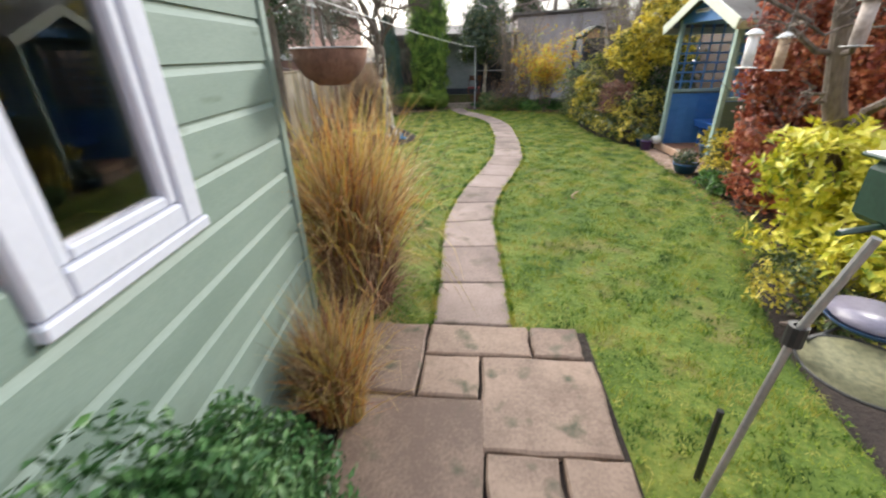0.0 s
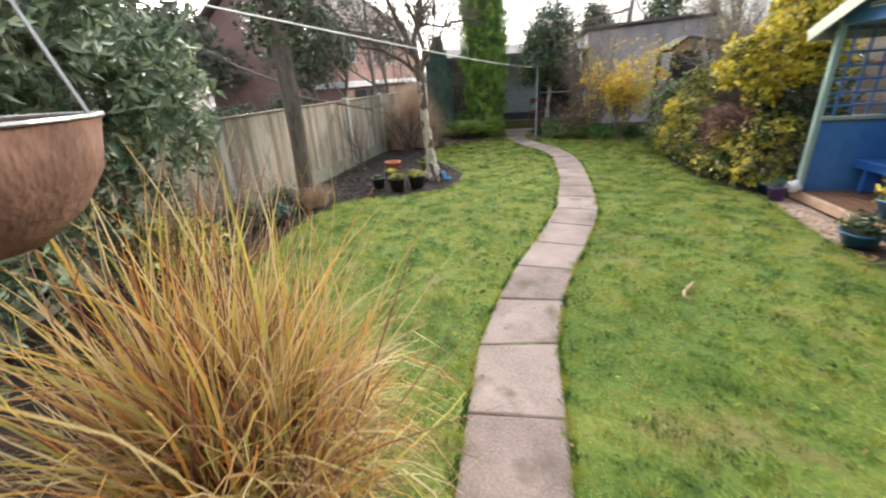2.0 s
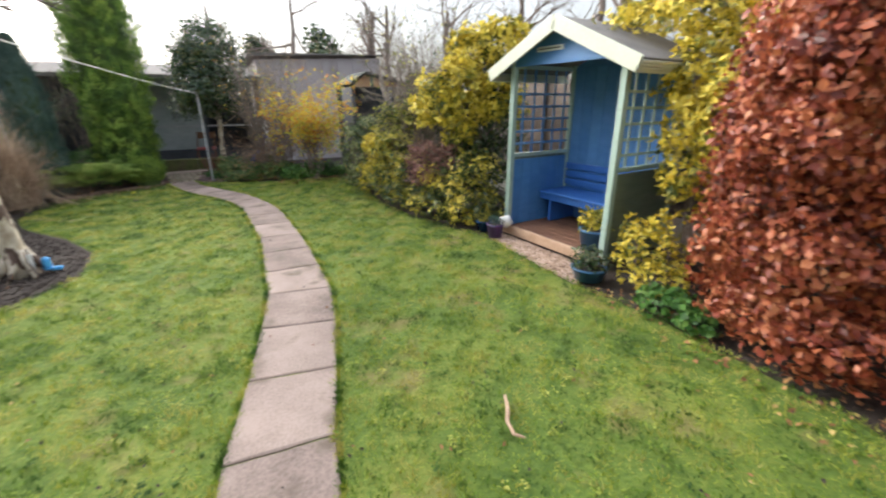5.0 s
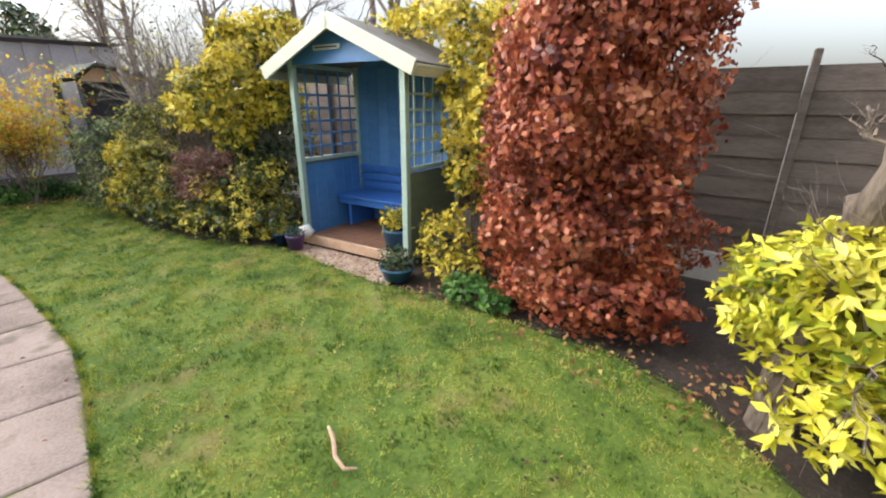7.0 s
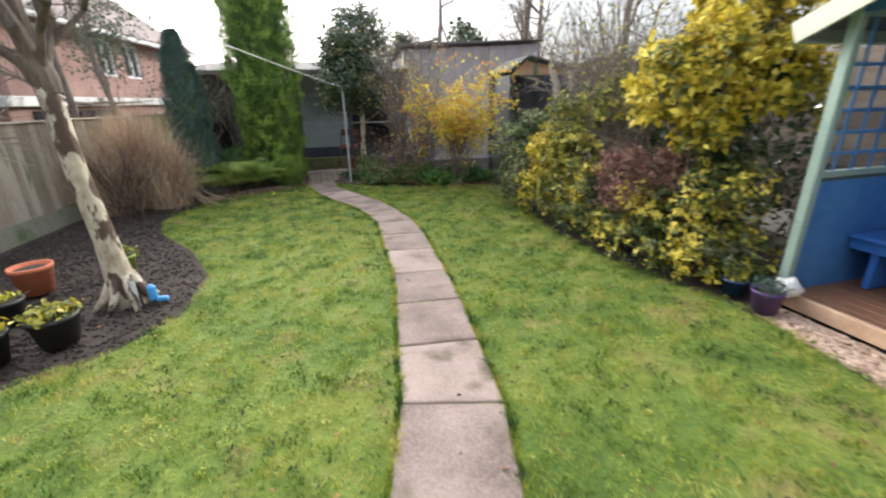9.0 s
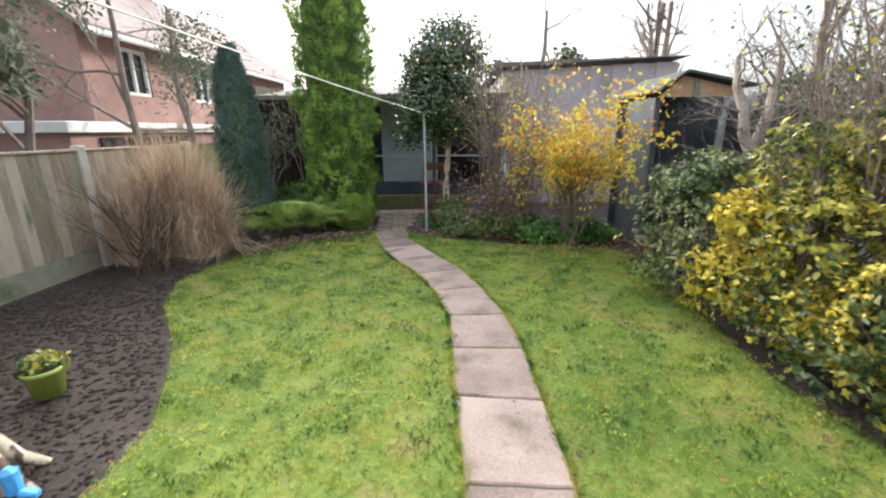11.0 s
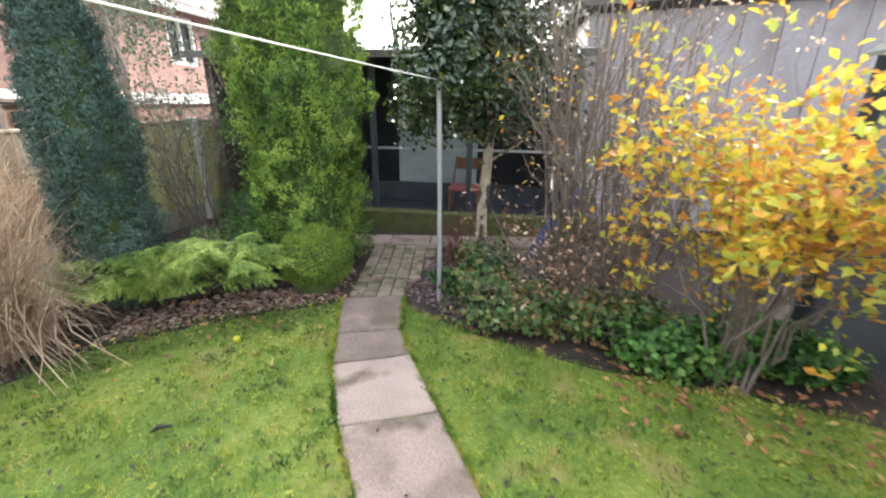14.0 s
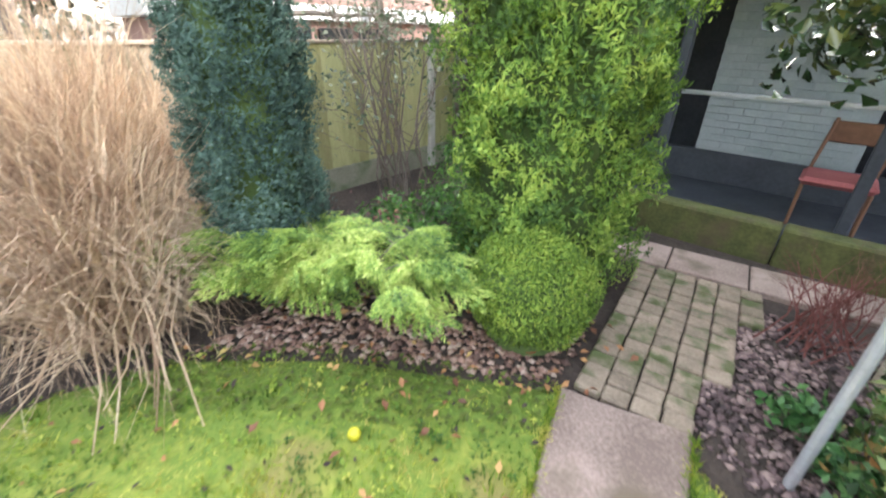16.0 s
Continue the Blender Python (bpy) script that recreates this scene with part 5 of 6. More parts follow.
shrub("ruddy_perennial", "low rusty red and brown dying perennial at the lawn's edge", "plant", (-1.75, 4.25, 0), [(-1.8, 4.3, 0.18, 0.3, 0.25, 0.2), (-1.4, 4.0, 0.12, 0.3, 0.25, 0.16)], L_ruddy, 1300, 0.05, 0.45, 98, 4, None, 0.6, 0.3)

# autumn grass by the hut
rng = np.random.default_rng(62)
t = thing("autumn_plume_grass", (-0.52, 3.72, 0), "tall ornamental grass turning gold and orange, brown and withered low down", "ornamental grass")
g = Geo()
tuft(g, (-0.52, 3.72, 0), 1150, 1.58, 0.6, 0.012, rng, base=0.17, droop=0.42, lo=0.6, segs=8)
tuft(g, (-0.52, 3.72, 0), 480, 1.4, 0.74, 0.012, rng, base=0.15, droop=0.6, lo=0.7, segs=8)
tuft(g, (-0.5, 3.8, 0), 420, 1.28, 0.72, 0.013, rng, base=0.14, droop=0.6, lo=0.6, segs=9, towards=(1.0, 2.2))
tuft(g, (-0.5, 3.8, 0), 260, 0.95, 0.68, 0.012, rng, base=0.14, droop=0.7, lo=0.6, segs=9, towards=(0.9, 2.3))
part("upper_blades", g, L_plume, t, "gold and orange arching blades", kind="stuff")
g = Geo()
tuft(g, (-0.52, 3.72, 0), 2200, 1.0, 0.34, 0.009, rng, base=0.2, droop=0.4, lo=0.4, segs=6)
tuft(g, (-0.5, 3.7, 0), 500, 0.45, 0.5, 0.008, rng, base=0.2, droop=0.8, lo=0.4, segs=6)
part("lower_blades", g, L_plume_low, t, "brown withered stems", kind="stuff")
t = thing("small_plume_grass", (-0.33, 2.75, 0), "smaller clump of yellowing ornamental grass against the hut wall", "ornamental grass")
g = Geo()
tuft(g, (-0.34, 2.75, 0), 800, 0.78, 0.36, 0.006, rng, base=0.1, droop=0.4, lo=0.4)
part("upper_blades", g, L_plume, t, "yellow arching blades", kind="stuff")
g = Geo()
tuft(g, (-0.4, 2.8, 0), 900, 0.62, 0.25, 0.006, rng, base=0.12, droop=0.35, lo=0.4)
part("lower_blades", g, L_plume_low, t, "brown withered stems", kind="stuff")
shrub("hebe_bush", "low rounded evergreen bush with small fresh leaves below the hut window", "shrub", (-0.4, 1.75, 0), [(-0.26, 1.9, 0.42, 0.22, 0.3, 0.38), (-0.28, 1.6, 0.55, 0.24, 0.35, 0.42)], L_box, 17000, 0.03, 0.5, 63, 0, None, 0.6, 0.6)

# apple tree on the right
t = thing("apple_tree", (2.75, 4.5, 0), "old gnarled fruit tree with twisted bare grey-brown limbs", "tree")
rng = np.random.default_rng(64)
g = Geo()
g.tube([(2.75, 4.5, -0.05), (2.74, 4.5, 0.4), (2.68, 4.46, 0.95), (2.55, 4.42, 1.2), (2.45, 4.38, 1.48), (2.36, 4.34, 1.75)], [0.105, 0.085, 0.07, 0.064, 0.055, 0.048], 12)
part("trunk", g, bark, t, "gnarled trunk")
for a, b, r in (((2.68, 4.46, 0.9), (3.1, 4.1, 1.7), 0.04), ((2.45, 4.38, 1.48), (1.75, 4.06, 1.86), 0.022), ((2.45, 4.38, 1.48), (2.0, 3.6, 1.92), 0.02), ((2.36, 4.34, 1.75), (1.7, 4.75, 2.3), 0.035), ((2.36, 4.34, 1.75), (2.6, 4.9, 2.8), 0.045),
                ((3.1, 4.1, 1.7), (3.0, 3.5, 2.3), 0.024), ((3.1, 4.1, 1.7), (1.85, 3.4, 1.95), 0.019), ((3.1, 4.1, 1.7), (3.9, 4.2, 2.5), 0.035), ((2.55, 4.42, 1.2), (2.1, 4.1, 1.35), 0.012)):
    g = Geo()
    grow(g, a, b, r, rng, 3, 7, 0.75, 6, 0.14, 0.3, None, 0.4)
    part("limb", g, bark, t)

# ---------- distance ----------


def far_tree(at, h, r, seed, label, leaf=None, n=2500, size=0.3, kind="tree", wood=None):
    rng = np.random.default_rng(seed)
    t = thing(kind, at, label, "tree")
    g, ends = Geo(), []
    grow(g, at, (at[0], at[1], h * 0.8), r * 0.06, rng, 3, 7, 0.7, 6, 0.03, 0.25, ends, 0.5)
    part("trunk", g, wood or twig, t)
    if leaf:
        bl = [(at[0] + rng.normal() * r * 0.4, at[1] + rng.normal() * r * 0.4, h * rng.uniform(0.4, 0.85), r * 0.5, r * 0.5, h * 0.2) for _ in range(6)]
        p, nr = blob_points(bl, n, rng, 0.4)
        g = Geo()
        g.leaves(p, nr + rng.normal(size=p.shape) * 0.7, size, 0.6, rng)
        part("crown", g, leaf, t)


# the far crowns' haze is only in the leaf colour L_haze
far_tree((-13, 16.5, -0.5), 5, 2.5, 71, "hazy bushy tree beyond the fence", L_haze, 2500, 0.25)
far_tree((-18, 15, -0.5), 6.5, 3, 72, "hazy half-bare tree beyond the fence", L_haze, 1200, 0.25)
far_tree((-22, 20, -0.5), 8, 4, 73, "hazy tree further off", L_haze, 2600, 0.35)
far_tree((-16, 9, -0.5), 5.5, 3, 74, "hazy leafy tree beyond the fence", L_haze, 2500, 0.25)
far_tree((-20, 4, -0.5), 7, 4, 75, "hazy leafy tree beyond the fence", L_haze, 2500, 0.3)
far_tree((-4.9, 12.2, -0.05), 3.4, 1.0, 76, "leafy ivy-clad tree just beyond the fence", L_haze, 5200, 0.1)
far_tree((4, 27, -0.05), 7.5, 3, 77, "bare winter tree behind the garage")
far_tree((7.5, 24, -0.05), 6.8, 3, 78, "bare winter tree behind the garage")
far_tree((0.5, 26, -0.05), 6.5, 2.5, 79, "bare winter tree behind the holly")
far_tree((11, 19, -0.05), 6.5, 3, 80, "bare winter tree beyond the dark fence")
far_tree((7.2, 11.5, -0.05), 5.0, 2.2, 81, "bare branching tree beyond the dark fence")
far_tree((7, 33, -0.05), 6.2, 1.6, 82, "dark rounded evergreen far off", L_holly, 2500, 0.3)
far_tree((3.2, 34, -0.05), 5.6, 1.5, 83, "dark rounded evergreen far off", L_holly, 2500, 0.3)
far_tree((-3.2, 25, -0.05), 6.2, 1.8, 84, "bare winter tree near the brick house")
far_tree((5.5, 20, -0.05), 5.5, 2.6, 87, "bare twiggy tree beyond the garage")
far_tree((6.0, 15.5, -0.05), 4.6, 2.2, 88, "bare twiggy tree beyond the shelter")
far_tree((5.6, 9.5, -0.05), 4.0, 1.8, 89, "bare twiggy tree beyond the dark fence")
far_tree((-4.6, 15.0, -0.05), 4.6, 1.3, 85, "bare tree beyond the fence")
far_tree((-4.4, 10.6, -0.05), 4.4, 1.3, 86, "bare tree beyond the fence")

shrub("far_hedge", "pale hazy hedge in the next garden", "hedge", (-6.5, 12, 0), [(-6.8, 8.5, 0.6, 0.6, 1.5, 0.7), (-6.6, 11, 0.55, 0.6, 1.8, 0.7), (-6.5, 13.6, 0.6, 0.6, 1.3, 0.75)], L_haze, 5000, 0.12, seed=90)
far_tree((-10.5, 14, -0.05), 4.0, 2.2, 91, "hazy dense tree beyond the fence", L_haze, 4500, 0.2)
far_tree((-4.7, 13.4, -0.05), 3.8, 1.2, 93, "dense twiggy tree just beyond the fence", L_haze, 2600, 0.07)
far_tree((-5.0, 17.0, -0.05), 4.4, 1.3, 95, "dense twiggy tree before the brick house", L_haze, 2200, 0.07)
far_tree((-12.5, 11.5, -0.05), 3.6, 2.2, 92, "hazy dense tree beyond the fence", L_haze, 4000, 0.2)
shrub("dark_ivy_screen", "dark ivy growing beside the shelter", "climber", (4.1, 13.3, 0), [(4.15, 13.3, 0.9, 0.35, 0.5, 0.9), (4.3, 12.6, 1.2, 0.4, 0.6, 0.9), (4.0, 13.2, 1.7, 0.25, 0.3, 0.3)], L_holly, 5000, 0.06, seed=93)

# brick house
hs_ = thing("brick_house", (-8.4, 19.5, 0), "red brick house with white windows and a tiled gable roof", "house")
HX, HY0, HY1, HW, HE, HR = -6.3, 16.3, 25.5, -11.2, 3.35, 5.1
wins = [(17.2, 18.0, 2.2, 3.12), (19.55, 20.35, 2.2, 3.12), (20.85, 21.75, 2.2, 3.12)]
ys_ = [HY0] + [v for w_ in wins for v in w_[:2]] + [HY1]
for i in range(0, len(ys_), 2):
    part("wall", Geo().box((HX - 0.25, ys_[i], -0.05), (HX, ys_[i + 1], HE)), brick_mat, hs_)
for y0, y1, z0, z1 in wins:
    part("wall", Geo().box((HX - 0.25, y0, -0.05), (HX, y1, z0)), brick_mat, hs_)
    part("wall", Geo().box((HX - 0.25, y0, z1), (HX, y1, HE)), brick_mat, hs_)
part("wall", Geo().box((HW, HY0, -0.05), (HX - 0.25, HY0 + 0.25, HE)), brick_mat, hs_)
part("wall", Geo().box((HW, HY1 - 0.25, -0.05), (HX - 0.25, HY1, HE)), brick_mat, hs_)
part("wall", Geo().box((HW, HY0 + 0.25, -0.05), (HW + 0.25, HY1 - 0.25, HE)), brick_mat, hs_)
xm = (HX + HW) / 2
for y in (HY0, HY1 - 0.25):
    g = Geo()
    g.add([(HW, y, HE), (HX, y, HE), (xm, y, HR), (HW, y + 0.25, HE), (HX, y + 0.25, HE), (xm, y + 0.25, HR)], [(0, 1, 2), (5, 4, 3), (0, 3, 4, 1), (1, 4, 5, 2), (2, 5, 3, 0)])
    part("gable", g, brick_mat, hs_)
g = Geo()
ov = 0.35
for s, xe in ((1, HX + ov), (-1, HW - ov)):
    ze = HE - 0.15
    vs = [(xe, HY0 - 0.3, ze), (xe, HY1 + 0.3, ze), (xm, HY1 + 0.3, HR + 0.12), (xm, HY0 - 0.3, HR + 0.12)]
    g.add(vs + [(x, y, z + 0.1) for x, y, z in vs], [(0, 1, 2, 3), (4, 7, 6, 5), (0, 4, 5, 1), (1, 5, 6, 2), (2, 6, 7, 3), (3, 7, 4, 0)])
rf = part("roof", g, roof_tile, hs_)
part("gutter", Geo().box((HX + ov, HY0 - 0.3, HE - 0.22), (HX + ov + 0.1, HY1 + 0.3, HE - 0.12), None, 0.02), white_mat, rf, "white gutter")
part("chimney", Geo().box((xm - 0.3, 21, HR - 0.3), (xm + 0.3, 21.8, HR + 0.9), None, 0.02), brick_mat, rf, "brick chimney")
for y0, y1, z0, z1 in wins:
    wn_ = part("window", Geo().box((HX - 0.12, y0, z0), (HX - 0.1, y1, z1)), pane_dark, hs_, "window with white frame")
    g = Geo()
    for a, b, c, d in ((y0, y0 + 0.07, z0, z1), (y1 - 0.07, y1, z0, z1), (y0 + 0.071, y1 - 0.071, z0, z0 + 0.07), (y0 + 0.071, y1 - 0.071, z1 - 0.07, z1), ((y0 + y1) / 2 - 0.03, (y0 + y1) / 2 + 0.03, z0 + 0.071, z1 - 0.071)):
        g.box((HX - 0.099, a, c), (HX - 0.03, b, d), None, 0.006)
    part("frame", g, white_mat, wn_)
ex = thing("flat_extension", (-5.6, 17.5, 0), "low flat-roofed brick extension with white fascia", "building")
part("wall", Geo().box((-6.28, 14.5, -0.05), (-5.2, 21.5, 1.45)), brick_mat, ex)
part("fascia", Geo().box((-6.28, 14.4, 1.455), (-5.1, 21.6, 1.62), None, 0.01), white_mat, ex, "white fascia board")
g = Geo()
for i in range(4):
    g.box((-5.197, 15.0 + i * 0.6, 0.9), (-5.16, 15.5 + i * 0.6, 1.38), None, 0.01)
part("window", g, pane_dark, ex, "row of dark panes")
sh = thing("grey_roofed_shed", (-14, 12.5, 0), "low building with a pale grey pitched roof seen over the fence", "building")
part("wall", Geo().box((-16, 11.5, -0.05), (-12.5, 14.0, 1.3)), render_grey, sh)
g = Geo()
g.add([(-16.2, 11.3, 1.3), (-12.3, 11.3, 1.3), (-12.3, 14.2, 1.3), (-16.2, 14.2, 1.3), (-15.2, 12.7, 2.0), (-13.2, 12.7, 2.0)], [(0, 1, 5, 4), (2, 3, 4, 5), (1, 2, 5), (3, 0, 4), (3, 2, 1, 0)])
part("roof", g, felt, sh)

# ---------- garage behind ----------
ga = thing("rendered_garage", (3.3, 17.6, 0), "grey rendered garage with a thin flat dark-edged roof", "garage")
for i in range(8):
    part("wall_panel", Geo().box((1.35 + i * 0.42, 17.2, -0.05), (1.35 + i * 0.42 + 0.412, 17.32, 2.55 + 0.018 * i), None, 0.004), render_grey, ga)
part("side_wall", Geo().box((1.35, 17.321, -0.05), (1.47, 21, 2.55)), render_grey, ga)
part("side_wall", Geo().box((4.6, 17.321, -0.05), (4.7, 21, 2.68)), render_grey, ga)
g = Geo()
g.add([(1.15, 17.05, 2.6), (4.85, 17.05, 2.76), (4.85, 21.1, 2.76), (1.15, 21.1, 2.6), (1.15, 17.05, 2.68), (4.85, 17.05, 2.768), (4.85, 21.1, 2.768), (1.15, 21.1, 2.68)], [(3, 2, 1, 0), (4, 5, 6, 7), (0, 1, 5, 4), (1, 2, 6, 5), (2, 3, 7, 6), (3, 0, 4, 7)])
part("roof", g, felt, ga, "thin dark roof sheet")

# ---------- dark open shelter ----------
sl = thing("log_shelter", (3.3, 14.0, 0), "dark open-fronted timber shelter with a small felted gable and ply fascia", "shelter")
for x in (2.86, 3.66):
    part("post", Geo().box((x - 0.035, 13.75, -0.05), (x + 0.035, 13.81, 1.8), None, 0.005), black_stain_sheen if x < 3 else galv, sl, "" if x < 3 else "pale grey post")
for lo_, hi_ in (((2.75, 14.7, -0.05), (4.2, 14.73, 1.85)), ((2.83, 13.812, -0.05), (2.85, 14.7, 1.8)), ((4.2, 13.812, -0.05), (4.22, 14.7, 1.85))):
    part("wall", Geo().box(lo_, hi_), black_stain_sheen, sl, "black stained boards")
for s in (-1, 1):
    g = Geo()
    xc = 3.1
    x1 = 2.78 if s < 0 else 3.9
    z1 = 1.85 if s < 0 else 1.9
    vs = [(xc, 13.6, 2.06), (x1, 13.6, z1), (x1, 14.85, z1), (xc, 14.85, 2.06)]
    g.add(vs + [(x, y, z + 0.03) for x, y, z in vs], [(0, 1, 2, 3), (4, 7, 6, 5), (0, 4, 5, 1), (1, 5, 6, 2), (2, 6, 7, 3), (3, 7, 4, 0)])
    # whole slope takes the dark felt that stands for its shaded underside
    part("roof", g, shaded_felt, sl, "felted roof slope, coloured dark for its shaded underside")
g = Geo()
g.add([(2.84, 13.7, 1.8), (3.1, 13.7, 2.03), (3.8, 13.7, 1.88), (3.8, 13.7, 1.8), (2.84, 13.72, 1.8), (3.1, 13.72, 2.03), (3.8, 13.72, 1.88), (3.8, 13.72, 1.8)], [(3, 2, 1, 0), (4, 5, 6, 7), (0, 1, 5, 4), (1, 2, 6, 5), (2, 3, 7, 6), (3, 0, 4, 7)])
part("fascia", g, surface("orange_ply", (0.35, 0.2, 0.11), (0.5, 0.32, 0.2), scale=3, fine=20), sl, "bare orange-brown ply gable board")
g = Geo()
g.add([(2.84, 14.69, 1.8), (3.1, 14.69, 2.05), (4.2, 14.69, 1.86), (4.2, 14.69, 1.8), (2.84, 14.698, 1.8), (3.1, 14.698, 2.05), (4.2, 14.698, 1.86), (4.2, 14.698, 1.8)], [(3, 2, 1, 0), (4, 5, 6, 7), (0, 1, 5, 4), (1, 2, 6, 5), (2, 3, 7, 6), (3, 0, 4, 7)])
part("back_gable", g, black_stain_sheen, sl)
part("fascia_post", Geo().box((3.22, 13.67, 1.79), (3.28, 13.695, 2.0), None, 0.004), dark_sage, sl)
part("shelf", Geo().box((2.87, 13.85, 0.62), (4.15, 14.6, 0.66), None, 0.005), dark_sage, sl)
rng = np.random.default_rng(140)
for i in range(22):
    w_, d_, h_ = rng.uniform(0.12, 0.3), rng.uniform(0.06, 0.1), rng.uniform(0.045, 0.075)
    lay = i // 8
    m_ = Matrix.Translation((2.86 + (i % 8) * 0.12 + 0.03 * lay, 13.58 + rng.uniform(-0.08, 0.16) + 0.05 * lay, -0.03 + lay * 0.075)) @ Matrix.Rotation(rng.normal() * 0.5, 4, "Z") @ Matrix.Rotation(rng.normal() * 0.12, 4, "X")
    solo("firewood_log" if i % 3 else "loose_brick", Geo().box((-w_ / 2, -d_ / 2, 0), (w_ / 2, d_ / 2, h_), m_, 0.008), (split_wood if i % 2 else fence_wood) if i % 3 else terracotta_old, "short split piece of pale firewood heaped at the shelter's foot" if i % 3 else "worn orange-brown brick in the heap at the shelter's foot", "firewood" if i % 3 else "brick", "heap at the shelter's foot")
pot = solo("violet_pot", Geo().lathe([(0.0, 0.0), (0.15, 0.0), (0.2, 0.25), (0.215, 0.26), (0.215, 0.28), (0.18, 0.28), (0.17, 0.22), (0.0, 0.2)], 24, (3.35, 13.98, 0.665)), violet_plastic, "bright violet plastic pot on the shelf with dead leaves", "plant pot", smooth=True)

g = Geo()
rng = np.random.default_rng(141)
p = np.stack([3.35 + rng.normal(size=40) * 0.08, 13.98 + rng.normal(size=40) * 0.08, 0.93 + rng.uniform(0, 0.1, 40)], 1)
g.leaves(p, rng.normal(size=p.shape), 0.09, 0.6, rng)
solo("dead_leaf_heap", g, L_straw, "dry pale brown dead leaves heaped in the violet pot", "dead leaves", kind="stuff")

# ---------- dark lean-to at the end ----------
le = thing("covered_lean_to", (0, 17.3, 0), "dark covered lean-to with black posts and a pale brick panel", "building")
LY = 16.75
part("floor", Geo().box((-3.5, LY, -0.04), (1.3, 19.4, 0.03)), black_stain_sheen, le)
part("back_wall", Geo().box((-3.5, 19.4, -0.05), (1.3, 19.6, 2.3)), black_stain_sheen, le)
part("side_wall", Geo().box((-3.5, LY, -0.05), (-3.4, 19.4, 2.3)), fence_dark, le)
for x in (-1.95, -1.25, 0.0, 1.1):
    part("post", Geo().box((x - 0.035, LY, 0.03), (x + 0.035, LY + 0.07, 2.1), None, 0.006), black_stain_sheen, le)
for z in (0.95,):
    part("rail", Geo().box((-1.9, LY + 0.072, z), (1.1, LY + 0.10, z + 0.03), None, 0.004), galv, le, "pale grey rail")
g = Geo()
g.add([(-3.6, 16.5, 2.02), (1.4, 16.5, 2.02), (1.4, 19.6, 2.42), (-3.6, 19.6, 2.42), (-3.6, 16.5, 2.1), (1.4, 16.5, 2.1), (1.4, 19.6, 2.5), (-3.6, 19.6, 2.5)], [(3, 2, 1, 0), (4, 5, 6, 7), (0, 1, 5, 4), (1, 2, 6, 5), (2, 3, 7, 6), (3, 0, 4, 7)])
part("roof", g, felt, le, "low dark roof")
pan = part("brick_panel", Geo().box((-1.24, 18.0, 0.03), (0.0, 18.1, 2.1)), white_brick, le, "pale painted brick panel")
me = Geo().box((0, 0, 0), (0.205, 0.02, 0.062), None, 0.003).mesh("brick")
me.materials.append(white_brick)
for r in range(26):
    for c in range(6):
        x = -1.24 + c * 0.215 - (0.107 if r % 2 else 0)
        if x < -1.25 or x + 0.205 > 0.02:
            continue
        part("brick", me, white_brick, pan, m=Matrix.Translation((x, 17.98, 0.35 + r * 0.066)))
part("dark_skirt", Geo().box((-1.9, 17.9, 0.03), (1.1, 17.93, 0.33), None, 0.004), black_stain_sheen, le)
wl_ = thing("sleeper_wall", (0, 16.42, 0), "low mossy sleeper wall at the end of the path", "wall")
for i, (x0, x1) in enumerate(((-1.75, -0.3), (-0.29, 1.4))):
    part("sleeper", Geo().box((x0, 16.36, -0.05), (x1, 16.52, 0.24), None, 0.015), moss_wood, wl_)
ch = thing("red_cushion_chair", (-0.08, 17.3, 0.03), "old folding chair with a faded red cushion under the lean-to", "chair")
part("seat", Geo().box((-0.33, 17.1, 0.36), (0.12, 17.5, 0.42), None, 0.03), surface("red_cushion", (0.3, 0.08, 0.08), (0.45, 0.15, 0.15)), ch, "faded red cushion")
for x in (-0.3, 0.09):
    for y in (17.13, 17.47):
        part("leg", Geo().tube([(x, y, 0.03), (x, y, 0.36)], 0.015, 6), deck_wood, ch, "brown wooden leg")
    part("back_post", Geo().tube([(x, 17.47, 0.36), (x + 0.05, 17.55, 0.8)], 0.015, 6), deck_wood, ch, "brown wooden back post")
part("backrest", Geo().box((-0.27, 17.54, 0.62), (0.16, 17.57, 0.78), None, 0.008), deck_wood, ch, "brown slatted back")

# ---------- post and line ----------
pr = thing("grey_clothes_post", (0.0, 14.52, 0), "slim grey steel clothes post leaning a little", "clothes post")
part("pole", Geo().tube([(0.0, 14.52, -0.05), (0.0, 14.5, 0.9), (0.0, 14.42, 1.69)], 0.018, 10), galv, pr)
g = Geo()
lp = [(-0.53 + 0.53 * u, 3.12 + 11.3 * u, 1.80 - 0.12 * u - 0.20 * u * (1 - u)) for u in [k / 12 for k in range(13)]]
g.tube(lp, 0.0028, 6)
solo("washing_line", g, cord, "thin white washing line stretched down the garden", "washing line", smooth=True)

# ---------- hanging basket, feeders ----------
bk = thing("hanging_basket", (-0.40, 3.37, 1.38), "wire hanging basket with a brown coir liner, bare of plants", "hanging basket")
bc = (-0.40, 3.37, 1.415)
part("liner", Geo().lathe([(0.0, 0.0), (0.07, 0.005), (0.12, 0.04), (0.155, 0.09), (0.17, 0.155), (0.16, 0.155), (0.145, 0.1), (0.0, 0.07)], 28, bc), coir, bk, smooth=True)
g = Geo()
ring = [(bc[0] + 0.173 * math.cos(a), bc[1] + 0.173 * math.sin(a), bc[2] + 0.158) for a in np.linspace(0, 2 * math.pi, 25)]
g.tube(ring, 0.003, 5)
part("rim_wire", g, steel, bk)
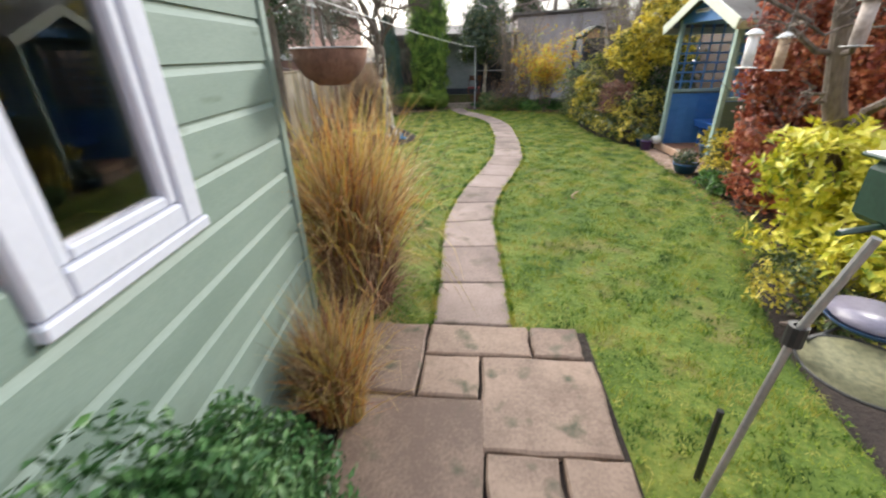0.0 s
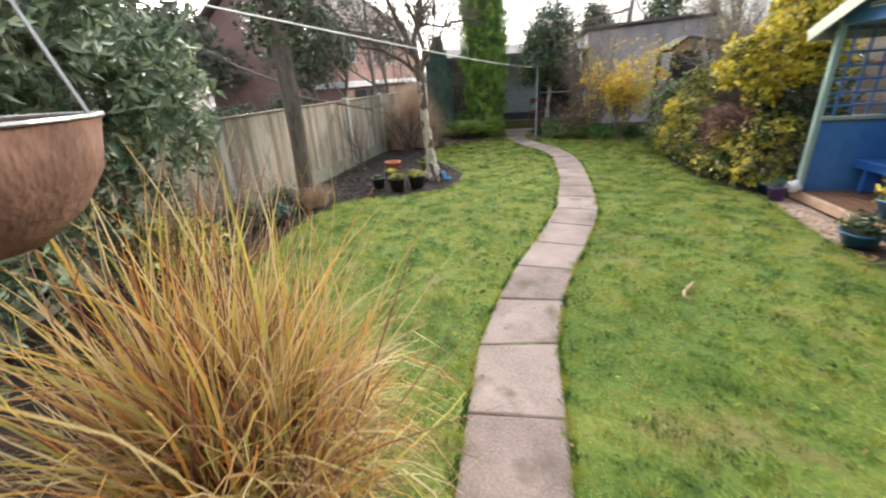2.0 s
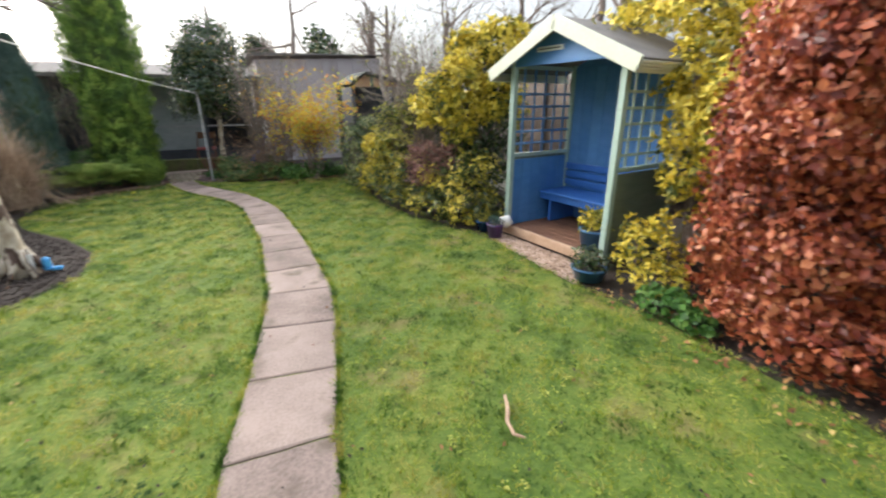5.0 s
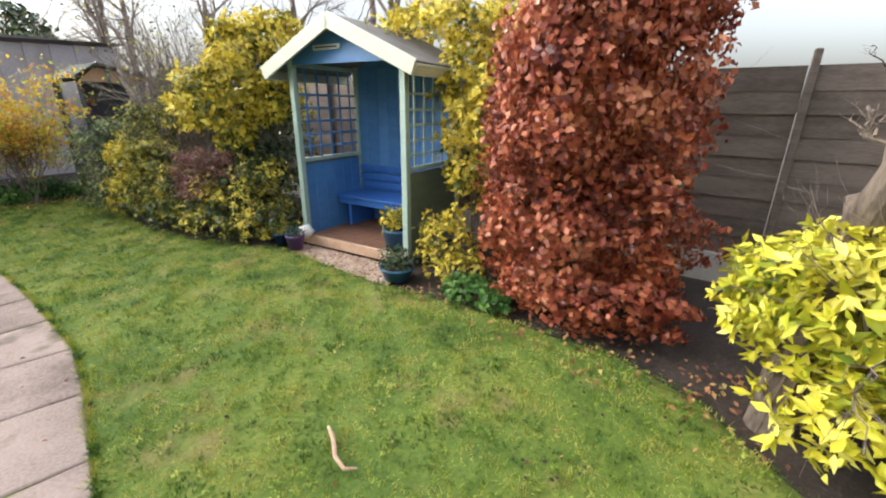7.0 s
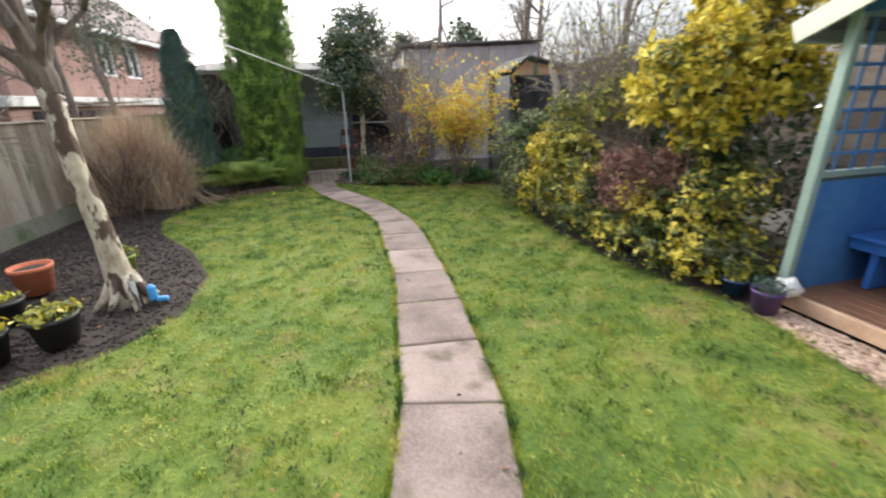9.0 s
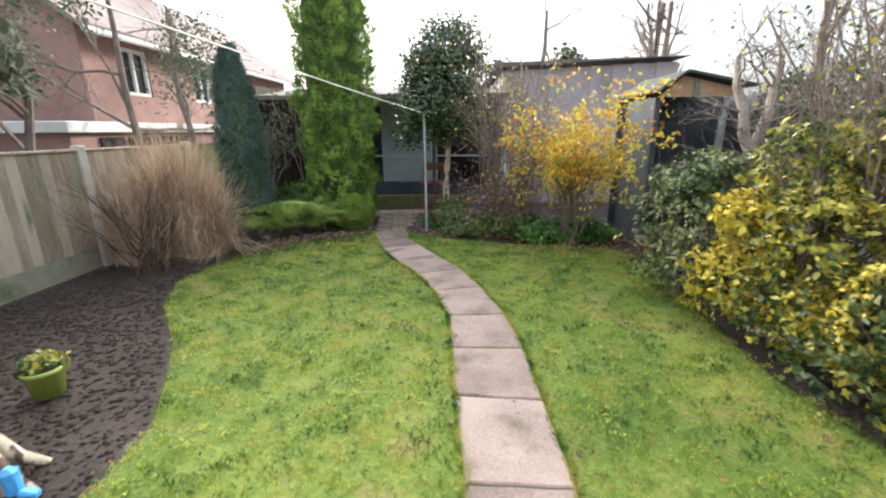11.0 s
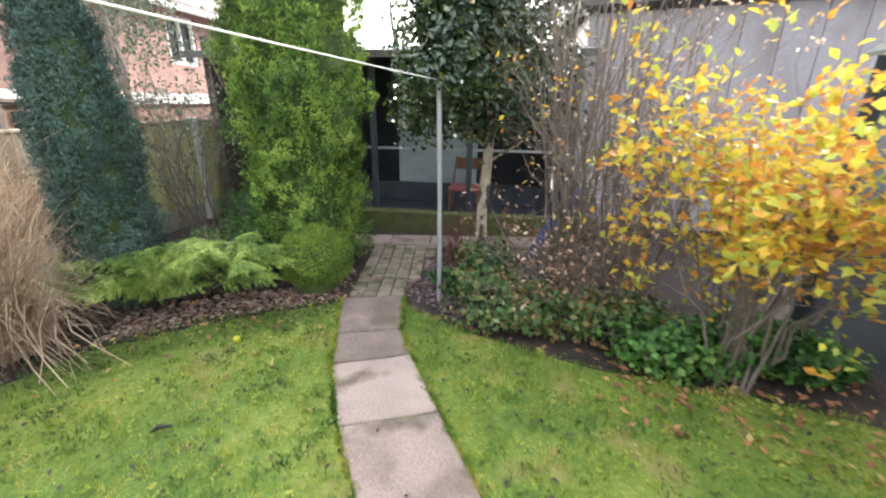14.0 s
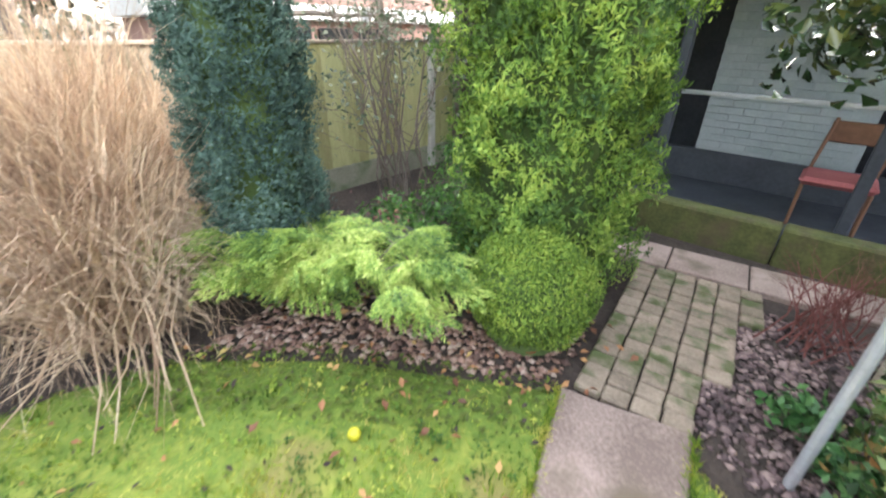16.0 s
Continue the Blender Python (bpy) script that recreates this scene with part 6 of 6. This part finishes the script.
for i in range(3):
    a = 0.5 + i * 2.094
    part("chain", Geo().tube([(bc[0] + 0.173 * math.cos(a), bc[1] + 0.173 * math.sin(a), bc[2] + 0.158), (bc[0], bc[1], 2.2)], 0.0025, 4), steel, bk)
part("bracket", Geo().tube([(-0.62, 3.21, 2.28), (-0.5, 3.28, 2.29), (bc[0], bc[1], 2.2)], 0.008, 6), black_plastic, bk, "black iron bracket fixed to the hut")


def feeder(top, label, body, full, tray=0.055):
    f = thing("bird_feeder", (top[0], top[1], top[2] - 0.2), label, "bird feeder", "hanging bird feeders")
    part("tube", Geo().lathe([(0.0, 0), (0.028, 0.0), (0.028, 0.16), (0.0, 0.16)], 16, (top[0], top[1], top[2] - 0.19)), body, f, smooth=True)
    part("seed", Geo().lathe([(0.0, 0), (0.024, 0.0), (0.024, full), (0.0, full)], 12, (top[0], top[1], top[2] - 0.188)), coir, f, smooth=True) if body is glass else None
    part("lid", Geo().lathe([(0.0, 0.03), (0.02, 0.025), (0.045, 0.003), (0.045, 0.0), (0.0, 0.0)], 18, (top[0], top[1], top[2] - 0.029)), white_mat, f, "pale cap", smooth=True)
    part("perch_tray", Geo().lathe([(0.0, 0), (tray, 0.003), (tray, 0.008), (0.0, 0.005)], 18, (top[0], top[1], top[2] - 0.2)), steel, f, smooth=True)
    part("hanger", Geo().tube([(top[0], top[1], top[2]), (top[0] + 0.01, top[1], top[2] + 0.17), (top[0] + 0.02, top[1] + 0.02, top[2] + 0.3)], 0.002, 4), steel, f)


feeder((1.75, 4.04, 1.62), "hanging bird feeder tube, pale, partly filled with dark seed", white_mat, 0.08)
feeder((1.95, 4.1, 1.6), "hanging bird feeder tube filled with tan peanuts", surface("peanut_mesh", (0.35, 0.24, 0.15), (0.55, 0.42, 0.3), scale=40), 0.1)
feeder((1.82, 3.42, 1.72), "hanging bird feeder tube, pale, partly filled with dark seed", surface("seed_tube", (0.3, 0.25, 0.22), (0.6, 0.52, 0.46), scale=20), 0.1)

st = thing("bird_feeding_station", (1.12, 2.33, 0), "steel bird feeding station with a mesh tray and water bowl", "bird table")
part("pole", Geo().tube([(1.022, 2.322, -0.03), (1.12, 2.33, 0.85), (1.16, 2.28, 1.15)], 0.011, 10), steel, st)
part("clamp", Geo().lathe([(0.012, 0), (0.024, 0), (0.024, 0.06), (0.012, 0.06)], 12, (1.12, 2.33, 0.82)), black_plastic, st, "black plastic clamp")
part("tray_ring", Geo().tube([(1.27 + 0.145 * math.cos(a), 2.27 + 0.145 * math.sin(a), 0.79) for a in np.linspace(0, 2 * math.pi, 29)], 0.004, 6, False), black_plastic, st)
part("mesh_tray", Geo().lathe([(0.0, -0.02), (0.09, -0.018), (0.143, 0.0), (0.143, 0.003), (0.0, -0.015)], 28, (1.27, 2.27, 0.788)), surface("olive_mesh", (0.1, 0.1, 0.05), (0.2, 0.19, 0.1), scale=60), st, "olive mesh tray", smooth=True)
part("bowl", Geo().lathe([(0.0, 0.0), (0.09, 0.0), (0.12, 0.03), (0.125, 0.03), (0.1, 0.006), (0.0, 0.008)], 28, (1.43, 2.47, 0.79)), navy_glaze, st, "navy water bowl", smooth=True)
part("bowl_liner", Geo().lathe([(0.0, 0.0), (0.085, 0.0), (0.112, 0.025), (0.0, 0.02)], 28, (1.43, 2.47, 0.802)), surface("lilac_grey_plastic", (0.12, 0.11, 0.15), (0.26, 0.24, 0.3), scale=9, rough=0.3), st, "lilac-grey inside of the bowl", smooth=True)
part("arm", Geo().tube([(1.12, 2.33, 0.84), (1.22, 2.4, 0.79), (1.36, 2.47, 0.788)], 0.005, 6), black_plastic, st)
part("seed_hopper", Geo().box((1.24, 2.34, 1.13), (1.36, 2.48, 1.28), None, 0.02).box((1.23, 2.33, 1.285), (1.37, 2.49, 1.297), None, 0.005).tube([(1.12, 2.33, 1.14), (1.26, 2.38, 1.14)], 0.008, 6), surface("dark_green_plastic", (0.01, 0.03, 0.02), (0.02, 0.06, 0.04), rough=0.4), st, "dark green seed hopper")
part("jar", Geo().lathe([(0.0, 0), (0.04, 0.0), (0.045, 0.05), (0.03, 0.06), (0.0, 0.06)], 20, (1.32, 2.2, 0.792)), surface("yellow_lid", (0.5, 0.45, 0.15), (0.65, 0.62, 0.3), rough=0.3), st, "small yellow-lidded jar", smooth=True)
sp_ = solo("olive_post", Geo().tube([(1.32, 2.05, -0.05), (1.33, 2.06, 0.77)], [0.06, 0.05], 16), surface("olive_timber", (0.1, 0.12, 0.04), (0.2, 0.22, 0.08)), "stout round olive-green post under the tray", "post", smooth=True)
solo("short_stake", Geo().tube([(1.159, 2.540, -0.05), (1.159, 2.540, 0.36)], [0.013, 0.012], 8), black_plastic, "short dark metal stake standing in the lawn", "stake")

# ---------- pots ----------


def potted(at, r, h, mat_, label, plant=None, n=200, size=0.04, z0=0.0, ph=0.1, seed=1, name="plant_pot"):
    rng = np.random.default_rng(seed)
    t = thing(name, (at[0], at[1], z0), label, "plant pot")
    part("pot", Geo().lathe([(0.0, 0.0), (r * 0.72, 0.0), (r * 0.95, h * 0.86), (r, h * 0.87), (r, h), (r * 0.88, h), (r * 0.85, h * 0.85), (0.0, h * 0.84)], 24, (at[0], at[1], z0)), mat_, t, smooth=True)
    part("compost", Geo().lathe([(0.0, 0.004), (r * 0.5, 0.006), (r * 0.84, 0.0), (r * 0.5, -0.01), (0.0, -0.01)], 16, (at[0], at[1], z0 + h * 0.86)), soil, t, smooth=True)
    if plant:
        p, nr = blob_points([(at[0], at[1], z0 + h + ph * 0.4, r * 1.15, r * 1.15, ph)], n, rng, 0.3)
        g = Geo()
        g.leaves(p, nr + rng.normal(size=p.shape) * 0.7, size, 0.6, rng)
        st_ = Geo()
        for i in range(8):
            st_.tube([(at[0] + rng.normal() * r * 0.2, at[1] + rng.normal() * r * 0.2, z0 + h * 0.84), (at[0] + rng.normal() * r * 0.5, at[1] + rng.normal() * r * 0.5, z0 + h + ph * 0.8)], 0.003, 4)
        part("plant", g, plant, t, kind="stuff")
        part("stem", st_, twig, t, kind="stuff")
    return t


potted((-2.23, 9.58), 0.12, 0.17, black_plastic, "black plastic pot with a small yellow pansy", L_choisya, 60, 0.04, 0, 0.03, 101)
potted((-1.68, 9.2), 0.14, 0.2, black_plastic, "black plastic pot of pale green and yellow winter leaves", L_varieg, 180, 0.05, 0, 0.05, 102)
potted((-1.95, 9.02), 0.13, 0.19, black_plastic, "black plastic pot of pale green leaves", L_varieg, 120, 0.05, 0, 0.04, 103)
potted((-2.3, 9.15), 0.11, 0.16, black_plastic, "black plastic pot, nearly bare", L_holly, 40, 0.05, 0, 0.04, 104)
potted((-2.4, 10.13), 0.145, 0.23, terracotta, "wide orange plastic pot, empty", None)
potted((-1.88, 10.42), 0.1, 0.17, lime_plastic, "lime green pot with a small leafy plant", L_varieg, 140, 0.05, 0, 0.06, 105)
potted((3.5, 7.62), 0.155, 0.2, blue_glaze, "blue glazed pot with a yellow-green heather on the arbour floor", L_gold, 700, 0.04, 0.09, 0.16, 106)
potted((3.02, 7.2), 0.16, 0.12, blue_glaze, "wide shallow teal-blue pot with dark trailing leaves and a pink flower", L_holly, 600, 0.035, 0, 0.13, 107)
potted((2.98, 8.62), 0.1, 0.16, purple_glaze, "purple pot with a grey sprawling plant", L_bluegreen, 160, 0.03, 0, 0.07, 108)
potted((3.0, 8.9), 0.1, 0.13, navy_glaze, "small navy pot with yellow-green leaves", L_varieg, 260, 0.035, 0, 0.12, 109)
potted((3.05, 9.12), 0.1, 0.15, black_plastic, "small black pot half hidden by shrubs", L_holly, 120, 0.035, 0, 0.08, 110)

solo("blue_trowel", Geo().box((-1.40, 9.72, -0.01), (-1.34, 9.78, 0.13), None, 0.02).box((-1.34, 9.72, -0.01), (-1.26, 9.76, 0.03), None, 0.01), cyan_plastic, "small bright blue plastic tool in the soil", "garden tool")
solo("white_label_stake", Geo().box((-1.47, 9.68, -0.02), (-1.435, 9.69, 0.19), Matrix.Identity(4), 0.003), white_mat, "white plastic plant label stuck in the soil", "plant label")
g = Geo()
bm = bmesh.new()
bmesh.ops.create_icosphere(bm, subdivisions=2, radius=0.085)
for v in bm.verts:
    v.co *= 1 + 0.35 * noise.noise(v.co * 20)
    v.co.z *= 0.8
bm.verts.index_update()
g.add([(v.co.x + 3.13, v.co.y + 8.63, v.co.z + 0.165) for v in bm.verts], [tuple(v.index for v in f.verts) for f in bm.faces])
bm.free()
solo("white_ornament", g, white_mat, "small white bird-shaped ornament at the foot of the arbour post", "ornament", smooth=True)
solo("dead_stick", Geo().tube([(1.425, 6.23, 0.022), (1.385, 6.15, 0.03), (1.32, 6.06, 0.026), (1.30, 5.98, 0.026), (1.335, 5.94, 0.024)], [0.008, 0.011, 0.010, 0.009, 0.005], 6), pale_wood, "pale curved dead twig lying on the lawn", "twig")
t = thing("black_dish", (-1.83, 14.39, 0), "black round solar dish lamp among the conifers", "garden lamp")
part("stem", Geo().tube([(-1.83, 14.39, -0.03), (-1.83, 14.39, 0.33)], 0.012, 6), black_plastic, t)
part("dish", Geo().lathe([(0.0, 0), (0.08, 0.01), (0.12, 0.05), (0.1, 0.08), (0.0, 0.1)], 20, (-1.83, 14.39, 0.31)), black_plastic, t, smooth=True)
bl_ = solo("blue_pole", Geo().tube([(0.76, 15.58, 0.0), (1.0, 15.6, 0.45), (1.24, 15.62, 0.76)], [0.05, 0.05, 0.045], 10), surface("royal_blue_plastic", (0.01, 0.05, 0.32), (0.02, 0.09, 0.42), rough=0.4), "royal blue plastic pole leaning in the shrubs", "pole", smooth=True)
solo("white_plastic_panel", Geo().box((-0.07, -0.02, 0.0), (0.07, 0.02, 0.34), Matrix.Translation((1.2, 15.72, 0.58)) @ Matrix.Rotation(radians(24), 4, "Y"), 0.02).tube([(1.2, 15.68, 0.92), (1.27, 15.68, 1.0)], 0.035, 8), white_mat, "white moulded plastic piece leaning beside the blue pole", "garden clutter")

solo("yellow_fruit", Geo().lathe([(0.0, 0.0), (0.02, 0.006), (0.026, 0.022), (0.02, 0.04), (0.004, 0.043), (0.0, 0.04)], 14, (-1.227, 13.618, 0.0)), L_choisya, "small fallen yellow apple lying on the lawn", "fruit", smooth=True)
solo("dark_scrap", Geo().tube([(-1.132, 12.803, 0.012), (-1.102, 12.823, 0.03), (-1.067, 12.853, 0.015)], [0.006, 0.014, 0.008], 7), black_plastic, "small black scrap lying in the grass", "debris")

# gravel, chips and fallen leaves
def scatter(name, poly, n, size, mat_, label, z=0.0, seed=1, flat=0.5, lo=0.6):
    rng = np.random.default_rng(seed)
    q = np.array(poly)
    x = rng.uniform(q[:, 0].min(), q[:, 0].max(), n)
    y = rng.uniform(q[:, 1].min(), q[:, 1].max(), n)
    k = inside(poly, x, y)
    x, y = x[k], y[k]
    n = len(x)
    s = size * rng.uniform(lo, 1.4, n)
    oct_ = np.array([(1, 0, 0), (0, 1, 0), (-1, 0, 0), (0, -1, 0), (0, 0, 1), (0, 0, -0.6)], float)
    V = oct_[None] * (1 + rng.normal(size=(n, 6, 3)) * 0.25)
    V[:, :, 2] *= flat
    a = rng.uniform(0, 6.28, n)
    c, s_ = np.cos(a)[:, None], np.sin(a)[:, None]
    X = V[:, :, 0] * c - V[:, :, 1] * s_
    Y_ = V[:, :, 0] * s_ + V[:, :, 1] * c
    V = np.stack([X * s[:, None] + x[:, None], Y_ * s[:, None] + y[:, None], V[:, :, 2] * s[:, None] + z + s[:, None] * 0.2], 2)
    F = np.array([(0, 1, 4), (1, 2, 4), (2, 3, 4), (3, 0, 4), (1, 0, 5), (2, 1, 5), (3, 2, 5), (0, 3, 5)])
    g = Geo()
    g.add(V.reshape(-1, 3), (np.arange(n)[:, None, None] * 6 + F[None]).reshape(-1, 3))
    solo(name, g, mat_, label, kind="stuff")


def per_piece(name, cols, rough=0.9):
    return leafy(name, cols, rough, 0.0, 3.0)


scatter("gravel", [(2.86, 7.2), (3.28, 7.25), (3.18, 8.75), (2.93, 8.65)], 3500, 0.017, per_piece("gravel_stone", [(0.25, 0.17, 0.12), (0.45, 0.32, 0.24), (0.62, 0.48, 0.4)]), "pinkish gravel in front of the arbour", -0.025, 201)
scatter("bark_chips", [(-2.2, 13.4), (-1.65, 13.88), (-0.82, 14.4), (-0.9, 14.95), (-1.25, 15.7), (-1.5, 15.2), (-1.2, 14.6), (-1.8, 14.3), (-2.3, 13.9)], 5200, 0.02, per_piece("chip", [(0.1, 0.06, 0.05), (0.28, 0.17, 0.13), (0.45, 0.36, 0.3)]), "slate and bark chippings under the conifers", -0.025, 202)
scatter("bark_chips", [(-0.3, 14.55), (0.2, 14.2), (0.7, 14.9), (0.5, 15.75), (-0.5, 15.65), (-0.36, 15.0)], 3600, 0.018, per_piece("dark_chip", [(0.04, 0.03, 0.03), (0.12, 0.08, 0.08), (0.3, 0.22, 0.2)]), "dark chippings and debris beside the brick path", -0.025, 203)
scatter("soil_crumbs", [(-3.5, 9.0), (-1.8, 8.8), (-1.1, 9.3), (-1.15, 10.2), (-1.6, 11.0), (-2.2, 11.8), (-2.4, 12.8), (-3.5, 13)], 7000, 0.016, soil, "crumbs and clods of dark soil", -0.03, 204)
scatter("soil_crumbs", [(-3.5, 5.0), (-2.5, 5.4), (-2.65, 6.6), (-2.75, 7.6), (-2.65, 8.4), (-1.9, 8.8), (-3.5, 9.0)], 4500, 0.016, soil, "crumbs and clods of dark soil", -0.03, 205)


def litter(name, poly, n, size, leaf, label, seed, z=0.012):
    rng = np.random.default_rng(seed)
    q = np.array(poly)
    x, y = rng.uniform(q[:, 0].min(), q[:, 0].max(), n), rng.uniform(q[:, 1].min(), q[:, 1].max(), n)
    k = inside(poly, x, y) & ~(inside(path_poly, x, y) & (rng.uniform(0, 1, n) < 0.9))
    p = np.stack([x[k], y[k], np.full(k.sum(), z)], 1)
    g = Geo()
    g.leaves(p, np.array([0, 0, 1.0]) + rng.normal(size=p.shape) * 0.35, size, 0.6, rng)
    solo(name, g, leaf, label, kind="stuff")


litter("fallen_leaves", [(1.0, 13.3), (2.9, 12.9), (2.9, 14.2), (1.2, 14.0)], 420, 0.05, L_dead, "brown and yellow fallen leaves by the shelter", 211)
litter("fallen_leaves", [(-2.3, 4.3), (-0.8, 3.6), (2.0, 3.4), (3.0, 5.4), (2.9, 8.8), (2.4, 12.0), (0, 14.0), (-2.3, 12.8), (-1.1, 10.0), (-2.7, 8.0)], 420, 0.028, L_dead, "scattered small dead leaves on the lawn", 212, 0.016)
litter("fallen_leaves", [(-2.4, 13.2), (-0.6, 14.2), (-0.6, 14.8), (-1.2, 15.2), (-2.5, 14.2)], 260, 0.045, L_dead, "dead leaves on the chippings", 213)
litter("fallen_leaves", [(2.4, 4.4), (3.1, 4.4), (3.2, 7.0), (2.8, 7.0)], 420, 0.04, L_dead, "fallen beech leaves under the hedge", 214, 0.0)
litter("worm_casts", [(-2.2, 13.2), (-2.3, 12.0), (-0.6, 10.2), (2.4, 10.6), (2.6, 13.3), (0.2, 14.0), (-0.9, 14.3)], 900, 0.026, soil, "dark worm casts and soil on the shaded end of the lawn", 216, 0.014)
litter("moss_and_debris", [(-2.4, 13.2), (-2.1, 12.95), (-1.5, 13.5), (-0.75, 14.05), (-0.8, 14.4), (-1.7, 13.9)], 2600, 0.03, L_moss, "dark moss and debris where the lawn thins out", 218, 0.008)
litter("fallen_leaves", [(0.05, 14.4), (0.3, 14.0), (1.2, 13.72), (1.4, 13.9), (0.3, 14.5)], 90, 0.055, L_dead, "orange-brown fallen leaves under the low plants by the post", 219, 0.03)
litter("fallen_leaves", [(-2.35, 13.1), (-2.1, 12.7), (-0.5, 13.6), (-0.6, 14.35), (-1.6, 13.8)], 60, 0.045, L_dead, "orange and brown fallen leaves along the lawn's end", 217, 0.016)
litter("worm_casts", [(-2.3, 4.3), (-0.8, 3.6), (2.0, 3.4), (3.0, 5.4), (2.9, 8.8), (2.4, 12.0), (0, 14.0), (-2.3, 12.8), (-1.1, 10.0), (-2.7, 8.0)], 1100, 0.024, soil, "small dark bits of soil and debris on the lawn", 215, 0.014)

# ---------- paving, last ----------
rng = np.random.default_rng(300)
way = thing("slab_path", (0, 3.5, 0), "curving stepping path of single pinkish-grey concrete slabs set in the lawn", "path")


def slab(quad, top, thick=0.045, wob=0.0, ch=0.006):
    """A paving slab on four corners, its upper edge worn off."""
    c = np.mean(quad, 0)
    q = [np.array(v, float) for v in quad]
    inner = [v + (c - v) / np.linalg.norm(c - v) * ch * 1.6 for v in q]
    tz = [top + rng.normal() * wob for _ in q]
    vs = [(*v, -0.035) for v in q] + [(*v, t_ - ch) for v, t_ in zip(q, tz)] + [(*v, t_) for v, t_ in zip(inner, tz)]
    n = len(q)
    fs = [tuple(range(n))[::-1], tuple(range(2 * n, 3 * n))]
    for k in range(2):
        fs += [(k * n + i, k * n + (i + 1) % n, (k + 1) * n + (i + 1) % n, (k + 1) * n + i) for i in range(n)]
    g = Geo()
    g.add(vs, fs)
    return g


for a, b in zip(JOINTS[:-1], JOINTS[1:]):
    q = np.array([a[:2], a[2:], b[2:], b[:2]])
    al = (q[2] + q[3] - q[0] - q[1])
    al = al / np.linalg.norm(al) * 0.006
    q = [q[0] + al, q[1] + al, q[2] - al, q[3] - al]
    # the outline is roughened along the long sides
    rough_q = []
    for i in range(4):
        p0, p1 = q[i], q[(i + 1) % 4]
        nrm = np.array([p1[1] - p0[1], p0[0] - p1[0]])
        nrm = nrm / np.linalg.norm(nrm)
        for u in (0.0, 0.25, 0.5, 0.75):
            rough_q.append(p0 + (p1 - p0) * u + nrm * rng.normal() * (0.0025 if u else 0.002))
    part("slab", slab(rough_q, 0.008, wob=0.0007), slab_mat, way)

FLAGS = [(-0.01, 0.58, 3.215, 3.49), (0.595, 0.87, 3.215, 3.49), (-0.01, 0.295, 2.90, 3.20), (0.31, 0.905, 2.60, 3.20), (-0.33, 0.32, 2.0, 2.885), (0.335, 0.63, 2.0, 2.585), (0.645, 0.92, 2.0, 2.585),
         (-0.4, -0.025, 2.9, 3.49), (-0.6, 0.0, 1.38, 1.985), (0.015, 0.6, 1.08, 1.985), (0.615, 0.93, 1.38, 1.985)]
for i in range(4):
    for j in range(7):
        FLAGS.append((-0.6 + j * 0.75 + 0.008, -0.6 + (j + 1) * 0.75 - 0.008, -2.68 + i * 0.9 + 0.008, -2.68 + (i + 1) * 0.9 - 0.008))
FLAGS += [(-0.6, 0.0, 0.94, 1.365), (0.015, 0.6, 0.94, 1.065), (0.615, 0.93, 0.94, 1.365), (0.95, 1.9, 0.94, 1.37)]
pat = thing("patio", (0.3, 2.7, 0), "patio of uneven brown riven sandstone flags with dark mossy joints", "patio")
for x0, x1, y0, y1 in FLAGS:
    q = [(x0, y0), (x1, y0), (x1, y1), (x0, y1)]
    rq = []
    for i in range(4):
        p0, p1 = np.array(q[i]), np.array(q[(i + 1) % 4])
        nrm = np.array([p1[1] - p0[1], p0[0] - p1[0]]) / np.linalg.norm(p1 - p0)
        for u in (0.0, 0.2, 0.4, 0.6, 0.8):
            rq.append(p0 + (p1 - p0) * u + nrm * rng.normal() * 0.004)
    part("flag", slab(rq, 0.012 + rng.normal() * 0.002, wob=0.0015, ch=0.009), flag_mat, pat)

# brick blocks between the slabs and the end
blk = thing("block_path", (-0.6, 15.1, 0), "short stretch of mossy worn brick-sized paving blocks in running rows", "path")
me = Geo().box((0, 0, -0.035), (0.109, 0.088, 0.006), None, 0.007).mesh("block")
me.materials.append(block_mat)
o, u_, v_ = Vector((-0.755, 14.425, 0)), Vector((0.99, 0.14, 0)), Vector((-0.14, 0.99, 0))
ang = math.atan2(0.14, 0.99)
for r in range(14):
    for c in range(round(3.9 + 0.17 * r)):
        p = o + u_ * (c * 0.116 + 0.004 + rng.normal() * 0.0015) + v_ * (r * 0.095 + rng.normal() * 0.002)
        part("block", me, block_mat, blk, m=Matrix.Translation((p.x, p.y, rng.normal() * 0.0025)) @ Matrix.Rotation(ang + rng.normal() * 0.02, 4, "Z"))
end = thing("end_paving", (-0.4, 16.0, 0), "pale concrete slabs laid across the end of the path", "path")
for i in range(5):
    p = [o + v_ * 1.345 + u_ * (-0.3 + i * 0.46) + v_ * a + u_ * b for a, b in ((0, 0.006), (0, 0.454), (0.34, 0.454), (0.34, 0.006))]
    part("slab", slab([(q.x, q.y) for q in p], 0.008, wob=0.001), slab_mat, end)
